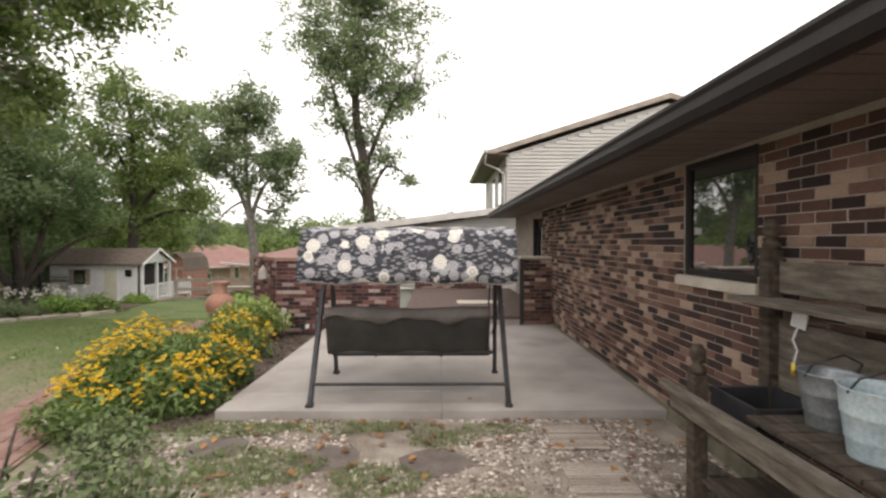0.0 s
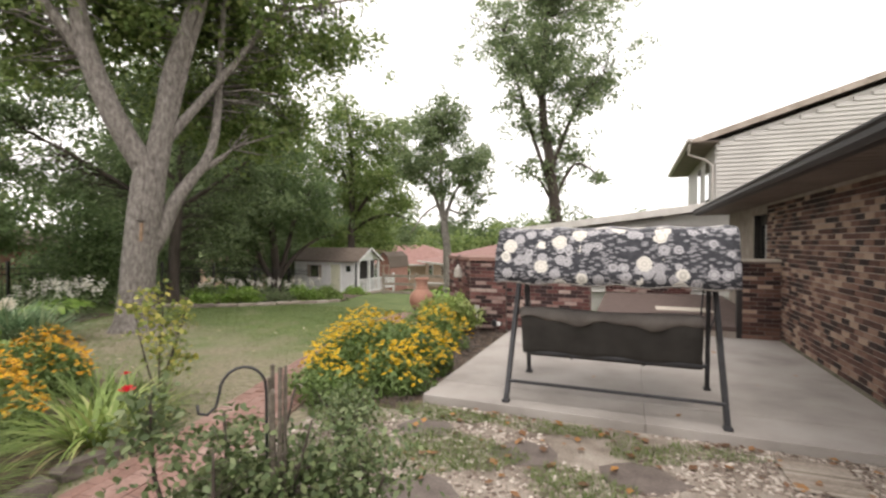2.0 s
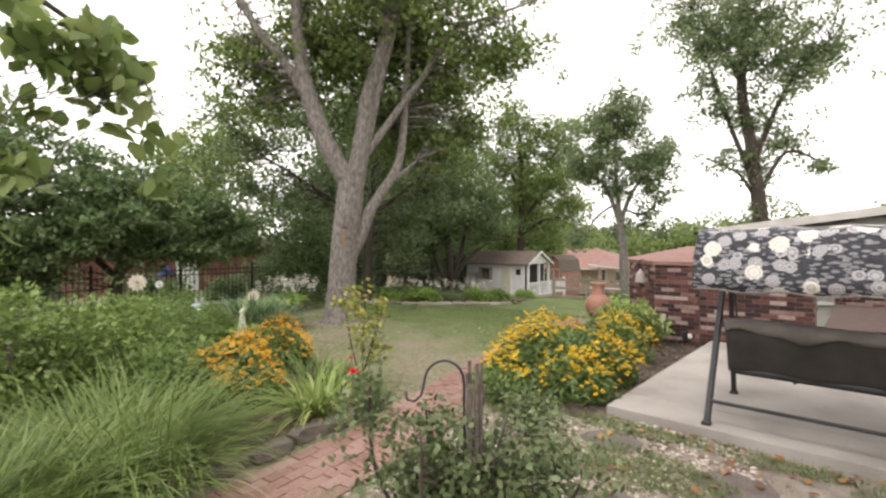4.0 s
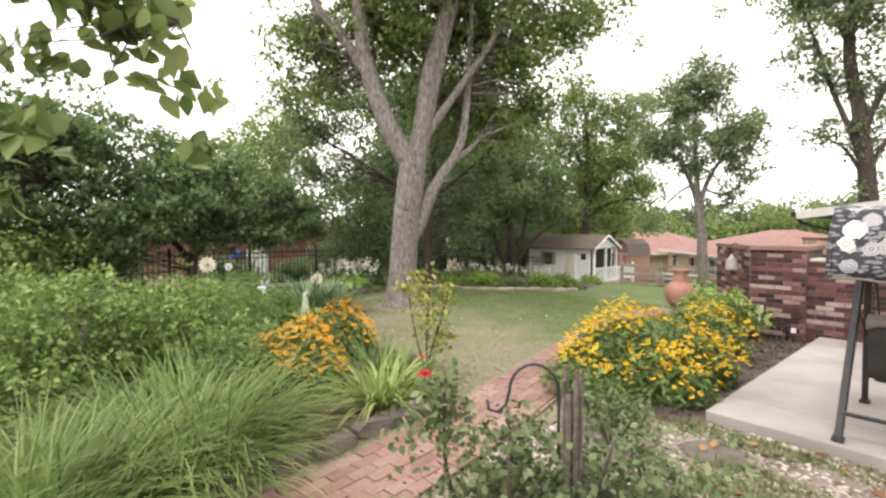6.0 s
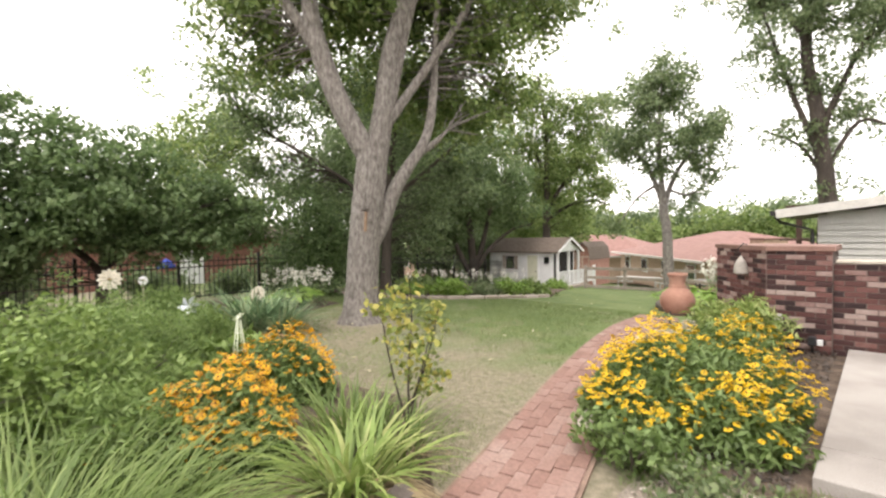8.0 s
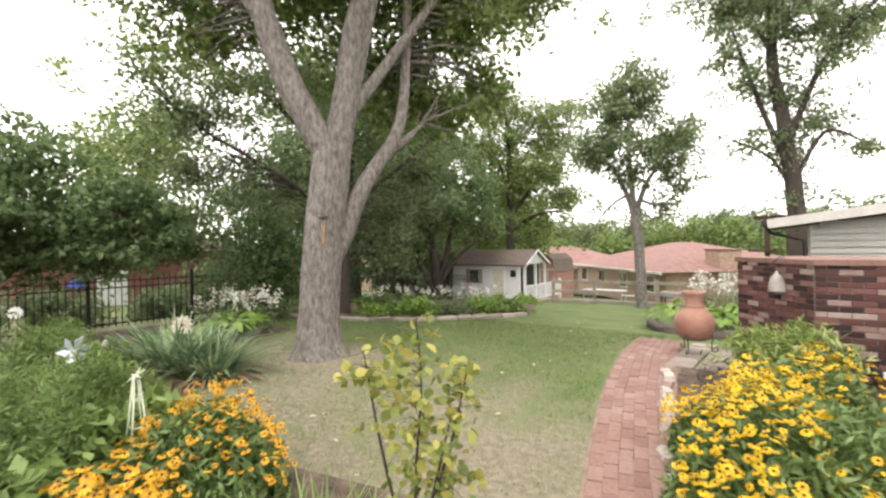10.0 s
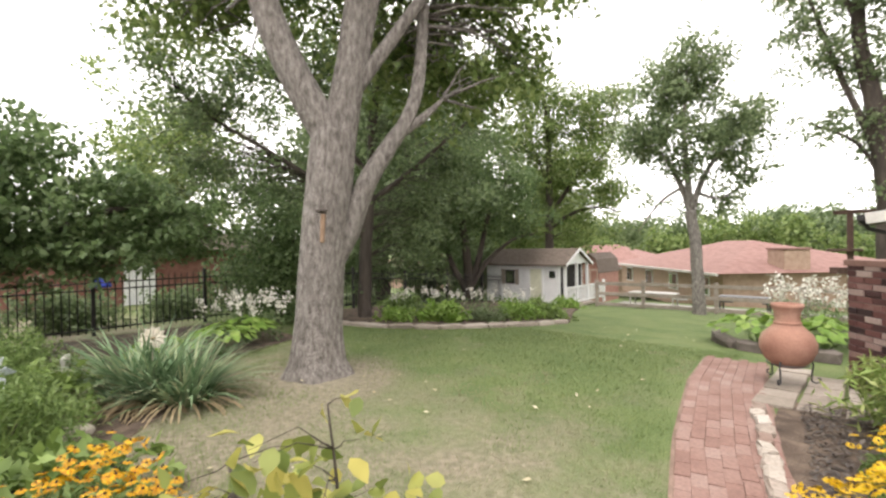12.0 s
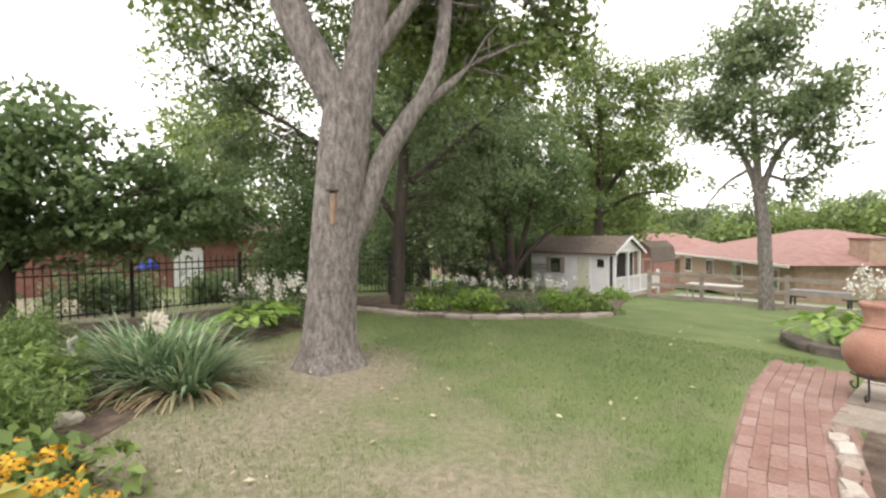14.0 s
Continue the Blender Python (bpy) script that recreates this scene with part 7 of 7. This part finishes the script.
stones(st3, [(-5.9, 13.9), (-5.75, 13.2), (-5.35, 12.6), (-4.7, 12.35), (-4.0, 12.3)], (0.5, 0.25, 0.2), 3, M_SLATE)
st4 = structure("trim_path_kerb", None, M_STONE, "rough grey stones between the path and the bed", "edging")
stones(st4, [(-3.75, 2.0), (-3.85, 2.75), (-3.97, 3.5)], (0.36, 0.13, 0.13), 4, M_SLATE)
# stone paving by the chiminea
pv = structure("paving_chiminea", None, M_LIME, "pale flat flagstones under the chiminea", "paving")
rng = random.Random(12)
for i in range(4):
    for j in range(8):
        x0, y0 = -4.62 + i * 0.36, 9.05 + j * 0.37
        if x0 > -4.0 - 0.76 * (y0 - 10.4) and y0 > 8.9 and x0 + 0.34 > -3.06 - 0.76 * (y0 - 9.3):
            continue
        b = box(x0, x0 + 0.34 + rng.uniform(-0.02, 0.01), y0, y0 + 0.35 + rng.uniform(-0.02, 0.01), -0.12, 0.035 + rng.uniform(-0.008, 0.008), 0.01)
        for v in b.verts:
            v.co.z += ground_z(v.co.x, v.co.y)
        part("flagstone", b, M_STONE, pv)
# grey flagstones and wooden mats in the gravel
fl = structure("paving_flagstones", None, M_SLATE, "dark worn flagstones set in the gravel", "paving")
for x, y, r in ((-1.9, 4.6, 0.3), (-0.95, 4.4, 0.32), (-0.15, 4.35, 0.3), (-1.5, 3.6, 0.3), (0.6, 3.2, 0.3)):
    b = bmesh.new()
    k = 11
    vs = [b.verts.new((r * (0.7 + 0.5 * rng.random()) * math.cos(6.283 * i / k), 0.72 * r * (0.7 + 0.5 * rng.random()) * math.sin(6.283 * i / k), 0.004)) for i in range(k)]
    f = b.faces.new(vs)
    rr = bmesh.ops.extrude_face_region(b, geom=[f])
    bmesh.ops.translate(b, vec=(0, 0, -0.04), verts=[q for q in rr["geom"] if isinstance(q, bmesh.types.BMVert)])
    bmesh.ops.recalc_face_normals(b, faces=b.faces)
    part("flagstone", b, M_SLATE, fl).location = (x, y, 0.016)
for x, y in ((1.03, 4.78), (1.0, 4.05)):
    mat_ = thing("slatted_mat", (x, y, 0.016), "grey slatted stepping pad lying on the gravel", "mat")
    for i in range(13):
        part("slat", box(-0.22, 0.22, -0.25 + i * 0.039, -0.219 + i * 0.039, 0.012, 0.024, 0.003), M_STONE, mat_)
    for xx in (-0.17, 0.13):
        part("bearer", box(xx, xx + 0.04, -0.25, 0.25, 0, 0.012), M_STONE, mat_)


def pebbles():
    rng = np.random.default_rng(200)
    n = 20000
    x = rng.uniform(-3.0, 2.0, n)
    y = 5.17 - 6.5 * rng.random(n) ** 1.3
    keep = np.ones(n, bool)
    for px, py, r in ((-1.9, 4.6, 0.27), (-0.95, 4.4, 0.28), (-0.15, 4.35, 0.27), (-1.5, 3.6, 0.27), (0.6, 3.2, 0.27), (1.03, 4.78, 0.25), (1.0, 4.05, 0.25)):
        keep &= ((x - px) ** 2 + ((y - py) / 0.8) ** 2) > r * r
    for i in range(n):
        if noise.noise((x[i] * 1.1, y[i] * 1.1, 5)) > 0.28:
            keep[i] = False
    x, y = x[keep], y[keep]
    n = len(x)
    base = np.array([(1, 0, 0), (0, 1, 0), (-1, 0, 0), (0, -1, 0), (0, 0, 1), (0.7, 0.7, 0.5), (-0.7, 0.6, 0.5), (-0.6, -0.7, 0.5), (0.7, -0.6, 0.5)], float)
    tri = np.array([(0, 5, 8), (0, 1, 5), (1, 6, 5), (1, 2, 6), (2, 7, 6), (2, 3, 7), (3, 8, 7), (3, 0, 8), (4, 5, 6), (4, 6, 7), (4, 7, 8), (4, 8, 5)])
    s = rng.uniform(0.009, 0.03, n)
    a = rng.uniform(0, 6.283, n)
    ca, sa = np.cos(a), np.sin(a)
    v = np.repeat(base[None], n, 0) * (0.75 + 0.5 * rng.random((n, 9, 1)))
    vx = (v[:, :, 0] * ca[:, None] - v[:, :, 1] * 0.7 * sa[:, None]) * s[:, None] + x[:, None]
    vy = (v[:, :, 0] * sa[:, None] + v[:, :, 1] * 0.7 * ca[:, None]) * s[:, None] + y[:, None]
    vz = v[:, :, 2] * s[:, None] * 0.6 + 0.014
    verts = np.stack([vx, vy, vz], 2).reshape(-1, 3)
    idx = (np.arange(n)[:, None, None] * 9 + tri[None]).reshape(-1)
    me = bpy.data.meshes.new("pebbles")
    me.vertices.add(len(verts))
    me.vertices.foreach_set("co", verts.astype(np.float32).ravel())
    me.loops.add(len(idx))
    me.loops.foreach_set("vertex_index", idx.astype(np.int32))
    me.polygons.add(len(idx) // 3)
    me.polygons.foreach_set("loop_start", np.arange(0, len(idx), 3, dtype=np.int32))
    me.materials.append(M_PEBBLE)
    me.update(calc_edges=True)
    tagged(new("pebbles", me), "loose pale pebbles of the gravel yard", "gravel", kind="stuff")


pebbles()


def inside(px, py, poly):
    c = np.zeros(len(px), bool)
    j = len(poly) - 1
    for i in range(len(poly)):
        xi, yi = poly[i]
        xj, yj = poly[j]
        c ^= ((yi > py) != (yj > py)) & (px < (xj - xi) * (py - yi) / (yj - yi + 1e-12) + xi)
        j = i
    return c


def grass():
    rng = np.random.default_rng(210)
    n = 200000
    y = 2.5 + 9.5 * rng.random(n) ** 1.3
    x = rng.uniform(-14, -2.4, n)
    poly_bed1 = [(-4.25, 5.0), (-2.2, 4.9), (-2.2, 9.3), (-3.0, 9.9), (-4.4, 9.3)]
    poly_bed2 = [(-12.5, -3), (-3.85, -3), (-3.85, 3.6), (-5.2, 4.7), (-6.6, 4.4), (-8.2, 4.4), (-9.6, 5.7), (-10.9, 6.3), (-11.6, 8.2), (-15.2, 8.4), (-15.2, -3)]
    poly_bed3 = [(-13.8, 9.6), (-12.2, 9.8), (-11.2, 10.1), (-10.3, 10.7), (-9.7, 11.6), (-9.2, 12.7), (-9.0, 13.8), (-10.5, 17), (-11.8, 20.3), (-16, 20.3), (-15.4, 10)]
    keep = ~inside(x, y, poly_bed1) & ~inside(x, y, poly_bed2) & ~inside(x, y, poly_bed3)
    px = np.array([path_x(v) for v in y])
    keep &= (np.abs(x - px) > 0.44) | (y > 11.4)
    keep &= ~((x > px) & (y < 12.3))
    keep &= (x + 8.95) ** 2 + (y - 6.85) ** 2 > (0.5 + 0.35 * rng.random(n)) ** 2
    x, y = x[keep], y[keep]
    n = len(x)
    dry = np.array([0.8 * noise.noise((a * 0.5, b * 0.5, 2.0)) + 0.5 * noise.noise((a * 1.7, b * 1.7, 4.0)) for a, b in zip(x, y)]) + np.clip((9.0 - y) / 6, -0.4, 0.45) * 0.55
    for sel, mat, nm, lab, h in ((dry < 0.24, M_GRASS_G, "lawn_grass", "short green lawn grass", 0.04), (dry >= 0.24, M_GRASS_D, "dry_lawn_grass", "short dry straw-coloured lawn grass", 0.032)):
        k = int(sel.sum())
        r = np.stack([x[sel], y[sel], [ground_z(a, b) - 0.003 for a, b in zip(x[sel], y[sel])]], 1)
        d = rng.normal(size=(k, 3)) * 0.6
        d[:, 2] = 1
        far = 1 + np.clip((y[sel] - 6) / 8, 0, 1.6)
        part(nm, blades_mesh(nm, r, d, h * (0.6 + 0.8 * rng.random(k)), 0.0045 * far, mat, bend=np.full(k, 0.3), segs=2), mat, None)
        tagged(bpy.data.objects[nm], lab, "grass", kind="stuff")


M_GRASS_G = leaf_mat("green_grass_blade", [(0.12, 0.175, 0.055), (0.17, 0.225, 0.078), (0.225, 0.27, 0.105)], 0.4)
M_GRASS_D = leaf_mat("dry_grass_blade", [(0.17, 0.19, 0.085), (0.25, 0.245, 0.135), (0.35, 0.315, 0.21)], 0.35)
grass()


def tufts():
    """Weedy grass tufts in the gravel."""
    rng = np.random.default_rng(220)
    pts = []
    for cx, cy, rx, ry, n in ((-1.5, 4.25, 0.5, 0.35, 3200), (-0.55, 4.05, 0.35, 0.25, 1500), (-1.9, 4.95, 0.5, 0.18, 1700), (-0.9, 5.0, 0.7, 0.14, 1300), (0.4, 4.95, 0.35, 0.12, 500), (-2.2, 3.9, 0.35, 0.4, 1600), (0.3, 3.7, 0.25, 0.2, 600), (-1.0, 3.3, 0.4, 0.3, 1400), (-0.1, 4.75, 0.3, 0.2, 700), (-2.6, 3.0, 0.4, 0.4, 1500), (-2.75, 2.3, 0.3, 0.4, 900), (-2.7, 4.7, 0.5, 0.3, 1500)):
        p, r = scatter(rng, n, rx, ry)
        pts.append(p + np.array([cx, cy, 0.012]))
    r = np.concatenate(pts)
    d = rng.normal(size=(len(r), 3)) * 0.7
    d[:, 2] = 1
    me = blades_mesh("gravel_weeds", r, d, 0.05 * (0.5 + rng.random(len(r))), np.full(len(r), 0.006), M_GRASS_G, bend=np.full(len(r), 0.4), segs=2)
    tagged(new("gravel_weeds", me), "weedy grass tufts growing in the gravel", "grass", kind="stuff")
    # fallen leaves
    n = 150
    c = np.stack([rng.uniform(-2.0, 2.0, n), 5.15 - 1.9 * rng.random(n) ** 1.6, np.full(n, 0.04)], 1)
    c[:6] = [(1.1, 6.8, 0.106), (1.3, 5.75, 0.106), (0.9, 8.4, 0.106), (-0.6, 6.5, 0.106), (1.6, 7.4, 0.106), (0.2, 5.5, 0.106)]
    d = rng.normal(size=(n, 3))
    d[:, 2] = 0
    m = leaf_mat("fallen_leaf", [(0.13, 0.07, 0.04), (0.24, 0.12, 0.055), (0.4, 0.2, 0.06)], 0.1)
    me = leaves_mesh("fallen_leaves", c, 0.07 * (0.6 + 0.8 * rng.random(n)), m, rng, 0.95, 0.75, 0.0, d)
    tagged(new("fallen_leaves", me), "brown and orange fallen leaves on the gravel", "leaves", kind="stuff")


tufts()


def lawn_leaves():
    rng = np.random.default_rng(230)
    n = 70
    y = 4.5 + 9 * rng.random(n)
    x = -5.0 - 4.5 * rng.random(n) - 0.1 * (y - 4.5)
    c = np.stack([x, y, [ground_z(a, b) + 0.03 for a, b in zip(x, y)]], 1)
    d = rng.normal(size=(n, 3))
    d[:, 2] = 0
    me = leaves_mesh("lawn_leaves", c, 0.06 * (0.5 + 0.8 * rng.random(n)), leaf_mat("pale_dead_leaf", [(0.3, 0.24, 0.13), (0.5, 0.43, 0.28), (0.62, 0.56, 0.42)], 0.1), rng, 0.9, 0.7, 0.0, d)
    tagged(new("lawn_leaves", me), "pale dead leaves scattered on the lawn", "leaves", kind="stuff")


lawn_leaves()


def mulch():
    rng = np.random.default_rng(240)
    n = 9000
    c = np.stack([rng.uniform(-4.35, -2.3, n), rng.uniform(5.0, 9.4, n), np.full(n, 0.03) + 0.012 * rng.random(n)], 1)
    c = c[inside(c[:, 0], c[:, 1], [(-3.75, 5.05), (-2.25, 4.98), (-2.25, 9.25), (-3.0, 9.75), (-4.25, 9.2)])]
    n = len(c)
    d = rng.normal(size=(n, 3))
    d[:, 2] *= 0.15
    m = leaf_mat("mulch_chip", [(0.03, 0.024, 0.022), (0.07, 0.055, 0.048), (0.15, 0.12, 0.1)], 0.0)
    tagged(new("mulch", leaves_mesh("mulch", c, 0.05 * (0.5 + rng.random(n)), m, rng, 0.8, 0.35, 0.0, d)), "dark bark mulch chips in the bed beside the patio", "mulch", kind="stuff")


mulch()

# ---- brick pieces ----


def brick_path():
    setting = structure("path_brick", None, M_PATHBED, "narrow red brick garden path laid in long rows", "path")
    v, f = [], []
    N = 40
    for i in range(N + 1):
        y = 1.6 + 9.7 * i / N
        cx = path_x(y)
        g = ground_z(cx, y) + 0.016
        v += [(cx - 0.4, y, g), (cx + 0.4, y, g), (cx + 0.4, y, g - 0.15), (cx - 0.4, y, g - 0.15)]
    for i in range(N):
        a, b = i * 4, i * 4 + 4
        f += [(a, a + 1, b + 1, b), (a + 1, a + 2, b + 2, b + 1), (a + 3, a, b, b + 3)]
    part("bedding", mesh_from("bedding", v, f, M_PATHBED), M_PATHBED, setting)
    w, ln, c = 0.1015, 0.203, 0.003
    x, y, z = w / 2, ln / 2, 0.03
    vs = [(-x, -y, -z), (x, -y, -z), (x, y, -z), (-x, y, -z), (-x, -y, z - c), (x, -y, z - c), (x, y, z - c), (-x, y, z - c), (-x + c, -y + c, z), (x - c, -y + c, z), (x - c, y - c, z), (-x + c, y - c, z)]
    fs = [(8, 9, 10, 11), (4, 5, 9, 8), (5, 6, 10, 9), (6, 7, 11, 10), (7, 4, 8, 11), (0, 1, 5, 4), (1, 2, 6, 5), (2, 3, 7, 6), (3, 0, 4, 7)]
    me = mesh_from("brick", vs, fs, M_PAVER)
    rng = random.Random(3)
    verts, faces, made = [], [], 0
    for col in range(7):
        yy = 1.7 + (0.1 if col % 2 else 0)
        while yy < 11.25:
            cx = path_x(yy)
            a = math.atan2(path_x(yy + 0.1) - path_x(yy - 0.1), 0.2)
            px = cx + (col - 3) * 0.105
            g = ground_z(px, yy)
            m = Matrix.Translation((px + rng.uniform(-0.003, 0.003), yy, g + 0.001 + rng.uniform(-0.004, 0.004))) @ Euler((rng.uniform(-0.012, 0.012), rng.uniform(-0.015, 0.015), -a + rng.uniform(-0.015, 0.015))).to_matrix().to_4x4()
            if yy < 10.5 and made < 298 and not (yy < 2.3):
                ob = new("brick", me)
                ob.parent = setting
                ob.matrix_local = m
                made += 1
            else:
                k = len(verts)
                verts.extend(m @ Vector(q) for q in vs)
                faces.extend(tuple(i + k for i in q) for q in fs)
            yy += ln + 0.004
    part("brick_rows", mesh_from("brick_rows", verts, faces, M_PAVER_J), M_PAVER_J, setting)["kind"] = "stuff"


brick_path()
course_bricks(wall_house, -0.5, 10.6, 0.13, 32, face_minus_x(HX), lambda u, z: 3.8 < u < 6.2, M_BRICK, M_BRICK_J, [(3.995, 4.955, 1.3, 2.34)])
course_bricks(wall_garden, -3.05, -2.36, -0.02, 20, face_minus_y(9.3), lambda u, z: True, M_RED, M_RED_J)
AB = Vector((-0.84, 1.1, 0)).normalized()


def face_diagonal(u, z):
    return Matrix.Translation(Vector((-3.06, 9.3, z)) + AB * u) @ Matrix.Rotation(math.atan2(-1.1, 0.84), 4, "Z")


course_bricks(wall_garden, 0.0, 1.38, -0.02, 20, face_diagonal, lambda u, z: z > 0.2, M_RED, M_RED_J, limit=120)
course_bricks(wall_garden, -2.35, -0.85, 0.0, 17, face_minus_y(9.35), lambda u, z: True, M_RED, M_RED_J, limit=90)
course_bricks(pier, 1.5, 2.03, 0.1, 18, face_minus_y(9.71), lambda u, z: True, M_BRICK, M_BRICK_J)
course_bricks(low, -0.84, 1.3, 0.3, 13, face_minus_y(14.69), lambda u, z: False, M_RED, M_RED_J)
